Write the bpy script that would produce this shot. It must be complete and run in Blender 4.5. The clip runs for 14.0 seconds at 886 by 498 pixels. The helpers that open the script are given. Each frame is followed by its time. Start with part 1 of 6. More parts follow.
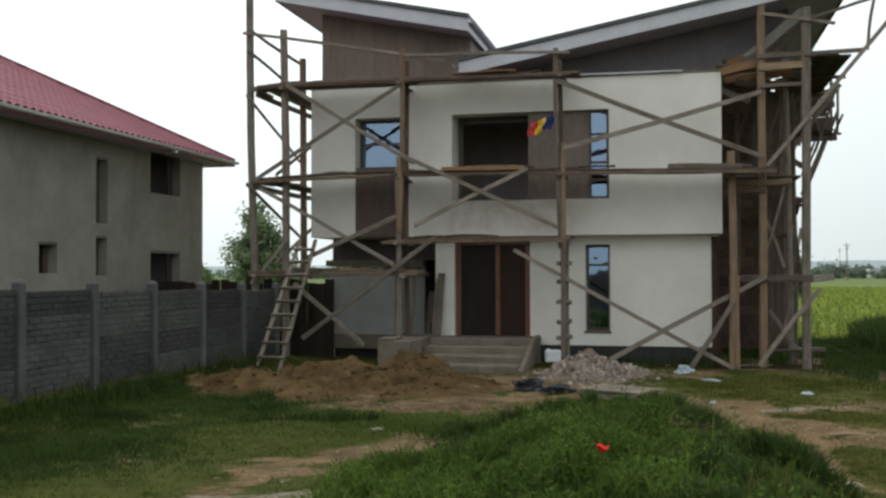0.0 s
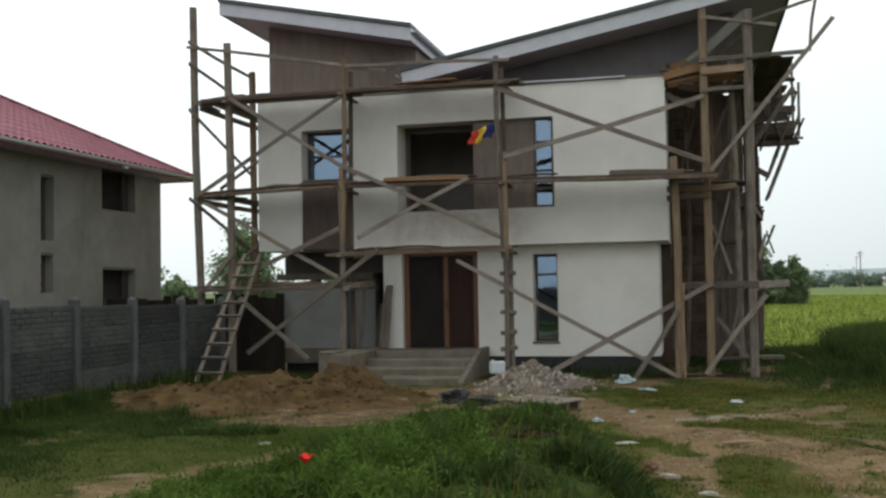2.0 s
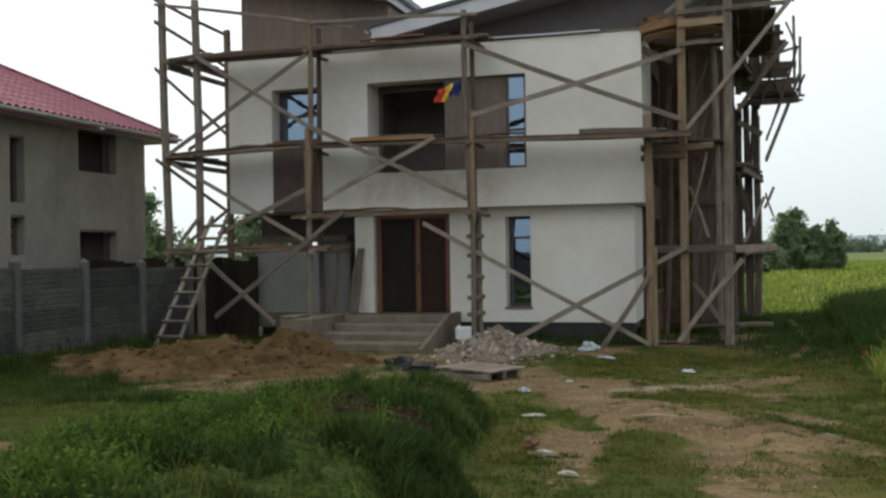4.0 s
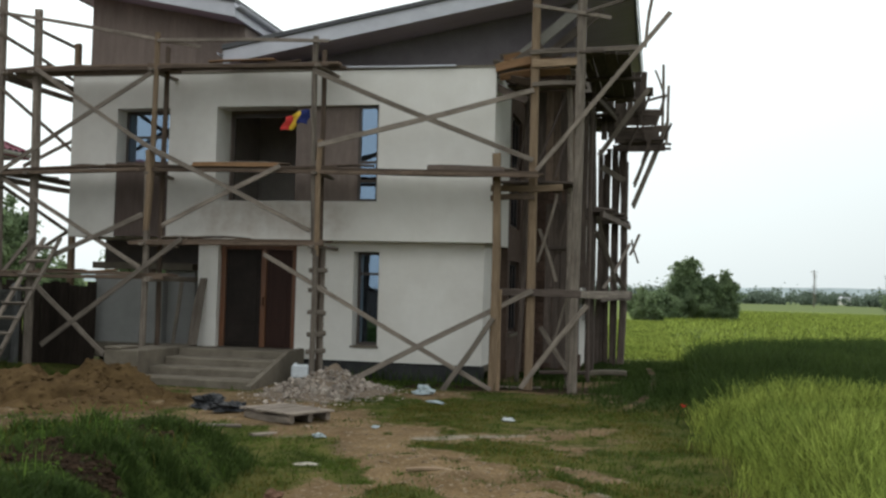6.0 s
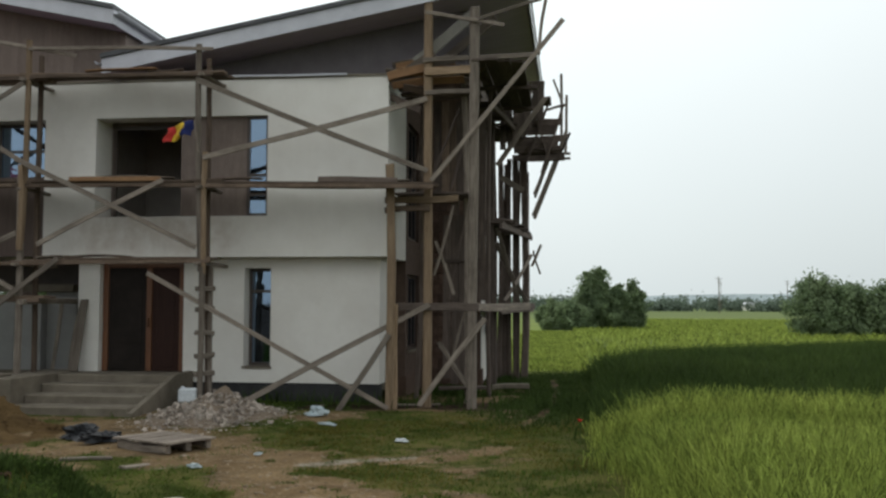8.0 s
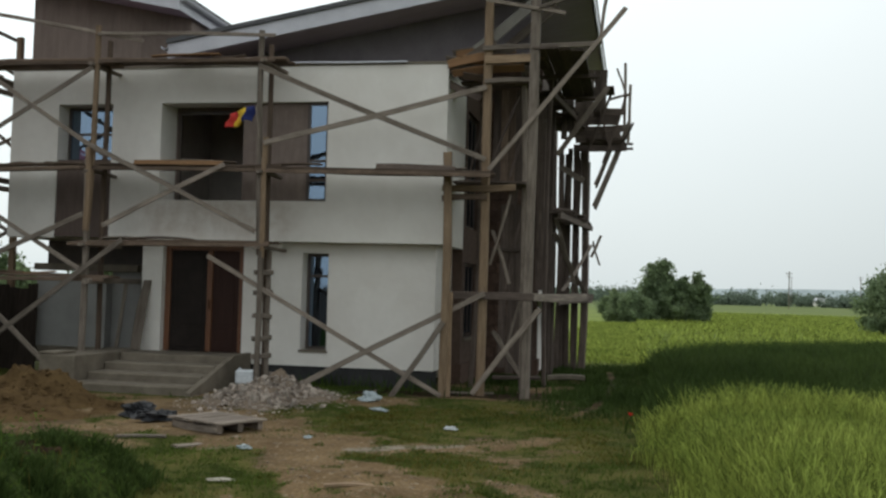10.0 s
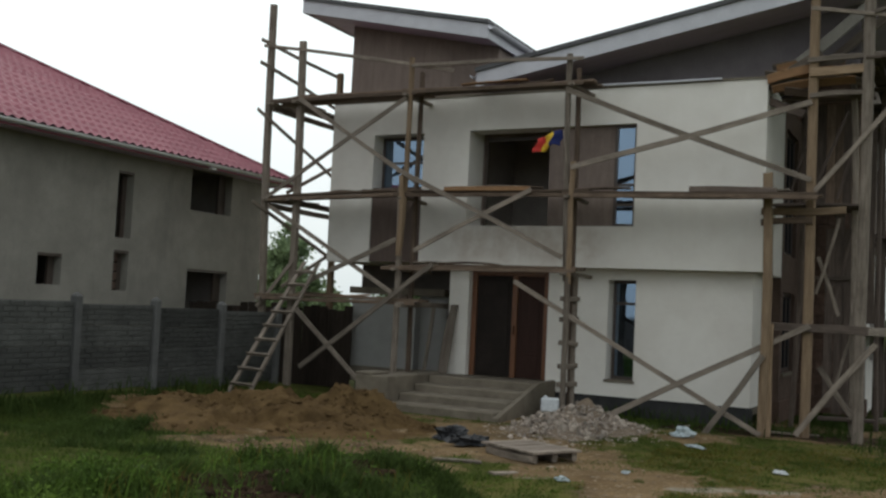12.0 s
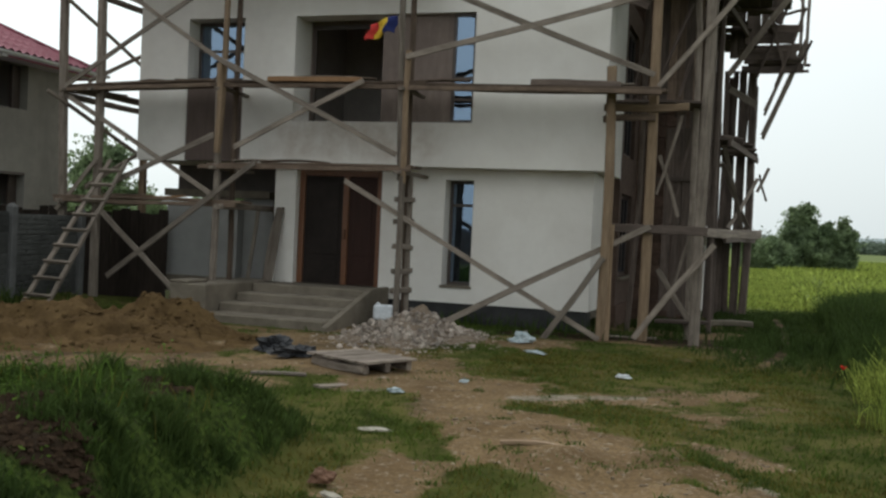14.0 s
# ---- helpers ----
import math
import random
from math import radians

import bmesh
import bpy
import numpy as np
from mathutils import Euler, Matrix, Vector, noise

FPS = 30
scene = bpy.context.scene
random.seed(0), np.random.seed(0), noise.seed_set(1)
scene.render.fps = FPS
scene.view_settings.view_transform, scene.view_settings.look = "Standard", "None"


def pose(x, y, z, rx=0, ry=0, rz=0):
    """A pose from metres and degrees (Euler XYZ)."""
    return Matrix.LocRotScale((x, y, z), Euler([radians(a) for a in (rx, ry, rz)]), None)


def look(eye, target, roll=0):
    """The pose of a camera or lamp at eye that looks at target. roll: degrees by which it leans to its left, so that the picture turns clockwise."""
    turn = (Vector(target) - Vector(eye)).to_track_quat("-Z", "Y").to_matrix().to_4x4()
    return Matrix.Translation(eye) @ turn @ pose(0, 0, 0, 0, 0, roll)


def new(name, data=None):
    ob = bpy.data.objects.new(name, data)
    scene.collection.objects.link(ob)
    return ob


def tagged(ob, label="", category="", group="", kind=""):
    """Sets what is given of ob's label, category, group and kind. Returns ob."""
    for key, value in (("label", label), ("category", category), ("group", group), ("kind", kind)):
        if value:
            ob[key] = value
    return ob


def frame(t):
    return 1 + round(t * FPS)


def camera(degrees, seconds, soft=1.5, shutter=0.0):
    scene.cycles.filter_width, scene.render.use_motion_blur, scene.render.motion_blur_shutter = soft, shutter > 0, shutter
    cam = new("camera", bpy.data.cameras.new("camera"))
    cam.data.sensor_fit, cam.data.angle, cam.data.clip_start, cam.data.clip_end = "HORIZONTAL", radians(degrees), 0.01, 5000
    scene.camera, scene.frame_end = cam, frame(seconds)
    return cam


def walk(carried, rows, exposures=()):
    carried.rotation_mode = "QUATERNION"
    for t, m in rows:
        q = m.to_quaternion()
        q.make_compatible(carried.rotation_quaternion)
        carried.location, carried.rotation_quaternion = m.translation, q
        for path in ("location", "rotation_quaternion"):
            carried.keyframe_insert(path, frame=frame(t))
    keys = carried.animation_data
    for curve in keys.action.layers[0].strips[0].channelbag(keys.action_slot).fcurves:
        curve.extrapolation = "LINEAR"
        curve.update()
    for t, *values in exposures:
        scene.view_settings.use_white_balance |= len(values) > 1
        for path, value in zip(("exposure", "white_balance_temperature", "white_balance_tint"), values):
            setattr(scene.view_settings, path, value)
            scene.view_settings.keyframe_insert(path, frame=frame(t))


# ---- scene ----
cam = camera(48.00, 14.0, soft=2.5)
PATH = [
    (0, (8.198, -21.789, 1.979), (7.746, -19.842, 2.028), -0.13),
    (0.5, (8.618, -21.665, 1.937), (8.275, -19.695, 1.921), 2.35),
    (1, (8.991, -21.564, 1.907), (8.627, -19.598, 1.951), -1.04),
    (1.5, (9.327, -21.407, 1.896), (8.909, -19.452, 1.947), -1.73),
    (2, (9.653, -21.185, 1.894), (9.169, -19.246, 1.973), -1.03),
    (2.5, (10.011, -20.921, 1.892), (9.526, -18.981, 1.901), -0.69),
    (5, (11.875, -19.600, 1.847), (11.243, -17.702, 1.860), -1.00),
    (5.5, (12.195, -19.334, 1.854), (11.647, -17.411, 1.889), -0.14),
    (6, (12.384, -19.068, 1.873), (11.958, -17.115, 1.955), 1.51),
    (6.5, (12.470, -18.751, 1.902), (12.066, -16.793, 1.957), 3.03),
    (7, (12.536, -18.545, 1.910), (12.145, -16.586, 2.012), 2.00),
    (7.5, (12.580, -18.465, 1.898), (12.329, -16.484, 2.013), 0.12),
    (10, (12.798, -18.403, 1.923), (12.413, -16.442, 2.008), 1.57),
    (10.5, (12.755, -18.380, 1.933), (12.308, -16.432, 2.004), 2.11),
    (11, (12.605, -18.304, 1.943), (12.045, -16.385, 2.001), 1.90),
    (11.5, (12.420, -18.197, 1.933), (11.601, -16.373, 1.973), 0.96),
    (12, (12.268, -18.085, 1.890), (11.346, -16.314, 2.010), 2.78),
    (12.5, (12.115, -17.965, 1.829), (11.256, -16.166, 1.989), 2.17),
    (13, (11.957, -17.672, 1.776), (11.229, -15.812, 1.884), 2.67),
    (13.5, (11.847, -17.225, 1.736), (11.170, -15.346, 1.837), 1.63),
    (14, (11.804, -16.825, 1.694), (11.194, -14.921, 1.656), 2.62),
]
walk(cam, [(t, look(eye, target, roll)) for t, eye, target, roll in PATH],
     exposures=[(0.0, 0.2), (2.0, 0.2), (2.5, 0.13), (5.0, 0.22), (7.0, 0.27), (7.5, 0.06), (10.0, 0.0), (11.0, -0.06), (12.0, -0.03), (13.0, -0.05), (14.0, 0.1)])

# ---- light ----
world = bpy.data.worlds.new("overcast")
scene.world = world
world.use_nodes = True
wn, wl = world.node_tree.nodes, world.node_tree.links
wn.clear()
w_out = wn.new("ShaderNodeOutputWorld")
w_bg = wn.new("ShaderNodeBackground")
w_sky = wn.new("ShaderNodeTexSky")
w_sky.sky_type, w_sky.sun_disc = "NISHITA", False
w_sky.sun_elevation, w_sky.sun_rotation = radians(48), radians(-40)
w_sky.dust_density, w_sky.air_density = 4.0, 1.0
w_gain = wn.new("ShaderNodeVectorMath")
w_gain.operation = "SCALE"
w_gain.inputs["Scale"].default_value = 0.08
w_tc = wn.new("ShaderNodeTexCoord")
w_sep = wn.new("ShaderNodeSeparateXYZ")
w_ramp = wn.new("ShaderNodeValToRGB")
w_ramp.color_ramp.elements[0].position, w_ramp.color_ramp.elements[0].color = 0.0, (0.722, 0.80, 0.812, 1)
w_ramp.color_ramp.elements[1].position, w_ramp.color_ramp.elements[1].color = 0.42, (1.075, 1.145, 1.14, 1)
w_cloud = wn.new("ShaderNodeTexNoise")
w_cloud.inputs["Scale"].default_value, w_cloud.inputs["Detail"].default_value = 1.6, 4
w_glow = wn.new("ShaderNodeVectorMath")
w_glow.operation = "DOT_PRODUCT"
w_glow.inputs[1].default_value = (-0.62, 0.52, 0.58)
w_glr = wn.new("ShaderNodeMapRange")
w_glr.inputs["From Min"].default_value, w_glr.inputs["From Max"].default_value = 0.3, 1.0
w_glr.inputs["To Min"].default_value, w_glr.inputs["To Max"].default_value = 0.93, 1.28
w_mul = wn.new("ShaderNodeVectorMath")
w_mul.operation = "SCALE"
w_cm = wn.new("ShaderNodeMapRange")
w_cm.inputs["From Min"].default_value, w_cm.inputs["From Max"].default_value = 0.3, 0.7
w_cm.inputs["To Min"].default_value, w_cm.inputs["To Max"].default_value = 0.96, 1.04
w_m2 = wn.new("ShaderNodeMath")
w_m2.operation = "MULTIPLY"
w_mix = wn.new("ShaderNodeMixRGB")
w_mix.inputs["Fac"].default_value = 0.88
wl.new(w_tc.outputs["Generated"], w_sep.inputs[0])
wl.new(w_tc.outputs["Generated"], w_cloud.inputs["Vector"])
wl.new(w_tc.outputs["Generated"], w_glow.inputs[0])
wl.new(w_glow.outputs["Value"], w_glr.inputs["Value"])
wl.new(w_sep.outputs["Z"], w_ramp.inputs["Fac"])
wl.new(w_cloud.outputs["Fac"], w_cm.inputs["Value"])
wl.new(w_cm.outputs["Result"], w_m2.inputs[0])
wl.new(w_glr.outputs["Result"], w_m2.inputs[1])
wl.new(w_ramp.outputs["Color"], w_mul.inputs[0])
wl.new(w_m2.outputs["Value"], w_mul.inputs["Scale"])
wl.new(w_sky.outputs["Color"], w_gain.inputs[0])
wl.new(w_gain.outputs["Vector"], w_mix.inputs["Color1"])
wl.new(w_mul.outputs["Vector"], w_mix.inputs["Color2"])
wl.new(w_mix.outputs["Color"], w_bg.inputs["Color"])
w_bg.inputs["Strength"].default_value = 1.0
wl.new(w_bg.outputs["Background"], w_out.inputs["Surface"])
sun = new("sun", bpy.data.lights.new("sun", "SUN"))
sun.data.energy, sun.data.angle, sun.data.color = 0.6, radians(25), (1.0, 0.97, 0.92)
sun.matrix_basis = look((-40, 34, 58), (0, 0, 0))


# ---- materials ----
def mat(name, c1, c2, rough=0.85, scale=6.0, detail=6, bump=0.15, fine=60.0, stretch=(1, 1, 1), stain=None, stain_scale=0.6,
        stain_amount=0.5, metal=0.0, coords="Object", per_object=0.0, per_island=0.0, spec=0.3):
    """Two colours mixed by noise, a second finer grain, optional broad stains, fine relief."""
    m = bpy.data.materials.new(name)
    m.use_nodes = True
    n, l = m.node_tree.nodes, m.node_tree.links
    b = n["Principled BSDF"]
    b.inputs["Roughness"].default_value, b.inputs["Metallic"].default_value = rough, metal
    b.inputs["Specular IOR Level"].default_value = spec
    if coords == "World":
        src = n.new("ShaderNodeNewGeometry").outputs["Position"]
    else:
        src = n.new("ShaderNodeTexCoord").outputs[coords]
    mp = n.new("ShaderNodeMapping")
    mp.inputs["Scale"].default_value = stretch
    l.new(src, mp.inputs["Vector"])
    vec = mp.outputs["Vector"]
    info = n.new("ShaderNodeObjectInfo")
    if per_object:
        add = n.new("ShaderNodeVectorMath")
        add.operation = "ADD"
        ms = n.new("ShaderNodeMath")
        ms.operation = "MULTIPLY"
        ms.inputs[1].default_value = 37.0
        l.new(info.outputs["Random"], ms.inputs[0])
        l.new(vec, add.inputs[0])
        l.new(ms.outputs[0], add.inputs[1])
        vec = add.outputs[0]
    n1 = n.new("ShaderNodeTexNoise")
    n1.inputs["Scale"].default_value, n1.inputs["Detail"].default_value, n1.inputs["Roughness"].default_value = scale, detail, 0.65
    n2 = n.new("ShaderNodeTexNoise")
    n2.inputs["Scale"].default_value, n2.inputs["Detail"].default_value = fine, 3
    l.new(vec, n1.inputs["Vector"])
    l.new(vec, n2.inputs["Vector"])
    r = n.new("ShaderNodeMapRange")
    r.inputs["From Min"].default_value, r.inputs["From Max"].default_value = 0.3, 0.7
    l.new(n1.outputs["Fac"], r.inputs["Value"])
    mix = n.new("ShaderNodeMixRGB")
    mix.inputs["Color1"].default_value, mix.inputs["Color2"].default_value = (*c1, 1), (*c2, 1)
    l.new(r.outputs["Result"], mix.inputs["Fac"])
    col = mix.outputs["Color"]
    g = n.new("ShaderNodeMapRange")
    g.inputs["From Min"].default_value, g.inputs["From Max"].default_value = 0.25, 0.75
    g.inputs["To Min"].default_value, g.inputs["To Max"].default_value = 0.86, 1.14
    l.new(n2.outputs["Fac"], g.inputs["Value"])
    sc = n.new("ShaderNodeVectorMath")
    sc.operation = "SCALE"
    l.new(col, sc.inputs[0])
    l.new(g.outputs["Result"], sc.inputs["Scale"])
    col = sc.outputs[0]
    for amount, out in ((per_object, info.outputs["Random"]), (per_island, None)):
        if amount:
            if out is None:
                out = n.new("ShaderNodeNewGeometry").outputs["Random Per Island"]
            v = n.new("ShaderNodeMapRange")
            v.inputs["To Min"].default_value, v.inputs["To Max"].default_value = 1 - amount, 1 + amount
            l.new(out, v.inputs["Value"])
            s2 = n.new("ShaderNodeVectorMath")
            s2.operation = "SCALE"
            l.new(col, s2.inputs[0])
            l.new(v.outputs["Result"], s2.inputs["Scale"])
            col = s2.outputs[0]
    if stain:
        n3 = n.new("ShaderNodeTexNoise")
        n3.inputs["Scale"].default_value, n3.inputs["Detail"].default_value, n3.inputs["Roughness"].default_value = stain_scale, 8, 0.7
        l.new(src, n3.inputs["Vector"])
        r3 = n.new("ShaderNodeMapRange")
        r3.inputs["From Min"].default_value, r3.inputs["From Max"].default_value = 0.48, 0.75
        r3.inputs["To Max"].default_value = stain_amount
        l.new(n3.outputs["Fac"], r3.inputs["Value"])
        m3 = n.new("ShaderNodeMixRGB")
        m3.inputs["Color2"].default_value = (*stain, 1)
        l.new(r3.outputs["Result"], m3.inputs["Fac"])
        l.new(col, m3.inputs["Color1"])
        col = m3.outputs["Color"]
    l.new(col, b.inputs["Base Color"])
    if bump:
        bp = n.new("ShaderNodeBump")
        bp.inputs["Strength"].default_value, bp.inputs["Distance"].default_value = bump, 0.02
        a = n.new("ShaderNodeMath")
        a.operation = "ADD"
        l.new(n1.outputs["Fac"], a.inputs[0])
        l.new(n2.outputs["Fac"], a.inputs[1])
        l.new(a.outputs[0], bp.inputs["Height"])
        l.new(bp.outputs["Normal"], b.inputs["Normal"])
    return m


def streaked(m, colour, amount, scale):
    """Run-off streaks: long vertical stains over a wall's colour."""
    n, l = m.node_tree.nodes, m.node_tree.links
    b = n["Principled BSDF"]
    old = b.inputs["Base Color"].links[0].from_socket
    mp = n.new("ShaderNodeMapping")
    mp.inputs["Scale"].default_value = scale
    l.new(n.new("ShaderNodeNewGeometry").outputs["Position"], mp.inputs["Vector"])
    t = n.new("ShaderNodeTexNoise")
    t.inputs["Scale"].default_value, t.inputs["Detail"].default_value, t.inputs["Roughness"].default_value = 1.0, 7, 0.7
    l.new(mp.outputs["Vector"], t.inputs["Vector"])
    r = n.new("ShaderNodeMapRange")
    r.inputs["From Min"].default_value, r.inputs["From Max"].default_value, r.inputs["To Max"].default_value = 0.52, 0.78, amount
    l.new(t.outputs["Fac"], r.inputs["Value"])
    x = n.new("ShaderNodeMixRGB")
    x.inputs["Color2"].default_value = (*colour, 1)
    l.new(r.outputs["Result"], x.inputs["Fac"])
    l.new(old, x.inputs["Color1"])
    l.new(x.outputs["Color"], b.inputs["Base Color"])


def glass_mat(name, tint, reflect):
    """Coated window glass: a mirror-like outside over a see-through body."""
    m = bpy.data.materials.new(name)
    m.use_nodes = True
    n, l = m.node_tree.nodes, m.node_tree.links
    n.clear()
    out = n.new("ShaderNodeOutputMaterial")
    tr = n.new("ShaderNodeBsdfTransparent")
    tr.inputs["Color"].default_value = (0.35, 0.4, 0.42, 1)
    gl = n.new("ShaderNodeBsdfGlossy")
    gl.inputs["Color"].default_value, gl.inputs["Roughness"].default_value = (*tint, 1), 0.02
    wob = n.new("ShaderNodeTexNoise")
    wob.inputs["Scale"].default_value = 1.3
    bp = n.new("ShaderNodeBump")
    bp.inputs["Strength"].default_value, bp.inputs["Distance"].default_value = 0.08, 0.05
    l.new(wob.outputs["Fac"], bp.inputs["Height"])
    l.new(bp.outputs["Normal"], gl.inputs["Normal"])
    mx = n.new("ShaderNodeMixShader")
    mx.inputs["Fac"].default_value = reflect
    l.new(tr.outputs[0], mx.inputs[1])
    l.new(gl.outputs[0], mx.inputs[2])
    l.new(mx.outputs[0], out.inputs["Surface"])
    return m


WHITE = mat("white_render", (0.70, 0.665, 0.618), (0.78, 0.750, 0.708), 0.9, 1.4, 8, 0.12, 90, stain=(0.56, 0.505, 0.445), stain_scale=0.5, stain_amount=0.3, coords="World")
GREYPLASTER = mat("grey_cement_plaster", (0.205, 0.192, 0.170), (0.295, 0.278, 0.248), 0.95, 0.9, 9, 0.2, 40, stain=(0.15, 0.14, 0.125), stain_scale=0.4, stain_amount=0.5, coords="World")
CONCRETE = mat("rough_concrete", (0.118, 0.099, 0.076), (0.205, 0.174, 0.136), 0.92, 3.0, 8, 0.25, 60, stain=(0.18, 0.16, 0.13), stain_scale=1.2, stain_amount=0.6, coords="World")
streaked(WHITE, (0.50, 0.44, 0.37), 0.16, (1.7, 1.7, 0.3))
def tinted_stretch(m, colour, amount, x0, x1, z0, z1):
    """A darker tint on one stretch of a front wall, ragged at its edges."""
    n, l = m.node_tree.nodes, m.node_tree.links
    b = n["Principled BSDF"]
    old = b.inputs["Base Color"].links[0].from_socket
    pos = n.new("ShaderNodeNewGeometry").outputs["Position"]
    sep = n.new("ShaderNodeSeparateXYZ")
    l.new(pos, sep.inputs[0])
    fac = None
    for axis, lo, hi, edge in (("X", x0, x1, 0.7), ("Z", z0, z1, 0.25)):
        for a, c in ((lo, lo + edge), (hi, hi - edge)):
            r = n.new("ShaderNodeMapRange")
            r.inputs["From Min"].default_value, r.inputs["From Max"].default_value = a, c
            l.new(sep.outputs[axis], r.inputs["Value"])
            if fac is None:
                fac = r.outputs["Result"]
            else:
                k = n.new("ShaderNodeMath")
                k.operation = "MULTIPLY"
                l.new(fac, k.inputs[0])
                l.new(r.outputs["Result"], k.inputs[1])
                fac = k.outputs[0]
    t = n.new("ShaderNodeTexNoise")
    t.inputs["Scale"].default_value, t.inputs["Detail"].default_value, t.inputs["Roughness"].default_value = 2.2, 8, 0.7
    l.new(pos, t.inputs["Vector"])
    r = n.new("ShaderNodeMapRange")
    r.inputs["From Min"].default_value, r.inputs["From Max"].default_value, r.inputs["To Max"].default_value = 0.32, 0.62, amount
    l.new(t.outputs["Fac"], r.inputs["Value"])
    k = n.new("ShaderNodeMath")
    k.operation = "MULTIPLY"
    l.new(fac, k.inputs[0])
    l.new(r.outputs["Result"], k.inputs[1])
    x = n.new("ShaderNodeMixRGB")
    x.inputs["Color2"].default_value = (*colour, 1)
    l.new(k.outputs[0], x.inputs["Fac"])
    l.new(old, x.inputs["Color1"])
    l.new(x.outputs["Color"], b.inputs["Base Color"])


# brown dirt washed down the wall below the balcony
tinted_stretch(WHITE, (0.42, 0.33, 0.265), 0.6, 2.6, 6.6, 2.75, 3.75)
# darker over the left end, then along the top of the middle
tinted_stretch(WHITE, (0.54, 0.50, 0.46), 0.3, -0.5, 3.6, 2.7, 6.4)
tinted_stretch(WHITE, (0.52, 0.46, 0.40), 0.2, 3.0, 6.2, 5.5, 6.35)
streaked(GREYPLASTER, (0.12, 0.11, 0.10), 0.5, (1.2, 1.2, 0.3))
FENCE = mat("fence_concrete", (0.036, 0.037, 0.035), (0.074, 0.075, 0.071), 0.93, 2.5, 8, 0.25, 70, stain=(0.075, 0.075, 0.07), stain_scale=0.9, stain_amount=0.5, coords="World", per_object=0.38)
POSTGREY = mat("fence_post_concrete", (0.070, 0.070, 0.070), (0.115, 0.115, 0.113), 0.93, 3.0, 8, 0.2, 70, coords="World", per_object=0.1)
# parapet render, greyed to carry the shade of overhang and deck
SHADEDRENDER = mat("shaded_parapet_render", (0.28, 0.275, 0.265), (0.36, 0.355, 0.345), 0.93, 1.5, 8, 0.15, 60, stain=(0.26, 0.255, 0.25), stain_scale=0.8, stain_amount=0.5, coords="World")
BITUMEN = mat("black_bitumen", (0.022, 0.022, 0.023), (0.042, 0.042, 0.043), 0.6, 4.0, 6, 0.2, 60, coords="World")
PANEL = mat("brown_board", (0.168, 0.130, 0.112), (0.226, 0.176, 0.152), 0.8, 3.0, 8, 0.12, 50, stretch=(4, 4, 0.5), stain=(0.06, 0.045, 0.04), stain_scale=0.7, stain_amount=0.5, coords="World", per_object=0.06)
DARKPANEL = mat("dark_brown_board", (0.088, 0.064, 0.054), (0.130, 0.096, 0.083), 0.8, 3.0, 8, 0.12, 50, stretch=(4, 4, 0.5), coords="World")
BRICK = mat("brown_brick", (0.092, 0.056, 0.042), (0.155, 0.100, 0.076), 0.92, 8.0, 6, 0.3, 60, coords="World", per_object=0.25)
MORTAR = mat("mortar", (0.080, 0.054, 0.042), (0.125, 0.086, 0.068), 0.95, 6.0, 6, 0.3, 60, coords="World")
FASCIA = mat("grey_fascia", (0.48, 0.48, 0.53), (0.58, 0.58, 0.63), 0.45, 2.0, 5, 0.03, 50, coords="World")
SOFFIT = mat("soffit_board", (0.43, 0.365, 0.49), (0.53, 0.455, 0.60), 0.75, 1.5, 6, 0.08, 40, stretch=(0.6, 4, 1), coords="World")
ROOFEDGE = mat("anthracite_tile", (0.06, 0.06, 0.065), (0.10, 0.10, 0.105), 0.5, 4.0, 5, 0.08, 40, coords="World")
REDTILE = mat("red_metal_tile", (0.215, 0.066, 0.090), (0.285, 0.098, 0.125), 0.6, 1.2, 6, 0.04, 40, coords="World", stain=(0.19, 0.05, 0.068), stain_scale=0.8, stain_amount=0.5, spec=0.18)
GUTTER = mat("white_gutter", (0.55, 0.54, 0.55), (0.66, 0.65, 0.66), 0.5, 3.0, 4, 0.03, 50, coords="World")
WOOD = mat("weathered_timber", (0.105, 0.085, 0.070), (0.275, 0.230, 0.190), 0.9, 1.6, 8, 0.35, 9.0, stretch=(1.2, 14, 14), stain=(0.09, 0.068, 0.052), stain_scale=2.2, stain_amount=0.6, per_object=0.3)
WOODWARM = mat("newer_timber", (0.165, 0.110, 0.068), (0.31, 0.222, 0.145), 0.88, 1.6, 8, 0.3, 9.0, stretch=(1.2, 14, 14), stain=(0.17, 0.12, 0.085), stain_scale=2.0, stain_amount=0.5, per_object=0.25)
# grey-brown right gable boards, the roof overhang's shade put into the colour
SHADEDGABLE = mat("shaded_gable_board", (0.140, 0.124, 0.130), (0.190, 0.170, 0.177), 0.8, 2.0, 7, 0.08, 40, coords="World")
WOODDARK = mat("dark_brown_timber", (0.062, 0.047, 0.041), (0.150, 0.115, 0.095), 0.88, 1.6, 8, 0.35, 9.0, stretch=(1.2, 14, 14), stain=(0.05, 0.035, 0.03), stain_scale=2.0, stain_amount=0.5, per_object=0.3)
WOODBROWN = mat("brown_stained_timber", (0.080, 0.056, 0.041), (0.185, 0.132, 0.097), 0.9, 1.6, 8, 0.4, 9.0, stretch=(1.2, 14, 14), stain=(0.05, 0.034, 0.027), stain_scale=2.4, stain_amount=0.65, per_object=0.4)
LOAM = mat("dark_loam", (0.022, 0.014, 0.009), (0.046, 0.030, 0.019), 0.98, 6.0, 7, 0.5, 50, per_island=0.4, coords="World", spec=0.04)
CLOD = mat("earth_clod", (0.13, 0.095, 0.062), (0.28, 0.225, 0.165), 0.97, 5.0, 7, 0.4, 50, per_island=0.35, spec=0.05)
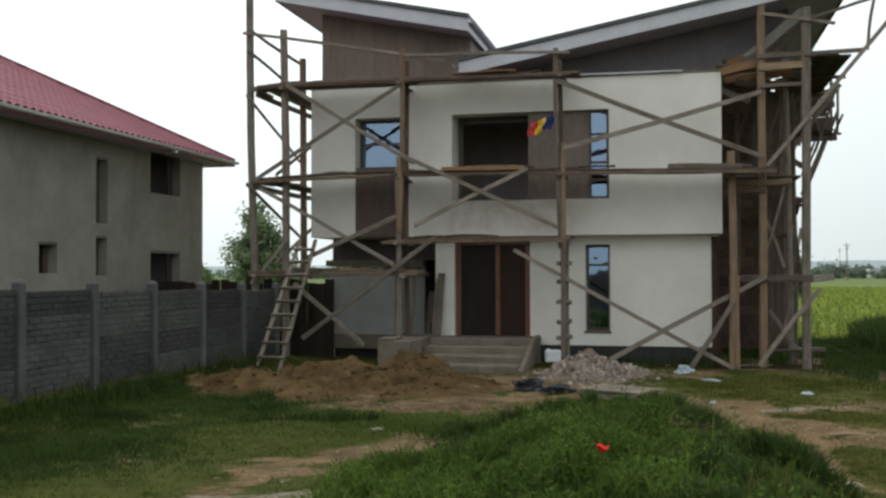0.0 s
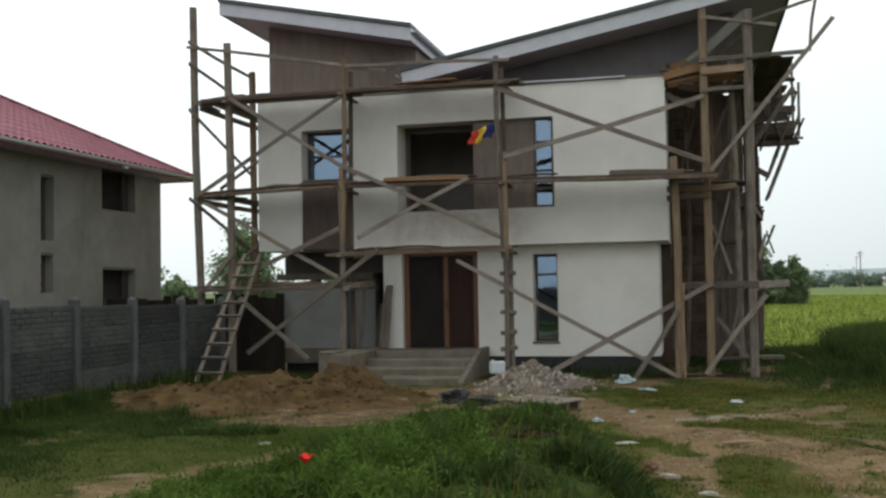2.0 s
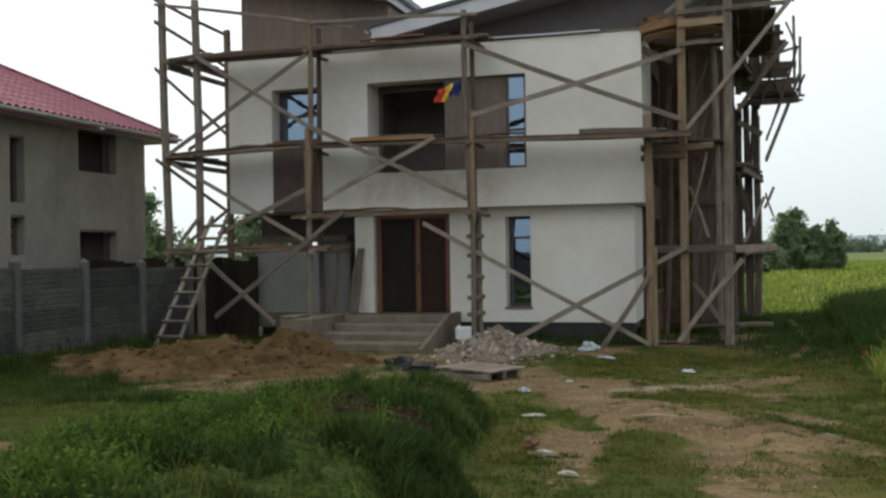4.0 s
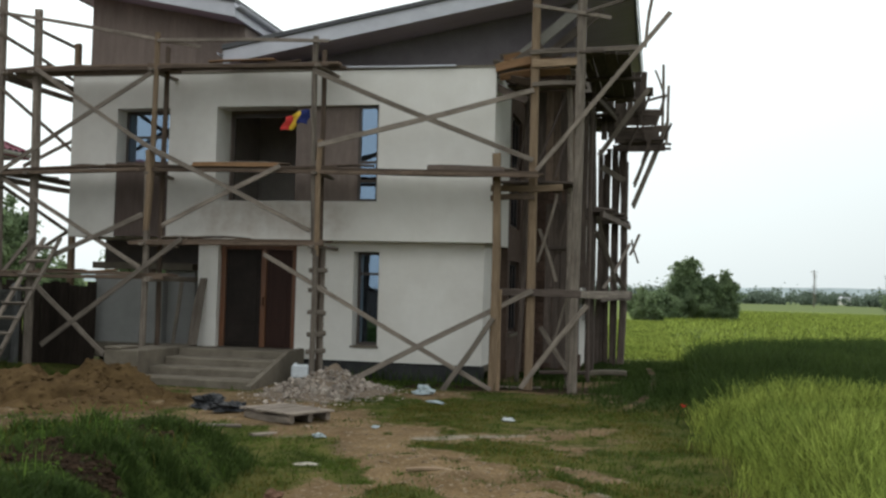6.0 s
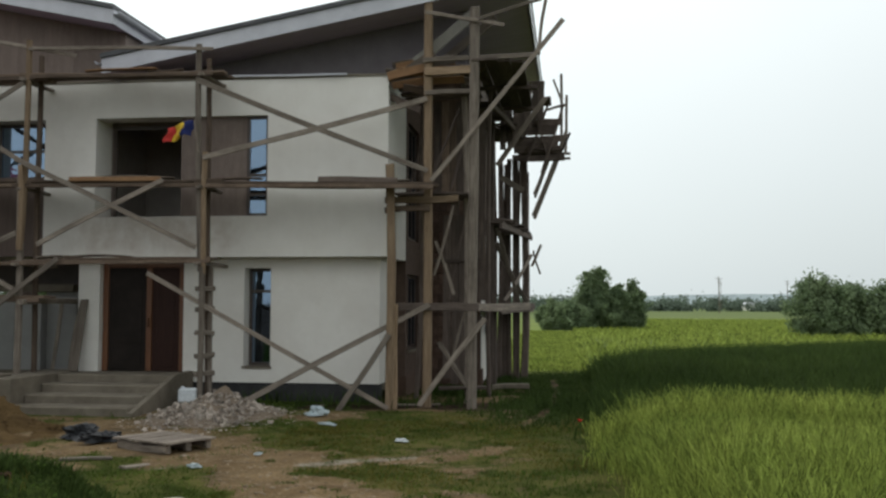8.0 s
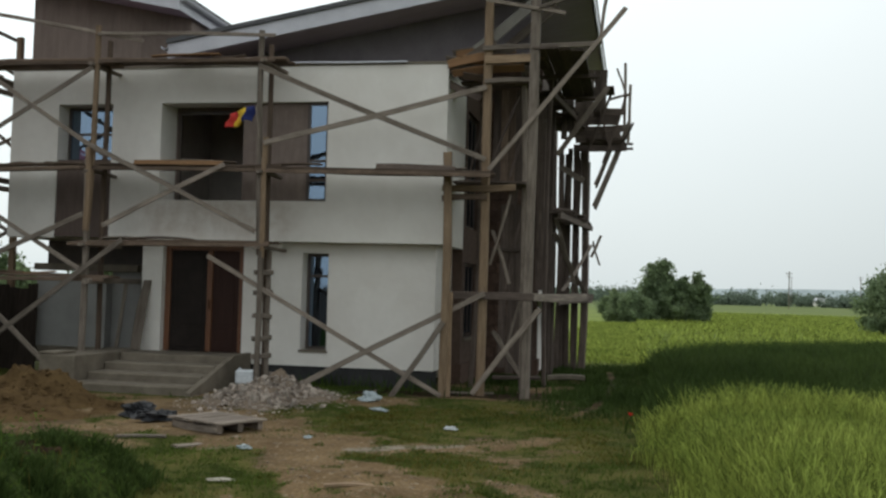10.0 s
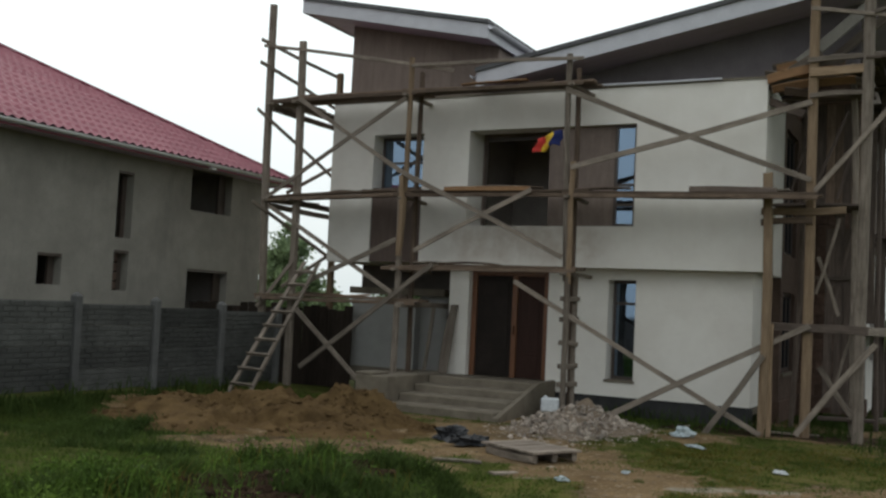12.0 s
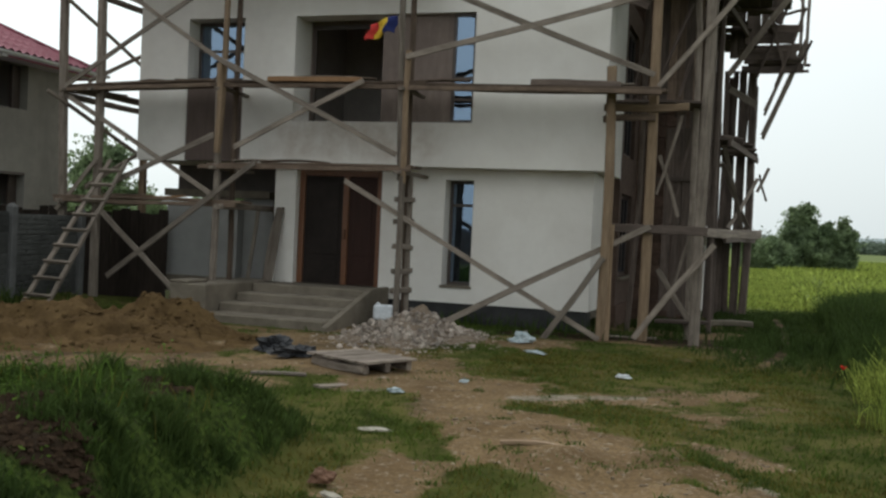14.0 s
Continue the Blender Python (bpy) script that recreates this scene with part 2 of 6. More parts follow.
# board colour blackened to hold the shade under the low deck
SHADEDBOARD = mat("shaded_board", (0.018, 0.014, 0.012), (0.042, 0.032, 0.026), 0.9, 1.6, 8, 0.3, 9.0, stretch=(1.2, 14, 14), per_object=0.3, spec=0.1)
WOODORANGE = mat("fresh_orange_timber", (0.21, 0.115, 0.058), (0.29, 0.165, 0.085), 0.85, 1.6, 8, 0.25, 9.0, stretch=(1.2, 14, 14), stain=(0.12, 0.075, 0.045), stain_scale=2.0, stain_amount=0.5)
DOORWOOD = mat("varnished_door_wood", (0.12, 0.047, 0.02), (0.175, 0.072, 0.032), 0.4, 2.0, 8, 0.06, 14, stretch=(10, 10, 0.8), coords="World", spec=0.5)
DOORGLASS = mat("dark_door_glazing", (0.016, 0.012, 0.010), (0.028, 0.021, 0.018), 0.5, 3.0, 4, 0.02, 30, coords="World", spec=0.15)
DOORLEAF = mat("dark_red_door_leaf", (0.026, 0.011, 0.008), (0.042, 0.018, 0.013), 0.5, 2.0, 8, 0.05, 14, stretch=(10, 10, 0.8), coords="World", spec=0.2)
ROOM = mat("bare_room_plaster", (0.36, 0.325, 0.295), (0.46, 0.425, 0.39), 0.95, 2.0, 6, 0.1, 30, coords="World")
FRAME = mat("window_frame_brown", (0.06, 0.045, 0.038), (0.085, 0.065, 0.055), 0.4, 4.0, 4, 0.03, 40, coords="World", spec=0.5)
GLASS = glass_mat("blue_window_glass", (0.46, 0.61, 0.82), 0.42)
SAND = mat("tan_sand", (0.066, 0.041, 0.019), (0.128, 0.083, 0.038), 0.97, 3.4, 10, 1.0, 38, stain=(0.044, 0.028, 0.014), stain_scale=2.2, stain_amount=0.85, coords="World", spec=0.05)
STONE = mat("rubble_stone", (0.145, 0.118, 0.094), (0.35, 0.308, 0.268), 0.95, 2.5, 7, 0.4, 50, per_object=0.5, per_island=0.35, stain=(0.34, 0.2, 0.15), stain_scale=2.0, stain_amount=0.4)
RUBBLEBASE = mat("rubble_dust", (0.115, 0.083, 0.058), (0.20, 0.155, 0.118), 0.97, 5.0, 9, 0.5, 40, coords="World")
PLASTICWHITE = mat("white_plastic", (0.48, 0.51, 0.54), (0.60, 0.62, 0.64), 0.4, 4.0, 3, 0.03, 30, spec=0.5)
PLASTICBLUE = mat("pale_blue_plastic", (0.26, 0.325, 0.35), (0.40, 0.455, 0.48), 0.35, 6.0, 3, 0.05, 30, spec=0.5)
BLACKBAG = mat("black_plastic_sheet", (0.014, 0.014, 0.016), (0.035, 0.036, 0.04), 0.5, 6.0, 6, 0.3, 40, spec=0.35)
RUST = mat("rusty_metal", (0.10, 0.05, 0.03), (0.17, 0.09, 0.055), 0.8, 8.0, 7, 0.3, 50)
PAPER = mat("litter_paper", (0.27, 0.245, 0.20), (0.40, 0.37, 0.31), 0.8, 8.0, 5, 0.1, 50)
STEM = mat("green_stem", (0.04, 0.07, 0.015), (0.06, 0.10, 0.025), 0.7, 8.0, 4, 0.05, 40)
POPPYRED = mat("poppy_petal", (0.62, 0.02, 0.012), (0.72, 0.035, 0.02), 0.6, 12.0, 4, 0.05, 60)
FLAGBLUE = mat("flag_blue", (0.010, 0.017, 0.09), (0.016, 0.025, 0.12), 0.8, 30.0, 4, 0.05, 200)
FLAGYELLOW = mat("flag_yellow", (0.58, 0.38, 0.03), (0.66, 0.44, 0.04), 0.8, 30.0, 4, 0.05, 200)
FLAGRED = mat("flag_red", (0.42, 0.03, 0.025), (0.50, 0.04, 0.035), 0.8, 30.0, 4, 0.05, 200)
BARK = mat("bark", (0.05, 0.04, 0.03), (0.09, 0.07, 0.055), 0.95, 10.0, 6, 0.4, 40)
# hill colour includes the bluish grey of distance haze
HAZYHILL = mat("hazed_hill", (0.33, 0.385, 0.40), (0.37, 0.425, 0.435), 1.0, 0.004, 5, 0.0, 0.03, coords="World")


def leafy(name, c1, c2, rough=0.7, vary=0.35, patch=0.5):
    """Foliage: colour by broad patches and blade by blade, a little light through the leaf."""
    m = mat(name, c1, c2, rough, patch, 4, 0.0, 2.0, coords="World", per_island=vary, spec=0.06)
    n, l = m.node_tree.nodes, m.node_tree.links
    b = n["Principled BSDF"]
    tl = n.new("ShaderNodeBsdfTranslucent")
    mx = n.new("ShaderNodeMixShader")
    mx.inputs["Fac"].default_value = 0.4
    l.new(b.inputs["Base Color"].links[0].from_socket, tl.inputs["Color"])
    l.new(b.outputs[0], mx.inputs[1])
    l.new(tl.outputs[0], mx.inputs[2])
    l.new(mx.outputs[0], n["Material Output"].inputs["Surface"])
    return m


GRASS = leafy("weed_grass", (0.036, 0.070, 0.013), (0.112, 0.172, 0.034), patch=1.2, vary=0.5)
WEED = leafy("broad_weed_leaf", (0.045, 0.080, 0.014), (0.12, 0.17, 0.035), vary=0.5)
LAWN = leafy("short_grass", (0.042, 0.070, 0.014), (0.105, 0.145, 0.030), patch=0.8)
DRYGRASS = leafy("yellowish_grass", (0.085, 0.080, 0.015), (0.145, 0.120, 0.03))
WHEAT = leafy("green_wheat", (0.130, 0.180, 0.036), (0.325, 0.375, 0.085), vary=0.65, patch=0.9)
# dark weeds' own green, also grass with shade put into its colour
DARKSHADEGRASS = leafy("dark_and_shaded_grass", (0.030, 0.052, 0.014), (0.066, 0.098, 0.026))
# both tree leaf colours are lightened and blued to include haze
HAZYLEAF = leafy("hazed_tree_leaf", (0.135, 0.190, 0.105), (0.24, 0.30, 0.165))
HAZYFARLEAF = leafy("hazed_far_tree_leaf", (0.125, 0.165, 0.125), (0.175, 0.215, 0.165))


# ---- building helpers ----
def world_of(ob):
    m = ob.matrix_basis.copy()
    if ob.parent:
        m = world_of(ob.parent) @ ob.matrix_parent_inverse @ m
    return m


def under(ob, parent):
    """Make ob a child of parent without moving it."""
    ob.parent, ob.matrix_parent_inverse = parent, world_of(parent).inverted()
    return ob


def thing(name, at, label, category, group="", kind=""):
    e = new(name)
    e.matrix_basis = Matrix.Translation(at)
    e.empty_display_size = 0.1
    return tagged(e, label, category, group, kind)


def mesh_of(name, bm, material, smooth=False):
    me = bpy.data.meshes.new(name)
    bm.normal_update()
    bm.to_mesh(me)
    bm.free()
    for m in (material if isinstance(material, (list, tuple)) else [material]):
        me.materials.append(m)
    if smooth:
        me.polygons.foreach_set("use_smooth", [True] * len(me.polygons))
    return me


def part(name, bm, material, parent, label="", smooth=False):
    ob = new(name, mesh_of(name, bm, material, smooth))
    under(ob, parent)
    if label:
        tagged(ob, label)
    return ob


def single(name, bm, material, label, category, group="", kind="", smooth=False):
    ob = new(name, mesh_of(name, bm, material, smooth))
    return tagged(ob, label, category, group, kind)


def box(bm, x0, x1, y0, y1, z0, z1, bevel=0.0):
    r = bmesh.ops.create_cube(bm, size=1)
    for v in r["verts"]:
        v.co = Vector((x0 + (v.co.x + 0.5) * (x1 - x0), y0 + (v.co.y + 0.5) * (y1 - y0), z0 + (v.co.z + 0.5) * (z1 - z0)))
    if bevel:
        es = list({e for v in r["verts"] for e in v.link_edges})
        bmesh.ops.bevel(bm, geom=es, offset=bevel, segments=1, affect="EDGES")
    return bm


def boxes(*rows, bevel=0.0):
    bm = bmesh.new()
    for r in rows:
        box(bm, *r, bevel=bevel)
    return bm


def prism(outline, y0, y1):
    """A wall in the x-z plane from y0 to y1 with that outline."""
    bm = bmesh.new()
    a = [bm.verts.new((x, y0, z)) for x, z in outline]
    b = [bm.verts.new((x, y1, z)) for x, z in outline]
    bm.faces.new(a)
    bm.faces.new(b[::-1])
    for i in range(len(a)):
        j = (i + 1) % len(a)
        bm.faces.new((a[j], a[i], b[i], b[j]))
    bmesh.ops.recalc_face_normals(bm, faces=bm.faces)
    return bm


def pierced(u0, u1, z0, z1, d0, d1, holes, axis="x"):
    """A wall with rectangular openings (u0, u1, z0, z1) right through it. axis: the way it runs."""
    us = sorted({u0, u1, *[h[i] for h in holes for i in (0, 1)]})
    zs = sorted({z0, z1, *[h[i] for h in holes for i in (2, 3)]})
    us, zs = [u for u in us if u0 <= u <= u1], [z for z in zs if z0 <= z <= z1]
    def solid(i, j):
        if not (0 <= i < len(us) - 1 and 0 <= j < len(zs) - 1):
            return False
        cu, cz = (us[i] + us[i + 1]) / 2, (zs[j] + zs[j + 1]) / 2
        return not any(h[0] < cu < h[1] and h[2] < cz < h[3] for h in holes)
    bm = bmesh.new()
    made = {}
    def vert(u, d, z):
        key = (round(u, 4), round(d, 4), round(z, 4))
        if key not in made:
            made[key] = bm.verts.new((u, d, z) if axis == "x" else (d, u, z))
        return made[key]
    for i in range(len(us) - 1):
        for j in range(len(zs) - 1):
            if not solid(i, j):
                continue
            a, b, c, e = us[i], us[i + 1], zs[j], zs[j + 1]
            for d in (d0, d1):
                bm.faces.new((vert(a, d, c), vert(b, d, c), vert(b, d, e), vert(a, d, e)))
            if not solid(i - 1, j):
                bm.faces.new((vert(a, d0, c), vert(a, d1, c), vert(a, d1, e), vert(a, d0, e)))
            if not solid(i + 1, j):
                bm.faces.new((vert(b, d0, c), vert(b, d1, c), vert(b, d1, e), vert(b, d0, e)))
            if not solid(i, j - 1):
                bm.faces.new((vert(a, d0, c), vert(b, d0, c), vert(b, d1, c), vert(a, d1, c)))
            if not solid(i, j + 1):
                bm.faces.new((vert(a, d0, e), vert(b, d0, e), vert(b, d1, e), vert(a, d1, e)))
    bmesh.ops.recalc_face_normals(bm, faces=bm.faces)
    return bm


def beam_bm(length, w, d, wobble=0.012, cuts=5, rng=random):
    """A sawn board along local x, a little bent and uneven."""
    bm = bmesh.new()
    rings = []
    by, bz, ph = rng.uniform(-1, 1) * wobble, rng.uniform(-1, 1) * wobble, rng.uniform(0, 6)
    for i in range(cuts + 1):
        f = i / cuts
        oy, oz = by * math.sin(math.pi * f) * 2 + 0.3 * wobble * math.sin(9 * f + ph), bz * math.sin(math.pi * f) * 2
        k = 1 + rng.uniform(-0.04, 0.04)
        c = 0.16 * min(w, d)
        pts = [(-w / 2, -d / 2 + c), (-w / 2 + c, -d / 2), (w / 2 - c, -d / 2), (w / 2, -d / 2 + c), (w / 2, d / 2 - c), (w / 2 - c, d / 2), (-w / 2 + c, d / 2), (-w / 2, d / 2 - c)]
        rings.append([bm.verts.new((f * length + (rng.uniform(-0.012, 0.012) if i in (0, cuts) else 0), oy + y * k, oz + z * k)) for y, z in pts])
    for a, b in zip(rings, rings[1:]):
        for k in range(8):
            bm.faces.new((a[k], a[(k + 1) % 8], b[(k + 1) % 8], b[k]))
    bm.faces.new(rings[0][::-1])
    bm.faces.new(rings[-1])
    bmesh.ops.recalc_face_normals(bm, faces=bm.faces)
    return bm


def beam(name, p, q, w, d, material, parent, label="", side=(0, 1, 0), wobble=0.012):
    """A board from p to q: w across, d thick along the given side."""
    p, q = Vector(p), Vector(q)
    x = (q - p).normalized()
    z = Vector(side) - x * x.dot(Vector(side))
    z.normalize()
    y = z.cross(x)
    m = Matrix((x, y, z)).transposed().to_4x4()
    m.translation = p
    ob = new(name, mesh_of(name, beam_bm((q - p).length, w, d, wobble), material))
    ob.matrix_basis = m
    under(ob, parent)
    if label:
        tagged(ob, label)
    return ob


def sheet_mesh(name, verts, faces, material):
    me = bpy.data.meshes.new(name)
    me.from_pydata(verts, [], faces)
    me.materials.append(material)
    return me


def smooth01(t):
    t = np.clip(t, 0, 1)
    return t * t * (3 - 2 * t)


def seg_dist(x, y, a, b):
    ax, ay = a
    dx, dy = b[0] - ax, b[1] - ay
    t = np.clip(((x - ax) * dx + (y - ay) * dy) / (dx * dx + dy * dy), 0, 1)
    return np.hypot(x - ax - t * dx, y - ay - t * dy)


LAT = np.random.RandomState(5).rand(64, 64)


def vnoise(x, y, scale):
    """Smooth value noise in 0..1."""
    u, v = np.asarray(x, float) * scale + 400.3, np.asarray(y, float) * scale + 400.7
    i, j = np.floor(u).astype(int), np.floor(v).astype(int)
    f, g = smooth01(u - i), smooth01(v - j)
    a, b = LAT[i % 64, j % 64], LAT[(i + 1) % 64, j % 64]
    c, d = LAT[i % 64, (j + 1) % 64], LAT[(i + 1) % 64, (j + 1) % 64]
    return (a * (1 - f) + b * f) * (1 - g) + (c * (1 - f) + d * f) * g


# ---- ground ----
def mound(x, y):
    """An earth bank: steep on the track's side, a long slope on the other."""
    x, y = np.asarray(x, float), np.asarray(y, float)
    crest = np.interp(y, [-19.5, -18.3, -17, -15.5, -14, -13, -12, -11, -10.4, -9.9, -9.4], [0, 0.22, 0.50, 0.59, 0.56, 0.54, 0.51, 0.50, 0.48, 0.22, 0])
    u = x - (np.interp(y, [-18, -14, -12, -10.4], [8.2, 8.4, 8.22, 8.02]) + 0.25 * (vnoise(x, y, 0.5) - 0.5))
    steep = np.interp(y, [-16, -14, -12.5], [1.6, 1.35, 0.72])
    side = np.where(u > 0, smooth01((1 - u / steep) * 1.45), smooth01(1 + u / 3.9) ** 1.1)
    h = crest * side
    return h * (1 + 0.25 * (vnoise(x, y, 0.9) - 0.5)) + (0.24 * (vnoise(x, y, 2.1) - 0.5) + 0.20 * (vnoise(x, y, 4.3) - 0.5)) * np.minimum(h, 0.45)


def ground_z(x, y):
    x, y = np.asarray(x, float), np.asarray(y, float)
    z = 0.24 * smooth01((0.7 - x) / 1.3) * smooth01((y + 18) / 4 + 1) * smooth01((2 - y) / 4)
    z = z + 0.16 * smooth01((-y - 9) / 8)
    z = z + 0.06 * (vnoise(x, y, 2.3) - 0.5) * smooth01((4 - abs(y + 9)) / 4) + 0.05 * (vnoise(x, y, 0.35) - 0.5) + 0.035 * (vnoise(x, y, 1.3) - 0.5)
    turned = smooth01(1.4 - seg_dist(x, y, (10.0, -9.3), (11.4, -10.8)) / 1.1)
    z = z + turned * (0.05 + 0.12 * (vnoise(x, y, 1.9) - 0.5) + 0.09 * (vnoise(x, y, 4.7) - 0.5))
    far = smooth01((np.hypot(x - 5, y + 5) - 30) / 40)
    return (z + mound(x, y)) * (1 - far) - 0.05 * far


def islands(x, y):
    """Grass left standing between the wheel tracks."""
    s = np.zeros_like(np.asarray(x, float))
    for a, b, r in (((10.1, -10.5), (10.55, -12.8), 0.42), ((9.1, -9.0), (9.55, -9.9), 0.26), ((9.7, -7.35), (10.7, -7.4), 0.25), ((8.5, -8.6), (9.0, -8.8), 0.3)):
        s = np.maximum(s, smooth01(1.4 - seg_dist(x, y, a, b) / r))
    return s


def soil(x, y):
    """How bare the ground is, 0 to 1."""
    x, y = np.asarray(x, float), np.asarray(y, float)
    s = np.zeros_like(x)
    for a, b, r in (((4.8, -4.0), (7.6, -5.6), 1.7), ((7.6, -5.8), (9.2, -7.0), 1.1), ((9.2, -7.2), (10.0, -9.2), 0.9), ((9.9, -8.8), (11.4, -10.4), 1.0),
                    ((11.3, -10.4), (11.4, -14.0), 0.75), ((9.5, -10.2), (9.75, -12.4), 0.42), ((11.5, -8.4), (11.9, -8.8), 0.3), ((11.2, -5.7), (11.5, -5.5), 0.25),
                    ((9.2, -6.9), (10.9, -6.1), 0.4), ((4.8, -12.4), (5.6, -11.2), 1.0), ((5.9, -10.6), (6.4, -8.8), 0.9), ((3.2, -15.2), (5.3, -14.3), 0.85),
                    ((0.9, -6.0), (5.6, -6.6), 1.2), ((3.5, -7.4), (6.4, -7.4), 0.9), ((5.4, -1.8), (8.2, -1.6), 1.0), ((3.2, -2.9), (5.8, -3.1), 0.65), ((8.0, -0.5), (10.9, -0.3), 0.55), ((10.9, 0.2), (11.3, 2.5), 0.4)):
        d = seg_dist(x, y, a, b)
        s = np.maximum(s, smooth01(1.35 - d / r))
    s = 0.9 * s + 0.24 * smooth01((x - 8.3) / 0.8) * smooth01((12.6 - x) / 0.8) * smooth01((y + 12) / 2) + 0.85 * (vnoise(x, y, 1.1) - 0.5) + 0.75 * (vnoise(x, y, 3.1) - 0.5) + 0.35 * (vnoise(x, y, 6.3) - 0.5) - 0.06
    s = s - 0.75 * islands(x, y) + 0.25 * (vnoise(x, y, 9.1) - 0.5)
    s = s * (1 - smooth01(mound(x, y) * 4))
    for a, b, r in (((7.8, -11.0), (8.1, -11.3), 0.30), ((7.6, -12.3), (8.45, -12.95), 0.42), ((6.8, -12.05), (7.7, -12.4), 0.36), ((6.0, -13.2), (6.4, -12.9), 0.25), ((6.4, -10.9), (7.0, -10.6), 0.25), ((5.9, -12.4), (6.4, -11.9), 0.3)):
        s = np.maximum(s, smooth01(1.4 - seg_dist(x, y, a, b) / r) * (0.40 + 0.55 * vnoise(x, y, 2.3) + 0.65 * vnoise(x, y, 5.1)))
    # a trodden path curving round the scaffold
    for a, b in (((11.5, -3.0), (11.86, -2.6)), ((11.86, -2.6), (12.13, -1.1)), ((12.13, -1.1), (12.27, 1.1)), ((12.27, 1.1), (12.3, 3.9)), ((12.3, 3.9), (12.15, 6.6))):
        s = np.maximum(s, smooth01(1.6 - seg_dist(x, y, a, b) / 0.09) * (0.5 + 0.4 * vnoise(x, y, 1.7)))
    return np.clip(s, 0, 1)


def stretched(lo, hi, step, far):
    """Fine in the middle, ever coarser outwards."""
    mid = list(np.arange(lo, hi + step / 2, step))
    left, right, s = [], [], step
    a, b = lo, mid[-1]
    while a > -far or b < far:
        s *= 1.22
        a, b = a - s, b + s
        left.append(a), right.append(b)
    return np.array(left[::-1] + mid + right)


def ground_material():
    m = mat("meadow_and_soil", (0.030, 0.038, 0.009), (0.066, 0.074, 0.017), 0.97, 3.5, 10, 0.6, 22, coords="World", spec=0.05)
    n, l = m.node_tree.nodes, m.node_tree.links
    b = n["Principled BSDF"]
    green = b.inputs["Base Color"].links[0].from_socket
    pos = n.new("ShaderNodeNewGeometry").outputs["Position"]
    def noise(scale, detail=8, rough=0.65):
        t = n.new("ShaderNodeTexNoise")
        t.inputs["Scale"].default_value, t.inputs["Detail"].default_value, t.inputs["Roughness"].default_value = scale, detail, rough
        l.new(pos, t.inputs["Vector"])
        return t.outputs["Fac"]
    def ranged(v, a, c, lo=0.0, hi=1.0):
        r = n.new("ShaderNodeMapRange")
        r.inputs["From Min"].default_value, r.inputs["From Max"].default_value = a, c
        r.inputs["To Min"].default_value, r.inputs["To Max"].default_value = lo, hi
        l.new(v, r.inputs["Value"])
        return r.outputs["Result"]
    def mixed(f, c1, c2):
        x = n.new("ShaderNodeMixRGB")
        for s, v in (("Fac", f), ("Color1", c1), ("Color2", c2)):
            if isinstance(v, tuple):
                x.inputs[s].default_value = (*v, 1)
            else:
                l.new(v, x.inputs[s])
        return x.outputs["Color"]
    def maths(op, a, c):
        x = n.new("ShaderNodeMath")
        x.operation = op
        for k, v in enumerate((a, c)):
            if isinstance(v, float):
                x.inputs[k].default_value = v
            else:
                l.new(v, x.inputs[k])
        return x.outputs[0]
    # dead thatch and moss between the blades
    dry = n.new("ShaderNodeAttribute")
    dry.attribute_name = "dry"
    green = mixed(maths("MULTIPLY", ranged(noise(0.8, 9, 0.7), 0.41, 0.57), dry.outputs["Fac"]), green, (0.094, 0.084, 0.026))
    green = mixed(ranged(noise(2.6, 8, 0.7), 0.52, 0.66), green, (0.020, 0.028, 0.004))
    att = n.new("ShaderNodeAttribute")
    att.attribute_name = "soil"
    bare = maths("ADD", att.outputs["Fac"], ranged(noise(4.0, 10, 0.75), 0.3, 0.7, -0.42, 0.42))
    dirt = mixed(ranged(noise(1.1), 0.35, 0.65), (0.108, 0.070, 0.035), (0.212, 0.145, 0.078))
    dirt = mixed(ranged(noise(30.0, 3), 0.42, 0.62, 0.0, 0.55), dirt, (0.072, 0.048, 0.027))
    dirt = mixed(ranged(noise(14.0, 5, 0.8), 0.54, 0.66), dirt, (0.235, 0.185, 0.130))
    dirt = mixed(ranged(noise(0.45), 0.55, 0.7), dirt, (0.058, 0.043, 0.027))
    humus = n.new("ShaderNodeAttribute")
    humus.attribute_name = "loam"
    weedy = mixed(ranged(noise(16.0, 6, 0.7), 0.4, 0.62), (0.014, 0.022, 0.005), (0.052, 0.075, 0.015))
    green = mixed(ranged(humus.outputs["Fac"], 0.1, 0.5), green, weedy)
    att2 = n.new("ShaderNodeAttribute")
    att2.attribute_name = "lime"
    chalk = maths("ADD", att2.outputs["Fac"], ranged(noise(3.0, 10, 0.75), 0.3, 0.7, -0.5, 0.5))
    chalky = mixed(ranged(noise(7.0, 8, 0.75), 0.38, 0.62), (0.13, 0.108, 0.078), (0.29, 0.255, 0.205))
    dirt = mixed(ranged(chalk, 0.35, 0.65, 0.0, 0.9), dirt, chalky)
    att3 = n.new("ShaderNodeAttribute")
    att3.attribute_name = "loam"
    dirt = mixed(ranged(maths("ADD", att3.outputs["Fac"], ranged(noise(2.5), 0.3, 0.7, -0.3, 0.3)), 0.25, 0.7), dirt, (0.023, 0.0155, 0.0095))
    near = mixed(ranged(bare, 0.4, 0.68), green, dirt)
    # far fields: long strips of crop, each with its own green
    sep = n.new("ShaderNodeSeparateXYZ")
    l.new(pos, sep.inputs[0])
    field = mixed(ranged(noise(0.03, 5), 0.35, 0.65), (0.15, 0.195, 0.045), (0.22, 0.265, 0.07))
    wave = n.new("ShaderNodeTexNoise")
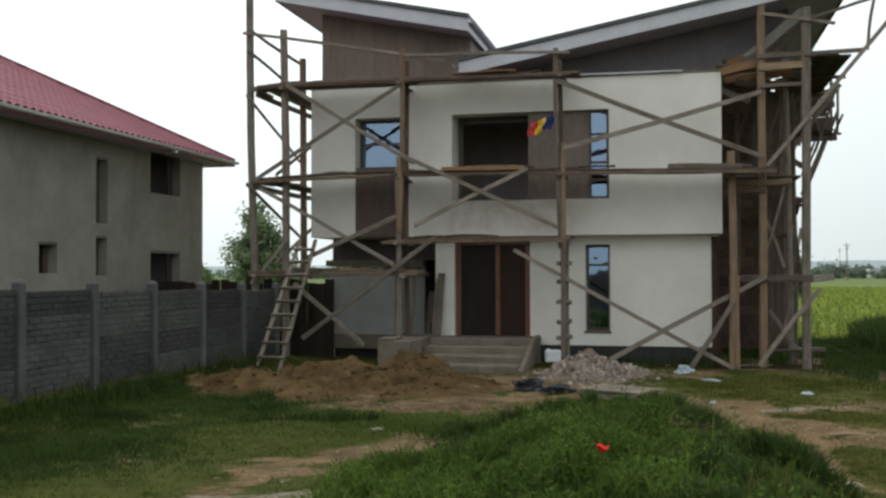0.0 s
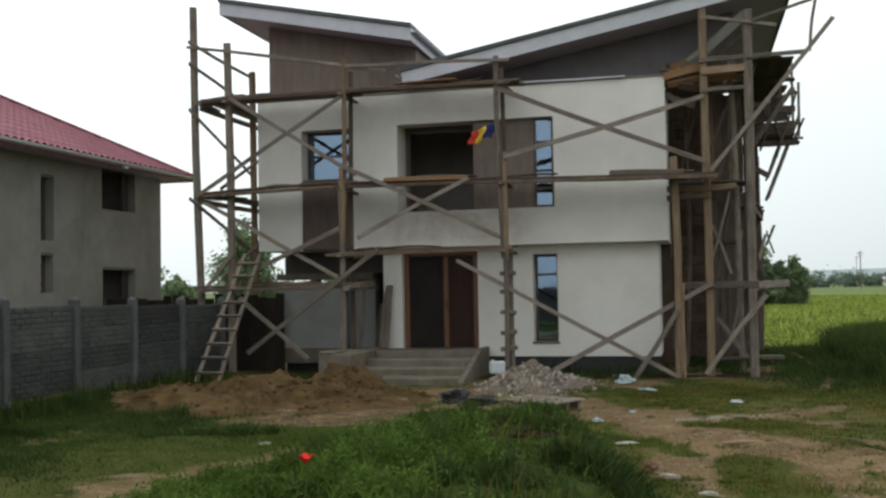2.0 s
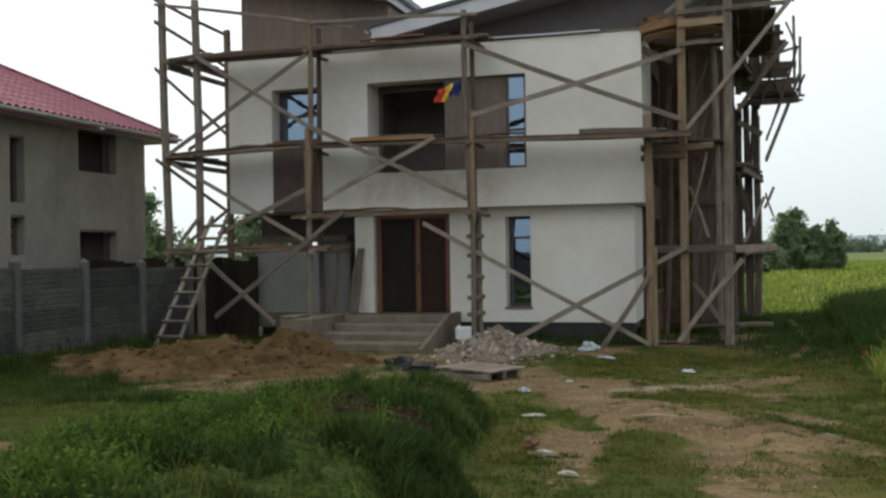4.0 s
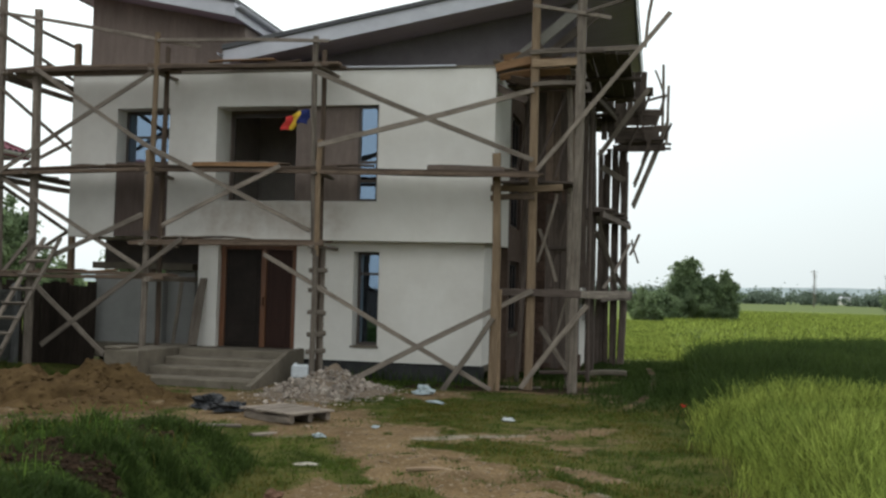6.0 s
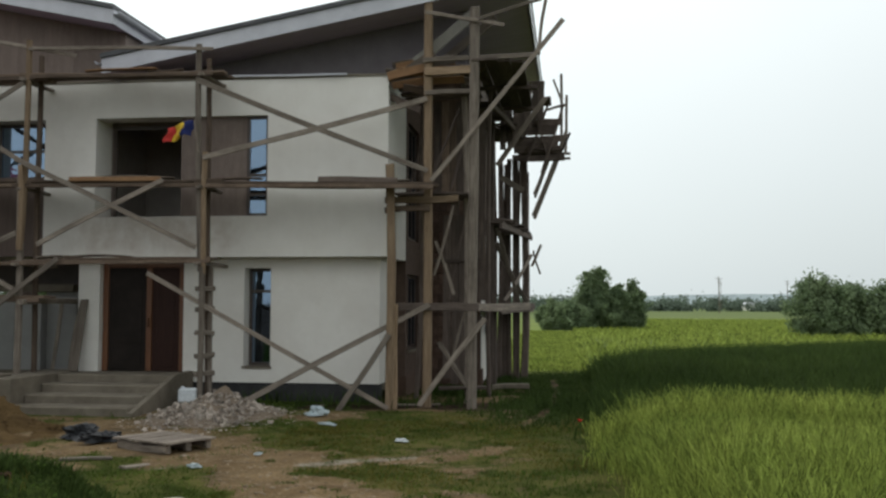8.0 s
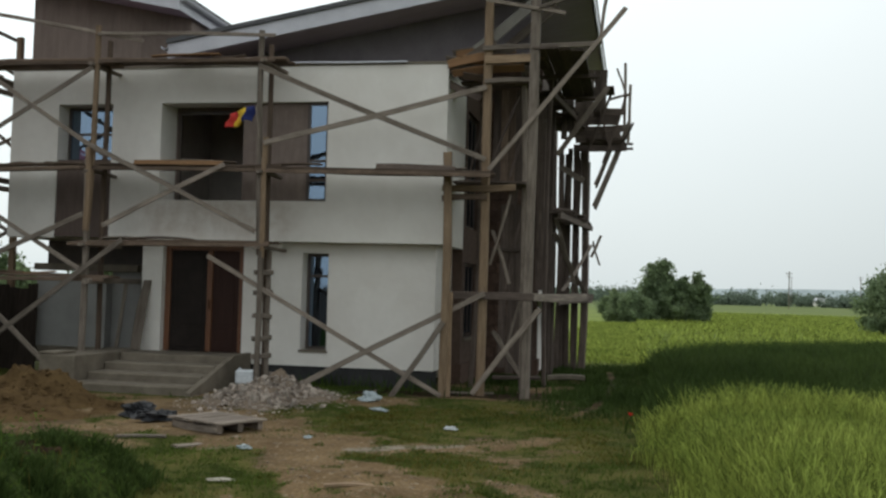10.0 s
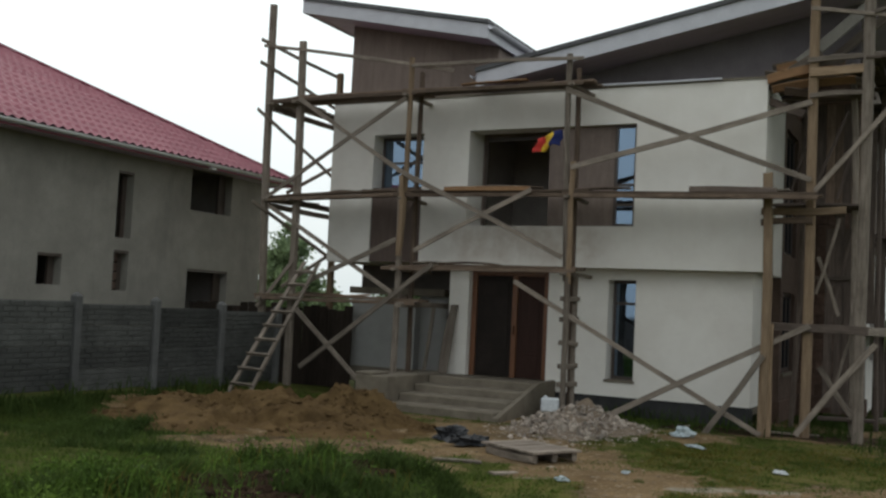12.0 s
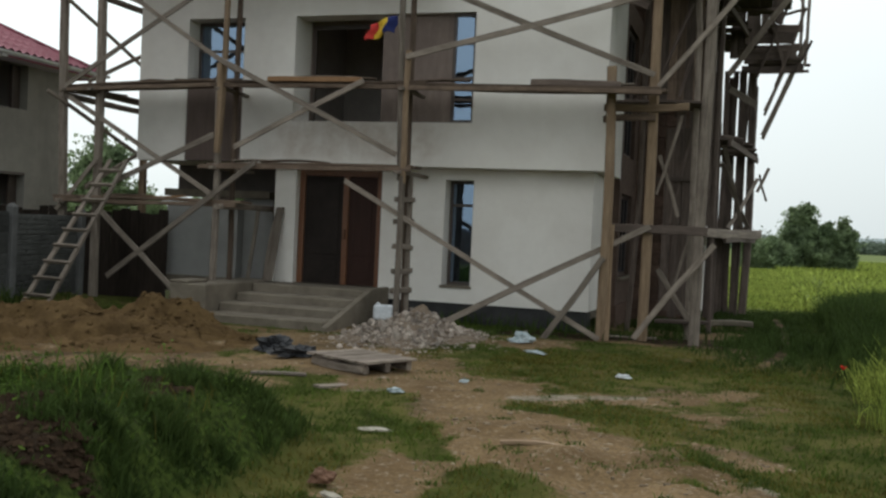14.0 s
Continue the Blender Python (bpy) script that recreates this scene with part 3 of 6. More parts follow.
    wave.inputs["Scale"].default_value, wave.inputs["Detail"].default_value = 1.0, 3
    mp = n.new("ShaderNodeMapping")
    mp.inputs["Scale"].default_value = (0.004, 0.05, 0)
    l.new(pos, mp.inputs["Vector"])
    l.new(mp.outputs["Vector"], wave.inputs["Vector"])
    field = mixed(ranged(wave.outputs["Fac"], 0.5, 0.62), field, (0.12, 0.15, 0.06))
    field = mixed(ranged(noise(1.8, 5), 0.35, 0.75, 0.0, 0.35), field, (0.10, 0.13, 0.04))
    # distance haze is mixed into the field colour, growing with Y
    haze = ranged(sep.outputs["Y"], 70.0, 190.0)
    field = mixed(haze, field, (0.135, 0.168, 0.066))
    edge = n.new("ShaderNodeAttribute")
    edge.attribute_name = "field"
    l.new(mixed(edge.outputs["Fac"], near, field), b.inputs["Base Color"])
    return m


def build_ground():
    xs, ys = stretched(-4.0, 15.0, 0.11, 3200), stretched(-20.0, 8.0, 0.11, 3200)
    X, Y = np.meshgrid(xs, ys)
    Z = ground_z(X, Y)
    nx, ny = len(xs), len(ys)
    verts = np.stack([X, Y, Z], -1).reshape(-1, 3)
    idx = np.arange(nx * ny).reshape(ny, nx)
    faces = np.stack([idx[:-1, :-1], idx[:-1, 1:], idx[1:, 1:], idx[1:, :-1]], -1).reshape(-1, 4)
    me = sheet_mesh("ground", verts.tolist(), faces.tolist(), ground_material())
    lime = np.zeros_like(X)
    for a, b, r in (((9.5, -6.8), (10.6, -6.0), 0.13), ((3.2, -15.4), (5.2, -14.4), 0.8), ((7.6, -7.7), (8.2, -7.4), 0.22), ((11.9, -9.6), (12.1, -9.8), 0.2)):
        lime = np.maximum(lime, smooth01(1.4 - seg_dist(X, Y, a, b) / r))
    field = smooth01((Y - 8.5) / 4) * smooth01((X + 40) / 20)
    field = np.maximum(field, smooth01((X - 15) / 6))
    field = np.maximum(field, smooth01((np.hypot(X, Y) - 60) / 30))
    # no bright crop far behind the camera, where only window panes reflect it
    field = field * smooth01((Y + 60) / 30)
    # unseen ground behind the camera, darkened to dim the window reflections
    unseen_dark = smooth01((-25 - Y) / 3)
    for name, arr in (("soil", np.maximum(soil(X, Y), unseen_dark)), ("lime", lime), ("field", field), ("loam", np.maximum(np.maximum(smooth01(mound(X, Y) * 4), unseen_dark), np.maximum(0.42 * smooth01(1.4 - seg_dist(X, Y, (0.9, -7.2), (5.0, -7.4)) / 1.6), np.maximum(0.55 * smooth01(1.4 - seg_dist(X, Y, (12.1, -1.4), (12.3, 6.0)) / 0.5), 0.70 * smooth01(1.4 - seg_dist(X, Y, (7.6, -0.2), (11.2, 0.2)) / 0.9))))), ("dry", (0.12 + 0.88 * smooth01((X - 7.2 + vnoise(X, Y, 0.5)) / 1.6)) * (1 - 0.8 * islands(X, Y)))):
        at = me.attributes.new(name, "FLOAT", "POINT")
        at.data.foreach_set("value", arr.reshape(-1).astype(np.float32))
    me.polygons.foreach_set("use_smooth", [True] * len(me.polygons))
    return tagged(new("ground", me), "uneven yard of bare tan soil and patchy grass running into fields", "ground", kind="structure")


build_ground()


def blades(name, x, y, h, w, material, label, category, lean=0.35, seed=1, ears=False, base=None):
    """One mesh of many grass blades: each a bent, tapered strip of two pieces."""
    r = np.random.RandomState(seed)
    n = len(x)
    z = (ground_z(x, y) if base is None else base) - 0.02
    ang, tilt, dirn = r.rand(n) * 6.283, lean * (0.3 + r.rand(n)), r.rand(n) * 6.283
    cx, cy = np.cos(ang) * w / 2, np.sin(ang) * w / 2
    lx, ly = np.cos(dirn) * tilt * h, np.sin(dirn) * tilt * h
    p = np.stack([x, y, z], -1)
    side = np.stack([cx, cy, np.zeros(n)], -1)
    mid = p + np.stack([lx * 0.3, ly * 0.3, h * 0.55], -1)
    top = p + np.stack([lx, ly, h * (1 - 0.25 * tilt)], -1)
    if ears:
        verts = np.stack([p - side * 0.6, p + side * 0.6, mid - side * 0.6, mid + side * 0.6, top - side, top + side], 1).reshape(-1, 3)
        k = np.arange(n)[:, None] * 6
        quads = np.concatenate([k + np.array([0, 1, 3, 2]), k + np.array([2, 3, 5, 4])])
        faces = quads.tolist()
    else:
        verts = np.stack([p - side, p + side, mid - side * 0.8, mid + side * 0.8, top], 1).reshape(-1, 3)
        k = np.arange(n)[:, None] * 5
        faces = (k + np.array([0, 1, 3, 2])).tolist() + (k + np.array([2, 3, 4])).tolist()
    me = sheet_mesh(name, verts.tolist(), faces, material)
    return tagged(new(name, me), label, category, kind="stuff")


def leaflets(name, x, y, reach, size, material, label, category, seed=1, base=None):
    """One mesh of many small pointed leaves, set at all heights up to reach."""
    r = np.random.RandomState(seed)
    n = len(x)
    z = (ground_z(x, y) if base is None else base) + reach * r.rand(n) ** 0.8
    p = np.stack([x, y, z], -1)
    a = r.normal(size=(n, 3)) * np.array([1, 1, 0.75])
    a /= np.linalg.norm(a, axis=1, keepdims=True)
    b = np.cross(a, r.normal(size=(n, 3)))
    b /= np.linalg.norm(b, axis=1, keepdims=True)
    s = (size * (0.6 + 0.8 * r.rand(n)))[:, None]
    verts = np.stack([p - a * s, p + b * s * 0.42, p + a * s, p - b * s * 0.42], 1).reshape(-1, 3)
    me = sheet_mesh(name, verts.tolist(), np.arange(n * 4).reshape(-1, 4).tolist(), material)
    return tagged(new(name, me), label, category, kind="stuff")


def clods(name, x, y, z, size, material, label, category, seed):
    """One mesh of many small angular lumps."""
    r = np.random.RandomState(seed)
    n = len(x)
    shape = np.array([[1, 0, 0], [0, 1, 0], [-1, 0, 0], [0, -1, 0], [0.2, 0.1, 0.8], [0, 0, -0.6], [0.55, 0.6, 0.5], [-0.6, 0.5, 0.45], [-0.5, -0.6, 0.5], [0.6, -0.5, 0.4]])
    tri = np.array([[0, 1, 6], [1, 2, 7], [2, 3, 8], [3, 0, 9], [6, 4, 9], [6, 7, 4], [7, 8, 4], [8, 9, 4], [0, 6, 9], [1, 7, 6], [2, 8, 7], [3, 9, 8]])
    p = shape[None] * size[:, None, None] * (0.7 + 0.6 * r.rand(n, 10, 3))
    p = p + np.stack([x, y, z], -1)[:, None]
    me = sheet_mesh(name, p.reshape(-1, 3).tolist(), (np.arange(n)[:, None, None] * 10 + tri).reshape(-1, 3).tolist(), material)
    return tagged(new(name, me), label, category, kind="stuff")


def scatter(n, x0, x1, y0, y1, keep, seed):
    r = np.random.RandomState(seed)
    x, y = x0 + r.rand(n) * (x1 - x0), y0 + r.rand(n) * (y1 - y0)
    k = r.rand(n) < keep(x, y)
    return x[k], y[k]


def clear_of_buildings(x, y):
    """1 where grass can grow: off the house, the steps, the sand and the rubble."""
    inside = ((x > 0.2) & (x < 9.1) & (y > 0.3)) | ((x > 9) & (x < 11.1) & (y > 2) & (y < 9.5)) | (x < -0.3)
    inside = inside | ((x > 2.1) & (x < 5.6) & (y > -2.5))
    return (~inside).astype(float)


def grow():
    def on_mound(x, y):
        return smooth01(mound(x, y) * 9 - 0.3) * (0.2 + 0.8 * smooth01(vnoise(x, y, 0.9) * 2.4 - 0.5)) * np.clip(1.15 - 1.25 * soil(x, y), 0.05, 1)
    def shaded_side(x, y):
        """Where the bank's own shade is put in as darker grass: the steep flank and the end."""
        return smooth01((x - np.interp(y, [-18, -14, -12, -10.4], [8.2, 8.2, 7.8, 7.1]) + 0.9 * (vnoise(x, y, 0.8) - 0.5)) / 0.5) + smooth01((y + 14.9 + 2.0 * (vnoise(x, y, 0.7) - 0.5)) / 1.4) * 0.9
    def clumps(x, y):
        return smooth01(vnoise(x, y, 2.6) * 2.6 - 0.75) * (0.25 + 1.2 * smooth01(vnoise(x, y, 6.5) * 1.8 - 0.4))
    r = np.random.RandomState(3)
    x, y = scatter(420000, 4.0, 10.0, -19, -9.2, lambda x, y: on_mound(x, y) * (0.3 + 0.9 * clumps(x, y)) * np.clip(1.1 - 1.1 * shaded_side(x, y), 0.03, 1), 11)
    leaflets("mound_weeds", x, y, 0.03 + 0.16 * clumps(x, y), np.full(len(x), 0.018), GRASS, "dense small-leaved green weeds on an earth mound", "weeds", 4)
    x, y = scatter(170000, 4.0, 10.0, -19, -9.2, lambda x, y: on_mound(x, y) * (0.25 + 0.9 * clumps(x + 7, y)) * np.clip(1.1 - 1.1 * shaded_side(x, y), 0.03, 1), 25)
    blades("mound_grass", x, y, (0.07 + 0.13 * r.rand(len(x))) * (0.5 + 1.1 * clumps(x, y)), 0.007 + 0.008 * r.rand(len(x)), GRASS, "thin green grass among the weeds of a mound", "grass", 0.6, 26)
    # darker blades paint the shade on the bank's flank and end
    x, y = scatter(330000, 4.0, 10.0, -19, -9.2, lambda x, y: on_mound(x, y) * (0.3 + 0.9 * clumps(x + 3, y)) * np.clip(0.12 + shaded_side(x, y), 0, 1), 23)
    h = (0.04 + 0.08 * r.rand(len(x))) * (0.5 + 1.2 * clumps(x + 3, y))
    blades("coarse_grass", x, y, h, 0.008 + 0.010 * r.rand(len(x)), DARKSHADEGRASS, "coarse grass on the mound's steep side, shade put into its colour", "grass", 0.6, 24)
    x, y = scatter(2600, 4.4, 9.4, -18.5, -9.8, lambda x, y: on_mound(x, y) * smooth01(vnoise(x, y, 1.1) * 3 - 1.3), 27)
    blades("straw_stems", x, y, 0.16 + 0.16 * r.rand(len(x)), np.full(len(x), 0.006), DRYGRASS, "pale dry stems standing out of the mound's grass", "grass", 0.7, 28)
    x, y = scatter(14000, 4.2, 9.6, -19, -9.7, on_mound, 21)
    k = (vnoise(x, y, 1.4) + 0.4 * vnoise(x, y, 5.0) > 0.62) & (r.rand(len(x)) * 0.6 > shaded_side(x, y))
    x, y = x[k], y[k]
    blades("broad_weeds", x, y, (0.04 + 0.09 * r.rand(len(x))) * (0.6 + 0.8 * vnoise(x, y, 2.2)), 0.014 + 0.018 * r.rand(len(x)), WEED, "broad-leaved weeds standing out of the grass", "weeds", 1.0, 22)
    x, y = scatter(26000, 5.5, 9.6, -14.5, -10.2, lambda x, y: smooth01(mound(x, y) * 6 - 0.5) * smooth01(soil(x, y) * 2.2 - 0.6), 41)
    clods("earth_clods", x, y, ground_z(x, y), 0.008 + 0.032 * r.rand(len(x)) ** 3, LOAM, "crumbling dark earth clods on the mound", "earth clods", 42)
    def lawn(x, y):
        return np.clip(1 - soil(x, y) * 1.5, 0, 1) * clear_of_buildings(x, y) * (0.12 + 0.9 * smooth01(vnoise(x, y, 0.7) * 1.6 - 0.3)) * np.where(x > 8.6, 0.4 + 0.6 * islands(x, y), 1.0) * (mound(x, y) < 0.12)
    x, y = scatter(400000, -0.3, 13.2, -22, 1.2, lawn, 12)
    h = (0.025 + 0.07 * r.rand(len(x))) * (0.3 + 1.2 * vnoise(x, y, 0.5) * (0.4 + vnoise(x, y, 2.9)))
    blades("yard_grass", x, y, h, 0.007 + 0.008 * r.rand(len(x)), LAWN, "short patchy green yard grass", "grass", 0.7, 5)
    # the fence's shade, put in as a strip of darker blades
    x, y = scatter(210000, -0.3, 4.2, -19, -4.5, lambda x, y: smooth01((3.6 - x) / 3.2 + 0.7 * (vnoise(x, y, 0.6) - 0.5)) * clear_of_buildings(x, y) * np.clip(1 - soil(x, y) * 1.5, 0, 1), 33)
    blades("fence_shade_grass", x, y, (0.03 + 0.10 * r.rand(len(x))) * (0.4 + vnoise(x, y, 0.9)), 0.007 + 0.008 * r.rand(len(x)), DARKSHADEGRASS, "green grass by the fence, its shade put into the blade colour", "grass", 0.6, 34)
    def strip(x, y):
        return smooth01(1.4 - seg_dist(x, y, (8.2, -3.9), (11.6, -3.2)) / 0.8) * smooth01(vnoise(x, y, 1.2) * 2 - 0.3)
    x, y = scatter(120000, 7.2, 13.4, -12, -1.6, lambda x, y: np.maximum(strip(x, y), 0.75 * smooth01(vnoise(x, y, 0.9) * 3 - 0.9) * np.clip(1 - 1.4 * soil(x, y), 0, 1) * (x > 8.6) * (mound(x, y) < 0.1)), 13)
    blades("dry_grass", x, y, 0.02 + 0.06 * r.rand(len(x)), np.full(len(x), 0.009), DRYGRASS, "yellowing short grass in front of the house", "grass", 0.7, 6)
    t = np.random.RandomState(61)
    cx, cy = 7.6 + t.rand(900) * 5.2, -15 + t.rand(900) * 12.5
    k = (mound(cx, cy) < 0.05) & (t.rand(900) < 0.25 + 0.75 * vnoise(cx, cy, 0.8)) & ((soil(cx, cy) < 0.75) | (t.rand(900) < 0.25))
    cx, cy = cx[k], cy[k]
    size = 0.04 + 0.13 * t.rand(len(cx)) ** 2
    x, y = np.repeat(cx, 60), np.repeat(cy, 60)
    x, y = x + t.normal(size=len(x)) * np.repeat(size, 60), y + t.normal(size=len(y)) * np.repeat(size, 60)
    blades("grass_tufts", x, y, 0.02 + 0.06 * t.rand(len(x)), 0.006 + 0.006 * t.rand(len(x)), LAWN, "small grass tufts dotted over the bare soil", "grass", 0.9, 62)
    def weeds(x, y):
        near = smooth01(1.3 - seg_dist(x, y, (6.8, -0.1), (13.0, 0.3)) / 0.8) + smooth01(1.3 - seg_dist(x, y, (-0.1, -2), (-0.1, -16)) / 0.35)
        return np.clip(near, 0, 1) * smooth01(vnoise(x, y, 1.6) * 2 - 0.4) * np.clip(1.1 - soil(x, y), 0.12, 1)
    x, y = scatter(42000, -0.35, 13.4, -16, 1.4, weeds, 14)
    k = ~((x > 0.5) & (x < 6.5))
    x, y = x[k], y[k]
    blades("wall_weeds", x, y, 0.12 + 0.3 * r.rand(len(x)), np.full(len(x), 0.022), DARKSHADEGRASS, "tall dark weeds along fence and house foot", "weeds", 0.5, 7)
    def edge(x, y):
        return x - (12.55 + 0.45 * vnoise(x * 0, y, 0.6) + 0.7 * vnoise(x, y, 1.9))
    def crop_end(x):
        """Where the wheat gives way to the tall grass coloured as the house's shadow."""
        return -2.5 + 0.04 * (x - 13.3)
    def grass_end(x):
        """The far edge of the tall grass that paints the shadow."""
        return np.interp(x, [12.8, 14.8, 21.6, 46], [8.5, 13.5, 22.5, 40])
    x, y = scatter(330000, 12, 27, -14, 4.0, lambda x, y: smooth01(edge(x, y) * 1.3 + 0.35) * (0.45 + 0.55 * vnoise(x, y, 0.6)) * smooth01((crop_end(x) - y) / 2.5 + 0.9 * (vnoise(x, y, 0.4) - 0.3)), 15)
    h = 0.42 + 0.30 * r.rand(len(x)) ** 1.5 + 0.26 * (vnoise(x, y, 0.45) - 0.5) + 0.12 * (vnoise(x, y, 1.6) - 0.5)
    blades("wheat", x, y, h * (0.35 + 0.65 * smooth01(edge(x, y) * 0.8 + 0.3)), 0.006 + 0.006 * r.rand(len(x)), WHEAT, "green unripe wheat standing knee-high", "wheat", 0.42, 8, True)
    # extent of the house's shadow, painted with dark blades
    def dark(x, y):
        return smooth01(edge(x, y) * 1.6 + 0.6) * smooth01((y - crop_end(x)) / 2.6 + 0.75 + 0.8 * (vnoise(x, y, 0.4) - 0.5)) * smooth01((grass_end(x) - y) / 3 + 0.5 + 1.0 * (vnoise(x, y, 0.16) - 0.5))
    x, y = scatter(260000, 12.2, 46, -4.5, 42, dark, 16)
    blades("shadow_grass", x, y, (0.45 + 0.3 * r.rand(len(x))) * (0.4 + 0.6 * smooth01(edge(x, y) + 0.5)), 0.018 + 0.016 * r.rand(len(x)), DARKSHADEGRASS, "tall grass beside the wheat, house shadow put into its colour", "grass", 0.5, 9)
    # low blades in a dark green that carries the shade beside the scaffold
    x, y = scatter(150000, 9.4, 14.2, -10.5, 12.0, lambda x, y: smooth01((x - 10.9 + 0.5 * np.maximum(y + 2.5, 0)) / 1.2 + 0.6 * (vnoise(x, y, 0.8) - 0.5)) * smooth01((y + 3.6) / 4 + 0.7 * (vnoise(x, y, 0.6) - 0.5)) * smooth01((10.5 - y) / 3) * (0.25 + 0.75 * vnoise(x, y, 1.6)) * np.clip(1.1 - 1.6 * soil(x, y), 0.02, 1), 18)
    blades("margin_grass", x, y, (0.06 + 0.16 * r.rand(len(x))) * (0.5 + 0.8 * vnoise(x, y, 1.1)), 0.010 + 0.010 * r.rand(len(x)), DARKSHADEGRASS, "low grass between the yard and the wheat, shade put into its colour", "grass", 0.7, 19)
    x, y = scatter(130000, 12.8, 70, 8, 110, lambda x, y: (0.4 + 0.6 * vnoise(x, y, 0.2)) * smooth01((y - grass_end(x)) / 3 + 0.6), 17)
    blades("far_wheat", x, y, 0.28 + 0.16 * r.rand(len(x)), 0.03 + 0.03 * r.rand(len(x)), WHEAT, "pale green wheat field reaching away", "wheat", 0.5, 10, True)
    x, y = scatter(60000, 9.5, 13.1, 8.5, 55, lambda x, y: smooth01((y - 9.5) / 3) * (0.5 + 0.5 * vnoise(x, y, 0.5)), 35)
    blades("meadow_grass", x, y, 0.08 + 0.14 * r.rand(len(x)), 0.018 + 0.02 * r.rand(len(x)), WHEAT, "bright green low meadow grass behind the scaffold", "grass", 0.6, 36)


grow()


# ---- the house under construction ----
def window(parent, x0, x1, z0, z1, y, rails, label, mullions=()):
    """A framed window facing the yard: frame, rails, and one pane for each field."""
    w = thing("window", ((x0 + x1) / 2, y, z0), "", "")
    for k in ("label", "category"):
        if k in w:
            del w[k]
    under(w, parent)
    tagged(w, label)
    f = 0.055
    part("frame", pierced(x0, x1, z0, z1, y, y + 0.07, [(x0 + f, x1 - f, z0 + f, z1 - f)]), FRAME, w)
    zs = [z0 + f, *rails, z1 - f]
    xs = [x0 + f, *mullions, x1 - f]
    for z in rails:
        part("rail", boxes((x0 + f, x1 - f, y + 0.004, y + 0.066, z - 0.025, z + 0.025)), FRAME, w)
    for a, b in zip(zs, zs[1:]):
        for c, d in zip(xs, xs[1:]):
            p = part("pane", boxes((c, d, y + 0.03, y + 0.042, a, b)), GLASS, w)
            p.visible_shadow = False
    return w


LZ = lambda x: 8.33 - 0.21 * (x + 0.77)      # underside of the left roof
RZ = lambda x: 6.42 + 0.184 * (x - 3.7)       # underside of the right roof
RX = 11.80                                    # right end of the right roof

house = thing("house", (4.6, 4.5, 0), "two-storey white-rendered house under construction with two sloping roofs", "house")
# upper storey
part("upper_wall", pierced(0, 9.2, 2.81, 6.25, 0, 0.5, [(1.07, 2.28, 2.81, 5.54), (3.35, 6.84, 3.6, 5.55)]), WHITE, house, "white rendered upper front wall")
part("upper_side_wall", boxes((8.9, 9.2, 0.503, 2.05, 2.81, 6.25)), WHITE, house)
part("upper_left_wall", boxes((0.0, 0.25, 0.503, 9.0, 2.81, 6.25)), WHITE, house)
part("upper_floor_slab", boxes((0.003, 9.197, 0.503, 9.0, 2.815, 3.05)), WHITE, house, "white overhanging floor slab")
part("wall_top", boxes((-0.02, 9.22, -0.02, 0.6, 6.253, 6.30)), CONCRETE, house, "rough wall top")
part("upper_ceiling", boxes((0.25, 8.9, 0.503, 9.0, 6.1, 6.24)), ROOM, house)
part("back_wall", boxes((0.253, 10.28, 9.003, 9.25, 0.1, 7.6)), ROOM, house)
part("partition_wall", boxes((0.253, 8.897, 3.6, 3.75, 3.053, 6.097)), ROOM, house)
part("partition_wall", boxes((2.6, 2.8, 0.75, 3.597, 3.053, 6.097)), ROOM, house)
# slot window with a brown panel below it
part("slot_panel", boxes((1.073, 2.277, 0.02, 0.10, 2.83, 4.40)), DARKPANEL, house, "brown board panel below the window")
window(house, 1.073, 2.277, 4.403, 5.537, 0.38, (4.98,), "brown-framed window with reflecting blue panes", (1.68,))
# balcony niche
part("niche_wall", pierced(2.803, 8.897, 3.053, 6.097, 0.70, 0.85, [(3.40, 5.08, 3.053, 5.50)]), PANEL, house, "brown board wall of the balcony niche")
part("niche_side", boxes((3.10, 3.347, 0.503, 0.697, 3.053, 6.0)), WHITE, house)
part("balcony_door_frame", pierced(3.40, 5.08, 3.06, 5.50, 0.66, 0.72, [(3.47, 5.01, 3.12, 5.43)]), FRAME, house, "dark brown door frame")
window(house, 6.40, 6.837, 3.603, 5.547, 0.10, (4.02, 4.40, 5.02), "tall narrow window with three rails")
part("brown_panel", boxes((5.06, 6.397, 0.12, 0.20, 3.603, 5.547), (5.06, 5.12, 0.203, 0.697, 3.603, 5.547)), PANEL, house)
# ground storey
part("lower_wall", pierced(5.05, 8.98, 0.38, 2.807, 0.39, 0.85, [(6.28, 6.82, 0.675, 2.61)]), WHITE, house, "white rendered ground-floor wall")
part("lower_side_wall", boxes((8.68, 8.98, 0.853, 2.2, 0.38, 2.807)), WHITE, house)
window(house, 6.283, 6.817, 0.70, 2.607, 0.72, (2.16,), "narrow ground-floor window with reflecting blue panes")
part("window_sill", boxes((6.25, 6.85, 0.37, 0.72, 0.65, 0.698)), CONCRETE, house)
part("plinth", boxes((5.0, 8.94, 0.43, 0.9, -0.2, 0.378), (0.2, 3.2, 1.1, 1.5, -0.2, 0.36)), BITUMEN, house, "black bitumen-coated plinth")
part("pillar", boxes((2.89, 3.33, 0.32, 0.75, 0.55, 2.807)), WHITE, house, "white pillar beside the entrance")
part("parapet", boxes((0.12, 1.75, 0.95, 1.2, 0.36, 2.02)), SHADEDRENDER, house, "grey-white terrace parapet, overhang shade put into its colour")
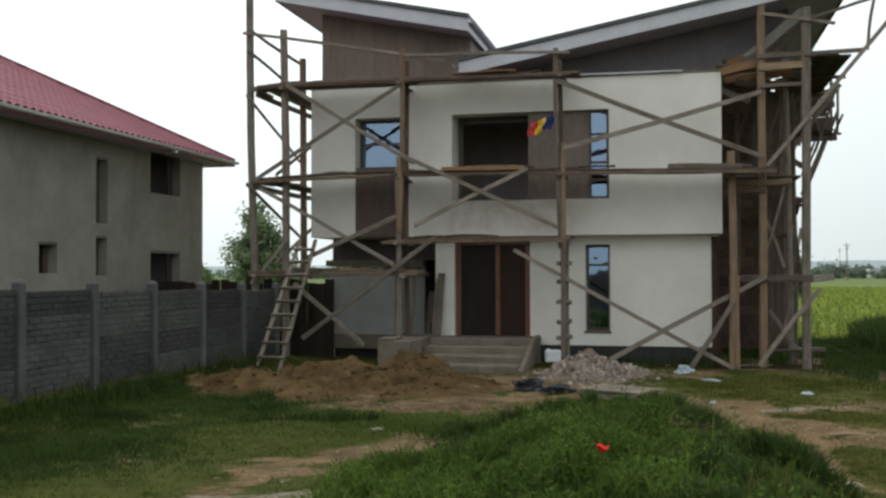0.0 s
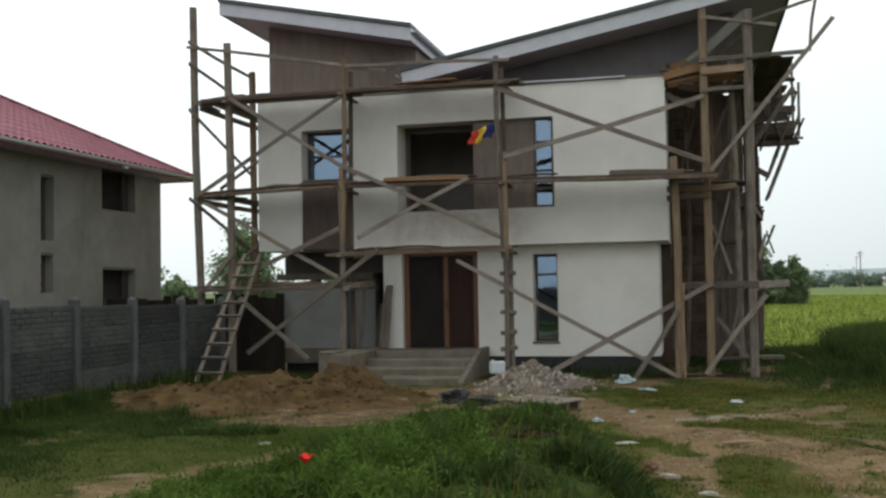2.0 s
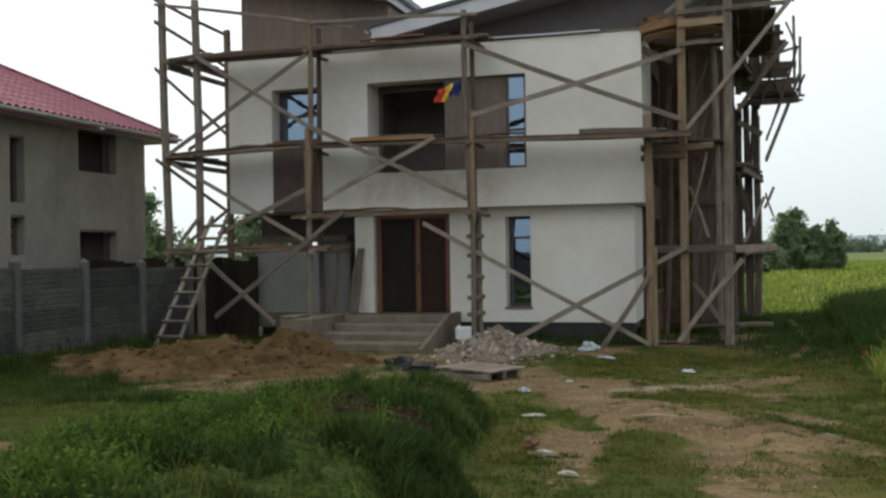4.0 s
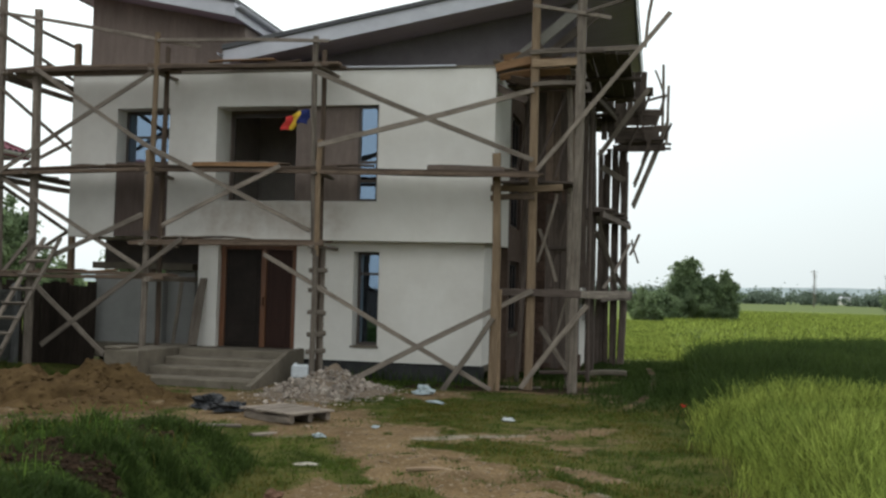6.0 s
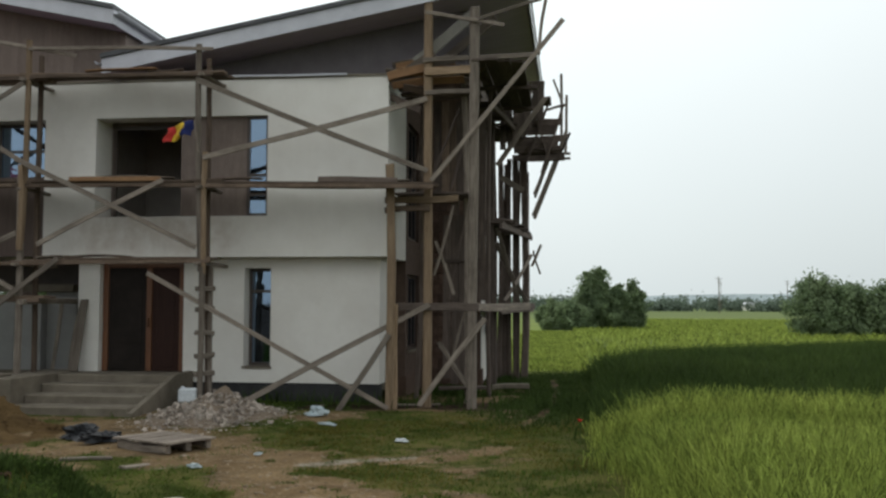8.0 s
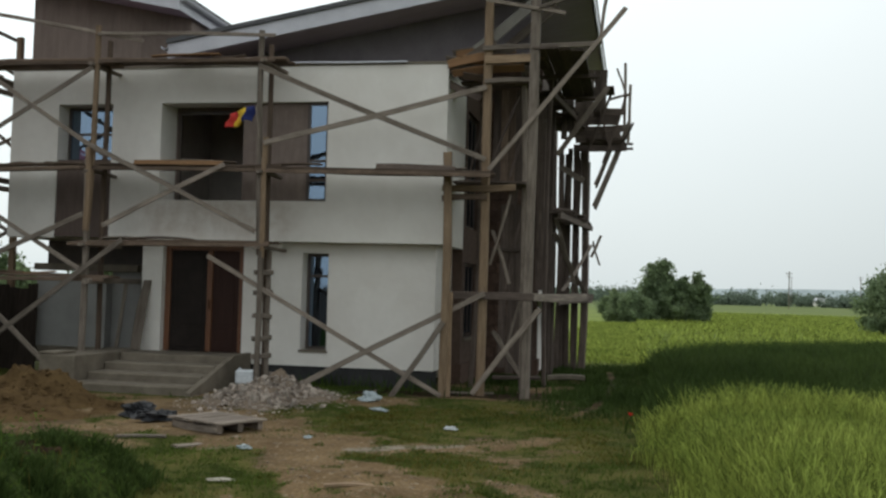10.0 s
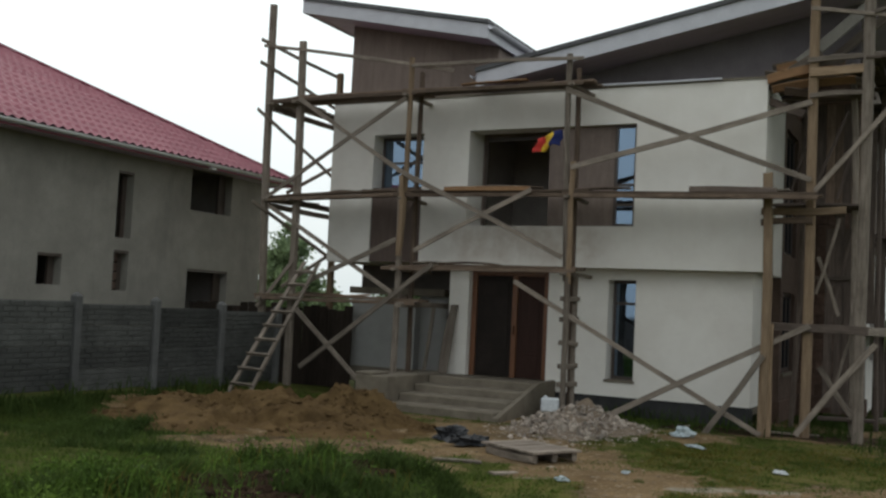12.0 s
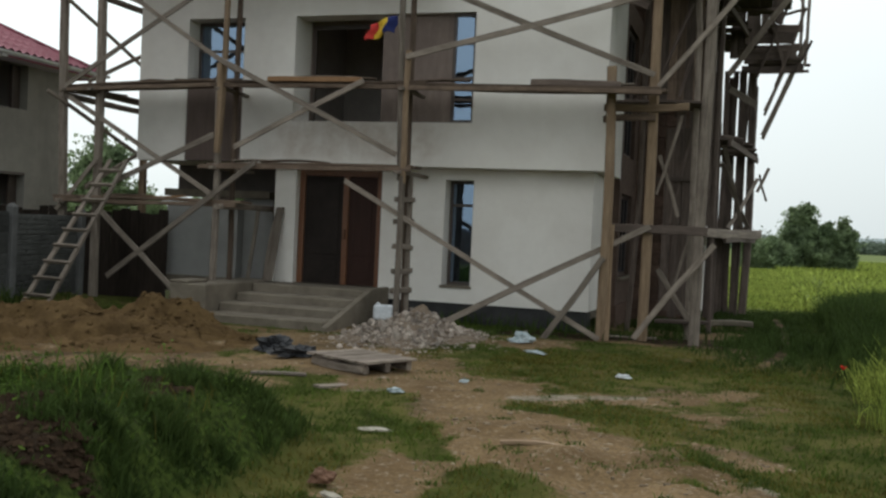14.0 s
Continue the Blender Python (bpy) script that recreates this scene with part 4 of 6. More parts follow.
part("parapet", boxes((1.753, 2.40, 1.2, 1.4, 0.36, 2.15)), SHADEDRENDER, house, "grey-white terrace parapet, overhang shade put into its colour")
part("ledge", boxes((0.0, 2.42, 1.0, 1.5, 2.153, 2.30)), CONCRETE, house, "concrete ledge on the parapet")
part("terrace_band", boxes((0.0, 2.885, 1.503, 1.65, 2.303, 2.812)), FRAME, house, "dark boarded band above the terrace parapet")
part("inner_wall", pierced(0.95, 3.3, 0.2, 2.812, 2.6, 2.8, [(1.6, 2.5, 0.5, 2.5)]), ROOM, house, "bare dark inner wall")
part("inner_side_wall", boxes((0.95, 1.1, 2.803, 9.0, 0.2, 2.812)), ROOM, house)
part("column", boxes((-0.12, 0.13, 3.4, 3.65, 0.1, 2.812)), PANEL, house, "brown column under the overhang")
part("ground_floor_slab", boxes((0.15, 8.9, 0.86, 9.0, 0.2, 0.54)), CONCRETE, house)
part("hall_wall", boxes((5.053, 5.2, 0.853, 5.0, 0.54, 2.812), (3.1, 3.25, 0.853, 5.0, 0.54, 2.812), (3.253, 5.05, 4.8, 5.0, 0.54, 2.812)), ROOM, house)
# entrance doors
door = thing("entrance_door", (4.19, 0.5, 0.57), "", "")
for k in ("label", "category"):
    if k in door:
        del door[k]
under(door, house)
tagged(door, "varnished double entrance door with dark red leaves")
part("frame", boxes((3.333, 3.45, 0.47, 0.6, 0.57, 2.806), (4.93, 5.047, 0.47, 0.6, 0.57, 2.806), (3.453, 4.927, 0.47, 0.6, 2.62, 2.806), bevel=0.006), DOORWOOD, door, "orange-brown door frame")
part("middle_post", boxes((4.25, 4.36, 0.455, 0.56, 0.575, 2.618), bevel=0.008), DOORWOOD, door)
for a, b, m in ((3.455, 4.247, DOORGLASS), (4.363, 4.925, DOORLEAF)):
    leaf = part("leaf", boxes((a, b, 0.50, 0.55, 0.58, 2.617)), m, door)
    w = b - a
    for z0, z1 in ((0.66, 1.05), (1.13, 2.52)):
        part("leaf_panel", boxes((a + 0.09, b - 0.09, 0.487, 0.499, z0, z1), bevel=0.008), m, leaf)
part("handle", boxes((4.30, 4.325, 0.40, 0.454, 1.45, 1.62), (4.30, 4.325, 0.385, 0.402, 1.42, 1.65), bevel=0.004), RUST, door, "brass-coloured door handle")
# brown gable boards under the roofs, panel by panel
def gable_boards():
    x = 0.1
    while x < 10.6:
        w = min(0.62, 10.65 - x)
        a, b = x + 0.0015, x + w - 0.0015
        top = LZ if b < 3.9 else RZ
        if a < 3.7 < b:
            b = 3.7
            w = b - a
        y = 0.46 if b < 3.9 else 0.75
        part("gable_board", prism([(a, 6.30), (b, 6.30), (b, top(b) - 0.01), (a, top(a) - 0.01)], y, y + 0.05), PANEL if b < 3.9 else SHADEDGABLE, house)
        x += w + (0.004 if b == 3.7 else 0)
    part("gable_return", prism([(3.62, 6.30), (3.70, 6.30), (3.70, LZ(3.7) - 0.012), (3.62, LZ(3.62) - 0.012)], 0.512, 6.0), PANEL, house)
gable_boards()
# side wing: window strip, brown front, white flank
wing = part("wing_front", boxes((8.95, 10.54, 4.5, 4.75, 0.1, 7.55)), MORTAR, house, "brown unfinished wall of the side wing")
def wing_blocks():
    r = random.Random(19)
    whole = mesh_of("brick", boxes((0.0, 0.385, 0.0, 0.03, 0.0, 0.228), bevel=0.006), BRICK)
    half = mesh_of("brick", boxes((0.0, 0.185, 0.0, 0.03, 0.0, 0.228), bevel=0.006), BRICK)
    for row in range(29):
        x = 8.965 + (0.0 if row % 2 else 0.2)
        if row % 2 == 0:
            o = new("brick", half)
            o.matrix_basis = Matrix.Translation((8.97, 4.474, 0.44 + 0.243 * row))
            under(o, wing)
        while x + 0.385 < 10.54:
            o = new("brick", whole)
            o.matrix_basis = Matrix.Translation((x + 0.005, 4.474 + r.uniform(-0.006, 0.004), 0.44 + 0.243 * row))
            under(o, wing)
            x += 0.397
wing_blocks()
part("flank_wall", pierced(2.053, 4.497, 0.3, 6.25, 8.95, 9.2, [(2.35, 3.9, 0.95, 2.55), (2.35, 3.9, 3.3, 5.8)], axis="y"), MORTAR, house, "brown unfinished flank wall")
for z0, z1 in ((0.953, 2.547), (3.303, 5.797)):
    fl = part("flank_window", pierced(2.353, 3.897, z0, z1, 9.05, 9.12, [(2.42, 2.86, z0 + 0.07, z1 - 0.07), (2.92, 3.34, z0 + 0.07, z1 - 0.07), (3.40, 3.83, z0 + 0.07, z1 - 0.07)], axis="y"), FRAME, house, "dark window frame in the flank")
    for a, b in ((2.42, 2.86), (2.92, 3.34), (3.40, 3.83)):
        part("pane", boxes((9.08, 9.09, a, b, z0 + 0.07, z1 - 0.07)), GLASS, fl).visible_shadow = False
part("wing_sill", boxes((9.15, 9.26, 2.30, 3.95, 0.89, 0.948)), CONCRETE, house)
part("wing_side", pierced(4.753, 9.25, 0.1, 3.6, 10.29, 10.54, [(5.6, 6.8, 1.2, 2.5)], axis="y"), WHITE, house, "white rendered flank of the side wing")
part("wing_side_upper", boxes((10.29, 10.54, 4.753, 9.25, 3.603, 7.55)), PANEL, house)
part("wing_plinth", boxes((8.9, 9.23, 2.0, 4.4, -0.2, 0.42), (8.9, 10.58, 4.42, 4.9, -0.2, 0.42)), BRICK, house, "reddish brick plinth")
# roofs
def roof(x0, x1, zf, y0, y1, name, label):
    e = thing(name, (x0, y0, zf(x0)), "", "")
    for k in ("label", "category"):
        if k in e:
            del e[k]
    under(e, house)
    tagged(e, label)
    t = 0.27
    part("soffit", prism([(x0 + 0.03, zf(x0)), (x1 - 0.03, zf(x1)), (x1 - 0.03, zf(x1) + 0.05), (x0 + 0.03, zf(x0) + 0.05)], y0 + 0.03, y1), SOFFIT, e, "dark boarded roof underside")
    part("deck", prism([(x0 + 0.03, zf(x0) + 0.06), (x1 - 0.03, zf(x1) + 0.06), (x1 - 0.03, zf(x1) + t), (x0 + 0.03, zf(x0) + t)], y0 + 0.03, y1), SOFFIT, e)
    part("fascia", prism([(x0, zf(x0) - 0.02), (x1, zf(x1) - 0.02), (x1, zf(x1) + t), (x0, zf(x0) + t)], y0, y0 + 0.027), FASCIA, e, "pale grey fascia board")
    part("tiles", prism([(x0 - 0.04, zf(x0) + t + 0.003), (x1 + 0.04, zf(x1) + t + 0.003), (x1 + 0.04, zf(x1) + t + 0.09), (x0 - 0.04, zf(x0) + t + 0.09)], y0 - 0.05, y1), ROOFEDGE, e, "dark roof covering")
    for x, s in ((x0, -1), (x1, 1)):
        part("side_fascia", boxes((min(x, x + s * 0.025), max(x, x + s * 0.025), y0, y1, zf(x) - 0.02, zf(x) + t)), FASCIA, e, "pale grey fascia board")
    low = x1 if zf(x1) < zf(x0) else x0
    s = 1 if low == x1 else -1
    bm = bmesh.new()
    rings = []
    for y in (y0 - 0.03, y1):
        ring = []
        for k in range(9):
            a = math.pi * (1 + k / 8)
            ring.append(bm.verts.new((low + s * 0.09 + 0.065 * math.cos(a), y, zf(low) + 0.22 + 0.065 * math.sin(a))))
        rings.append(ring)
    for k in range(8):
        bm.faces.new((rings[0][k], rings[0][k + 1], rings[1][k + 1], rings[1][k]))
    g = part("gutter", bm, FASCIA, e, "pale grey eaves gutter")
    g.modifiers.new("thickness", "SOLIDIFY").thickness = 0.006
    return e
roof(-0.77, 3.77, LZ, -0.3, 9.4, "left_roof", "mono-pitch roof sloping to the middle")
roof(3.6, RX, RZ, -0.3, 9.4, "right_roof", "mono-pitch roof rising away from the middle")

# ---- entrance steps ----
steps = thing("entrance_steps", (4.2, -1, 0), "four worn bare concrete entrance steps with a block beside them", "steps")
part("landing", boxes((2.953, 5.18, -0.55, 0.46, -0.1, 0.57), bevel=0.018), CONCRETE, steps)
for i in range(3):
    part("step", boxes((2.953, 5.18, -0.55 - 0.58 * (i + 1), -0.553 - 0.58 * i, -0.1, 0.43 - 0.143 * i), bevel=0.022), CONCRETE, steps)
part("side_block", boxes((2.25, 2.95, -2.15, 0.30, -0.1, 0.60), bevel=0.02), CONCRETE, steps, "rough concrete side block")
part("side_block_top", boxes((2.25, 2.60, -2.15, -1.5, 0.603, 0.65), bevel=0.012), CONCRETE, steps, "thin loose slab on the block")
def stringer():
    """A sloping concrete flank closing the ends of the steps."""
    bm = bmesh.new()
    outline = ((0.36, -0.1), (0.36, 0.60), (-0.45, 0.60), (-2.36, 0.06), (-2.36, -0.1))
    a = [bm.verts.new((5.184, y, z)) for y, z in outline]
    b = [bm.verts.new((5.29, y, z)) for y, z in outline]
    n = len(outline)
    bm.faces.new(a[::-1])
    bm.faces.new(b)
    for k in range(n):
        bm.faces.new((a[k], a[(k + 1) % n], b[(k + 1) % n], b[k]))
    bmesh.ops.recalc_face_normals(bm, faces=bm.faces)
    bmesh.ops.bevel(bm, geom=list(bm.edges), offset=0.012, segments=1, affect="EDGES")
    part("stringer", bm, CONCRETE, steps, "sloping concrete flank of the steps")
stringer()

# ---- neighbouring house ----
def neighbour():
    nb = thing("neighbour_house", (-9.5, -4, 0), "unpainted grey cement-plastered house with a red tiled roof", "house")
    holes = [(0.50, 2.02, 4.0, 5.07), (0.52, 2.02, 1.45, 2.57), (-1.87, -1.40, 3.13, 4.63), (-1.87, -1.42, 1.95, 2.85), (-3.92, -3.30, 2.0, 2.65)]
    part("wall", pierced(-13.5, 3.3, 0, 5.22, -4.75, -4.4, holes, axis="y"), GREYPLASTER, nb, "grey cement-plastered wall")
    part("wall", boxes((-14.6, -4.753, 2.95, 3.297, 0, 5.22)), GREYPLASTER, nb)
    part("wall", boxes((-14.6, -4.753, -13.5, -13.15, 0, 5.22)), GREYPLASTER, nb)
    part("wall", boxes((-14.95, -14.603, -13.5, 3.3, 0, 5.22)), GREYPLASTER, nb)
    part("floor_slab", boxes((-14.6, -4.753, -13.1, 2.9, 2.8, 3.0), (-14.6, -4.753, -13.1, 2.9, 5.1, 5.2), (-14.6, -4.753, -13.1, 2.9, 0.0, 0.2)), ROOM, nb)
    for a, b in ((-2.6, -2.45), (-0.4, -0.25), (2.4, 2.55)):
        part("inner_wall", boxes((-9, -4.753, a, b, 0.2, 5.1)), ROOM, nb)
    part("inner_wall", boxes((-9.2, -9.003, -13.1, 2.9, 0.2, 5.1)), ROOM, nb)
    for y0, y1, z0, z1 in holes:
        w = thing("window_opening", (-4.5, (y0 + y1) / 2, z0), "", "")
        for k in ("label", "category"):
            if k in w:
                del w[k]
        under(w, nb)
        tagged(w, "unglazed dark window opening")
        part("lintel", boxes((-4.74, -4.41, y0 - 0.0, y1 + 0.0, z1 - 0.06, z1 - 0.003)), FRAME, w)
        part("jamb", boxes((-4.70, -4.62, y1 - 0.25 * min(1, (y1 - y0)), y1 - 0.003, z0 + 0.003, z1 - 0.063)), FRAME, w)
    for k in range(4):
        part("glass_block", boxes((-4.66, -4.56, -1.85, -1.60, 1.97 + 0.21 * k, 2.14 + 0.21 * k)), MORTAR, nb)
    # hipped roof: pitch by run
    ex, ey, ez, pitch, mid = -3.75, 3.92, 5.11, 0.52, -9.67
    run = ex - mid
    ya, yb = ey - run, -14.4 + run
    n_y, n_s = 620, 64
    verts, faces = [], []
    for j in range(n_s + 1):
        s = j / n_s * run
        row = int(s / 0.36)
        step = 0.045 * (1 - (s / 0.36 - row))
        y_hi, y_lo = ey - s, -14.4 + s
        for i in range(n_y + 1):
            y = y_lo + (y_hi - y_lo) * i / n_y
            wave = 0.026 * math.cos(2 * math.pi * y / 0.24)
            verts.append((ex - s, y, ez + pitch * s + step + wave))
    for j in range(n_s):
        for i in range(n_y):
            a = j * (n_y + 1) + i
            faces.append((a, a + 1, a + n_y + 2, a + n_y + 1))
    me = sheet_mesh("roof_slope", verts, faces, REDTILE)
    ob = under(new("roof_slope", me), nb)
    tagged(ob, "red pressed-metal roof tiles")
    for pts in ([(ex, ey), (mid, ya), (2 * mid - ex, ey)], [(ex, -14.4), (mid, yb), (2 * mid - ex, -14.4)]):
        bm = bmesh.new()
        v = [bm.verts.new((x, y, ez + (pitch * run if x == mid else 0))) for x, y in pts]
        bm.faces.new(v)
        part("roof_slope", bm, REDTILE, nb)
    bm = bmesh.new()
    v = [bm.verts.new(c) for c in ((2 * mid - ex, ey, ez), (2 * mid - ex, -14.4, ez), (mid, yb, ez + pitch * run), (mid, ya, ez + pitch * run))]
    bm.faces.new(v)
    part("roof_slope", bm, REDTILE, nb)
    beam("hip_cap", (ex, ey, ez + 0.04), (mid, ya, ez + pitch * run + 0.04), 0.16, 0.06, REDTILE, nb, "red hip capping", side=(0, 0, 1), wobble=0)
    part("soffit", boxes((-4.39, ex + 0.02, -14.4, ey, ez - 0.10, ez - 0.05), (-14.6, -4.4, 3.31, ey, ez - 0.10, ez - 0.05)), SOFFIT, nb)
    part("fascia", boxes((ex - 0.02, ex + 0.01, -14.4, ey, ez - 0.14, ez - 0.01), (-14.6, ex - 0.023, ey - 0.03, ey, ez - 0.14, ez - 0.01)), REDTILE, nb)
    bm = bmesh.new()
    rings = []
    for y in (ey + 0.02, 0.9, -3.5, -14.4):
        rings.append([bm.verts.new((ex + 0.08 + 0.07 * math.cos(math.pi * (1 + k / 8)), y, ez - 0.02 + 0.07 * math.sin(math.pi * (1 + k / 8)))) for k in range(9)])
    for a, b in zip(rings, rings[1:]):
        for k in range(8):
            bm.faces.new((a[k], a[k + 1], b[k + 1], b[k]))
    part("gutter", bm, GUTTER, nb, "white eaves gutter").modifiers.new("thickness", "SOLIDIFY").thickness = 0.006
    part("gutter_bracket", boxes((ex - 0.2, ex + 0.1, 0.35, 0.5, ez - 0.16, ez - 0.1)), GUTTER, nb)
neighbour()

# ---- concrete fence ----
def fence():
    fx = -0.42
    f = thing("concrete_fence", (fx, -8, 0.2), "grey precast concrete fence of brick-pattern panels between posts", "fence")
    top = lambda y: 1.74 - 0.014 * (y + 2.9)
    ys = [-1.1 - 1.78 * k for k in range(11)]
    bm = boxes((-0.075, 0.075, -0.07, 0.07, 0, 1.75), bevel=0.012)
    bmesh.ops.create_cone(bm, segments=4, radius1=0.1, radius2=0.02, depth=0.06, cap_ends=True, matrix=Matrix.Translation((0, 0, 1.775)) @ Matrix.Rotation(math.pi / 4, 4, "Z"))
    post_me = mesh_of("post", bm, POSTGREY)
    panel_mes = []
    for seed in range(3):
        r = random.Random(seed)
        bm = bmesh.new()
        n = 109
        lines = []
        depth = {(row, b): r.uniform(0.012, 0.024) for row in range(4) for b in range(9)}
        for row in range(4):
            z = 0.006 + row * 0.0865
            lines += [(z, None), (z + 0.006, row), (z + 0.070, row), (z + 0.076, None)]
        grid = []
        for z, row in [(0.0, None)] + lines + [(0.352, None)]:
            line = []
            for i in range(n):
                y = 0.075 + 1.63 * i / (n - 1)
                d = 0.004
                if row is not None:
                    u = (y - 0.075 + (0.13 if row % 2 else 0)) / 0.26
                    if 0.05 < u - int(u) < 0.95 and 0 < i < n - 1:
                        d = depth[row, int(u)]
                line.append(bm.verts.new((d, y, z)))
            grid.append(line)
        for p, q in zip(grid, grid[1:]):
            for i in range(n - 1):
                bm.faces.new((p[i], p[i + 1], q[i + 1], q[i]))
        rim = [e for e in bm.edges if e.is_boundary]
        back = bmesh.ops.extrude_edge_only(bm, edges=rim)["geom"]
        for v in back:
            if isinstance(v, bmesh.types.BMVert):
                v.co.x = -0.02
        panel_mes.append(mesh_of("panel", bm, FENCE))
    for k, y in enumerate(ys):
        p = new("post", post_me)
        p.matrix_basis = Matrix.Translation((fx, y, top(y) - 1.72)) @ Matrix.Rotation(radians(random.uniform(-1, 1)), 4, "X")
        under(p, f)
        if k < len(ys) - 1:
            for row in range(4):
                q = new("panel", panel_mes[(k + row) % 3])
                q.matrix_basis = Matrix.Translation((fx, ys[k + 1], top(y) - 1.50 + row * 0.357)) @ Matrix.Rotation(radians(0.45), 4, "X")
                under(q, f)
fence()


def board_fence():
    """Boards closing the gap beside the house, near-black to paint the shade under the low deck."""
    f = thing("board_fence", (-1.0, 0.7, 0), "dark board fence closing the low deck's gap, shade put into its colour", "fence")
    for k in range(21):
        x = -4.3 + k * 0.225
        beam("board", (x, 0.7, 0.0), (x + random.uniform(-0.01, 0.01), 0.7, 1.80 + random.uniform(-0.08, 0.05)), 0.222, 0.025, SHADEDBOARD, f, side=(0, 1, 0), wobble=0.003)
    for z in (0.5, 1.4):
        beam("rail", (-4.4, 0.76, z), (0.1, 0.76, z), 0.09, 0.05, SHADEDBOARD, f, side=(0, 1, 0))
board_fence()


# ---- front scaffold ----
def front_scaffold():
    s = thing("front_scaffold", (4.5, -0.7, 0), "improvised weathered timber scaffold with plank decks and cross braces", "scaffold")
    G = lambda x, y: float(ground_z(x, y)) - 0.05
    def post(x, y, top, w=0.11, m=WOOD, x2=None, y2=None, foot=None):
        z0 = G(x, y) if foot is None else foot
        beam("post", (x, y, z0), (x2 if x2 is not None else x, y2 if y2 is not None else y, top), w, w * 0.85, m, s, side=(0, 1, 0), wobble=0.02)
    post(-0.95, -0.86, 8.36, 0.145, x2=-1.17)
    post(-0.30, -0.80, 7.50, 0.15, x2=-0.36)
    post(2.38, -0.98, 4.30, 0.11, x2=2.36)
    post(2.40, -0.98, 6.88, 0.095, WOODWARM, x2=2.46, foot=3.05)
    post(2.45, -0.50, 6.70, 0.09, WOODBROWN)
    post(2.41, -1.06, 4.5, 0.10, WOODWARM, foot=2.9)
    post(5.93, -0.95, 4.30, 0.10)
    post(5.90, -0.95, 6.72, 0.095, x2=5.80, foot=2.5)
    post(5.96, -0.98, 4.7, 0.09, WOODWARM, foot=2.45)
    post(5.90, -0.52, 6.55, 0.085, WOODBROWN, x2=5.84)
    post(9.35, -0.60, 4.47, 0.15, WOODWARM)
    post(9.99, -0.20, 7.58, 0.155, WOODWARM)
    post(10.82, -0.30, 7.42, 0.17, x2=10.88)
    post(9.45, -0.58, 1.9, 0.10, WOODWARM)
    # short blocks nailed across the double posts
    for z in (0.62, 0.95, 1.38, 1.80, 2.18):
        beam("spacer", (5.83, -0.95, z), (6.05, -0.64, z + random.uniform(-0.03, 0.03)), 0.10, 0.09, WOOD, s, side=(0, 0, 1))
    beam("post", (6.0, -0.66, G(6.0, -0.6)), (5.99, -0.66, 2.6), 0.08, 0.07, WOOD, s)
    # decks: planks side by side on cross pieces
    def deck(x0, x1, z0, z1, n=3, m=WOODBROWN, y0=-0.90, th=0.045):
        for k in range(n):
            y = y0 + k * 0.23
            a, b = x0 + random.uniform(-0.15, 0.1), x1 + random.uniform(-0.1, 0.2)
            beam("plank", (a, y, z0 + random.uniform(-0.01, 0.012)), (b, y, z1 + random.uniform(-0.01, 0.012)), 0.21, th, m, s, side=(0, 0, 1), wobble=0.02)
        # short offcuts left lying on top
        for _ in range(2 if x1 - x0 > 3 else 1):
            a = random.uniform(x0, x1 - 1.0)
            f = (a - x0) / (x1 - x0)
            z = z0 + f * (z1 - z0) + th
            beam("offcut", (a, y0 - 0.06 + random.uniform(0, 0.2), z + 0.01), (a + random.uniform(0.6, 1.5), y0 + random.uniform(0, 0.1), z + random.uniform(0.01, 0.04)), random.uniform(0.08, 0.16), 0.025, random.choice((WOOD, WOODBROWN, WOODORANGE)), s, side=(0, 0.1, 1), wobble=0.02)
    def ledger(x0, x1, z0, z1, y=-1.0, m=WOODBROWN, w=0.075):
        beam("ledger", (x0, y, z0), (x1, y, z1), w, 0.05, m, s, side=(0, 1, 0))
    deck(-0.98, 2.5, 6.20, 6.22)
    deck(2.4, 6.3, 6.24, 6.18)
    deck(-0.95, 2.6, 4.10, 4.20)
    deck(2.3, 6.2, 4.20, 4.16)
    deck(5.9, 10.1, 4.14, 4.05)
    deck(2.1, 6.05, 2.70, 2.74, 2)
    deck(-1.0, 2.75, 2.02, 2.03, 3)
    for a, b, z0, z1 in ((-1.05, 2.6, 6.13, 6.13), (2.3, 6.1, 6.16, 6.12), (-1.05, 2.6, 4.02, 4.11), (2.2, 6.1, 4.10, 4.06), (5.8, 10.2, 4.05, 3.98), (2.0, 6.1, 2.63, 2.67), (-1.1, 2.8, 1.93, 1.95)):
        ledger(a, b, z0 + 0.02, z1 + 0.02)
    beam("plank", (3.35, -1.03, 4.22), (5.15, -1.03, 4.20), 0.085, 0.035, WOODORANGE, s, "bright newer plank", side=(0, 1, 0))
    beam("plank", (8.1, -0.98, 4.16), (9.55, -0.95, 4.12), 0.10, 0.05, WOODDARK, s, side=(0, 1, 0))
    beam("batten", (6.05, -0.06, 6.31), (8.4, -0.06, 6.29), 0.035, 0.05, FASCIA, s, "pale grey batten", side=(0, 1, 0), wobble=0.006)
    for x in (-0.95, -0.3, 2.4, 5.9):
        for z in (6.12, 4.04):
            beam("cross_piece", (x, -1.12, z), (x + random.uniform(-0.03, 0.05), 0.0, z + 0.01), 0.10, 0.06, WOOD, s, side=(0, 0, 1))
    for x in (2.35, 5.9):
        beam("cross_piece", (x, -1.15, 2.63), (x, 0.38, 2.64), 0.10, 0.06, WOOD, s, side=(0, 0, 1))
    beam("cross_piece", (-0.95, -1.1, 1.93), (-0.95, 1.6, 1.95), 0.10, 0.08, WOOD, s, side=(0, 0, 1))
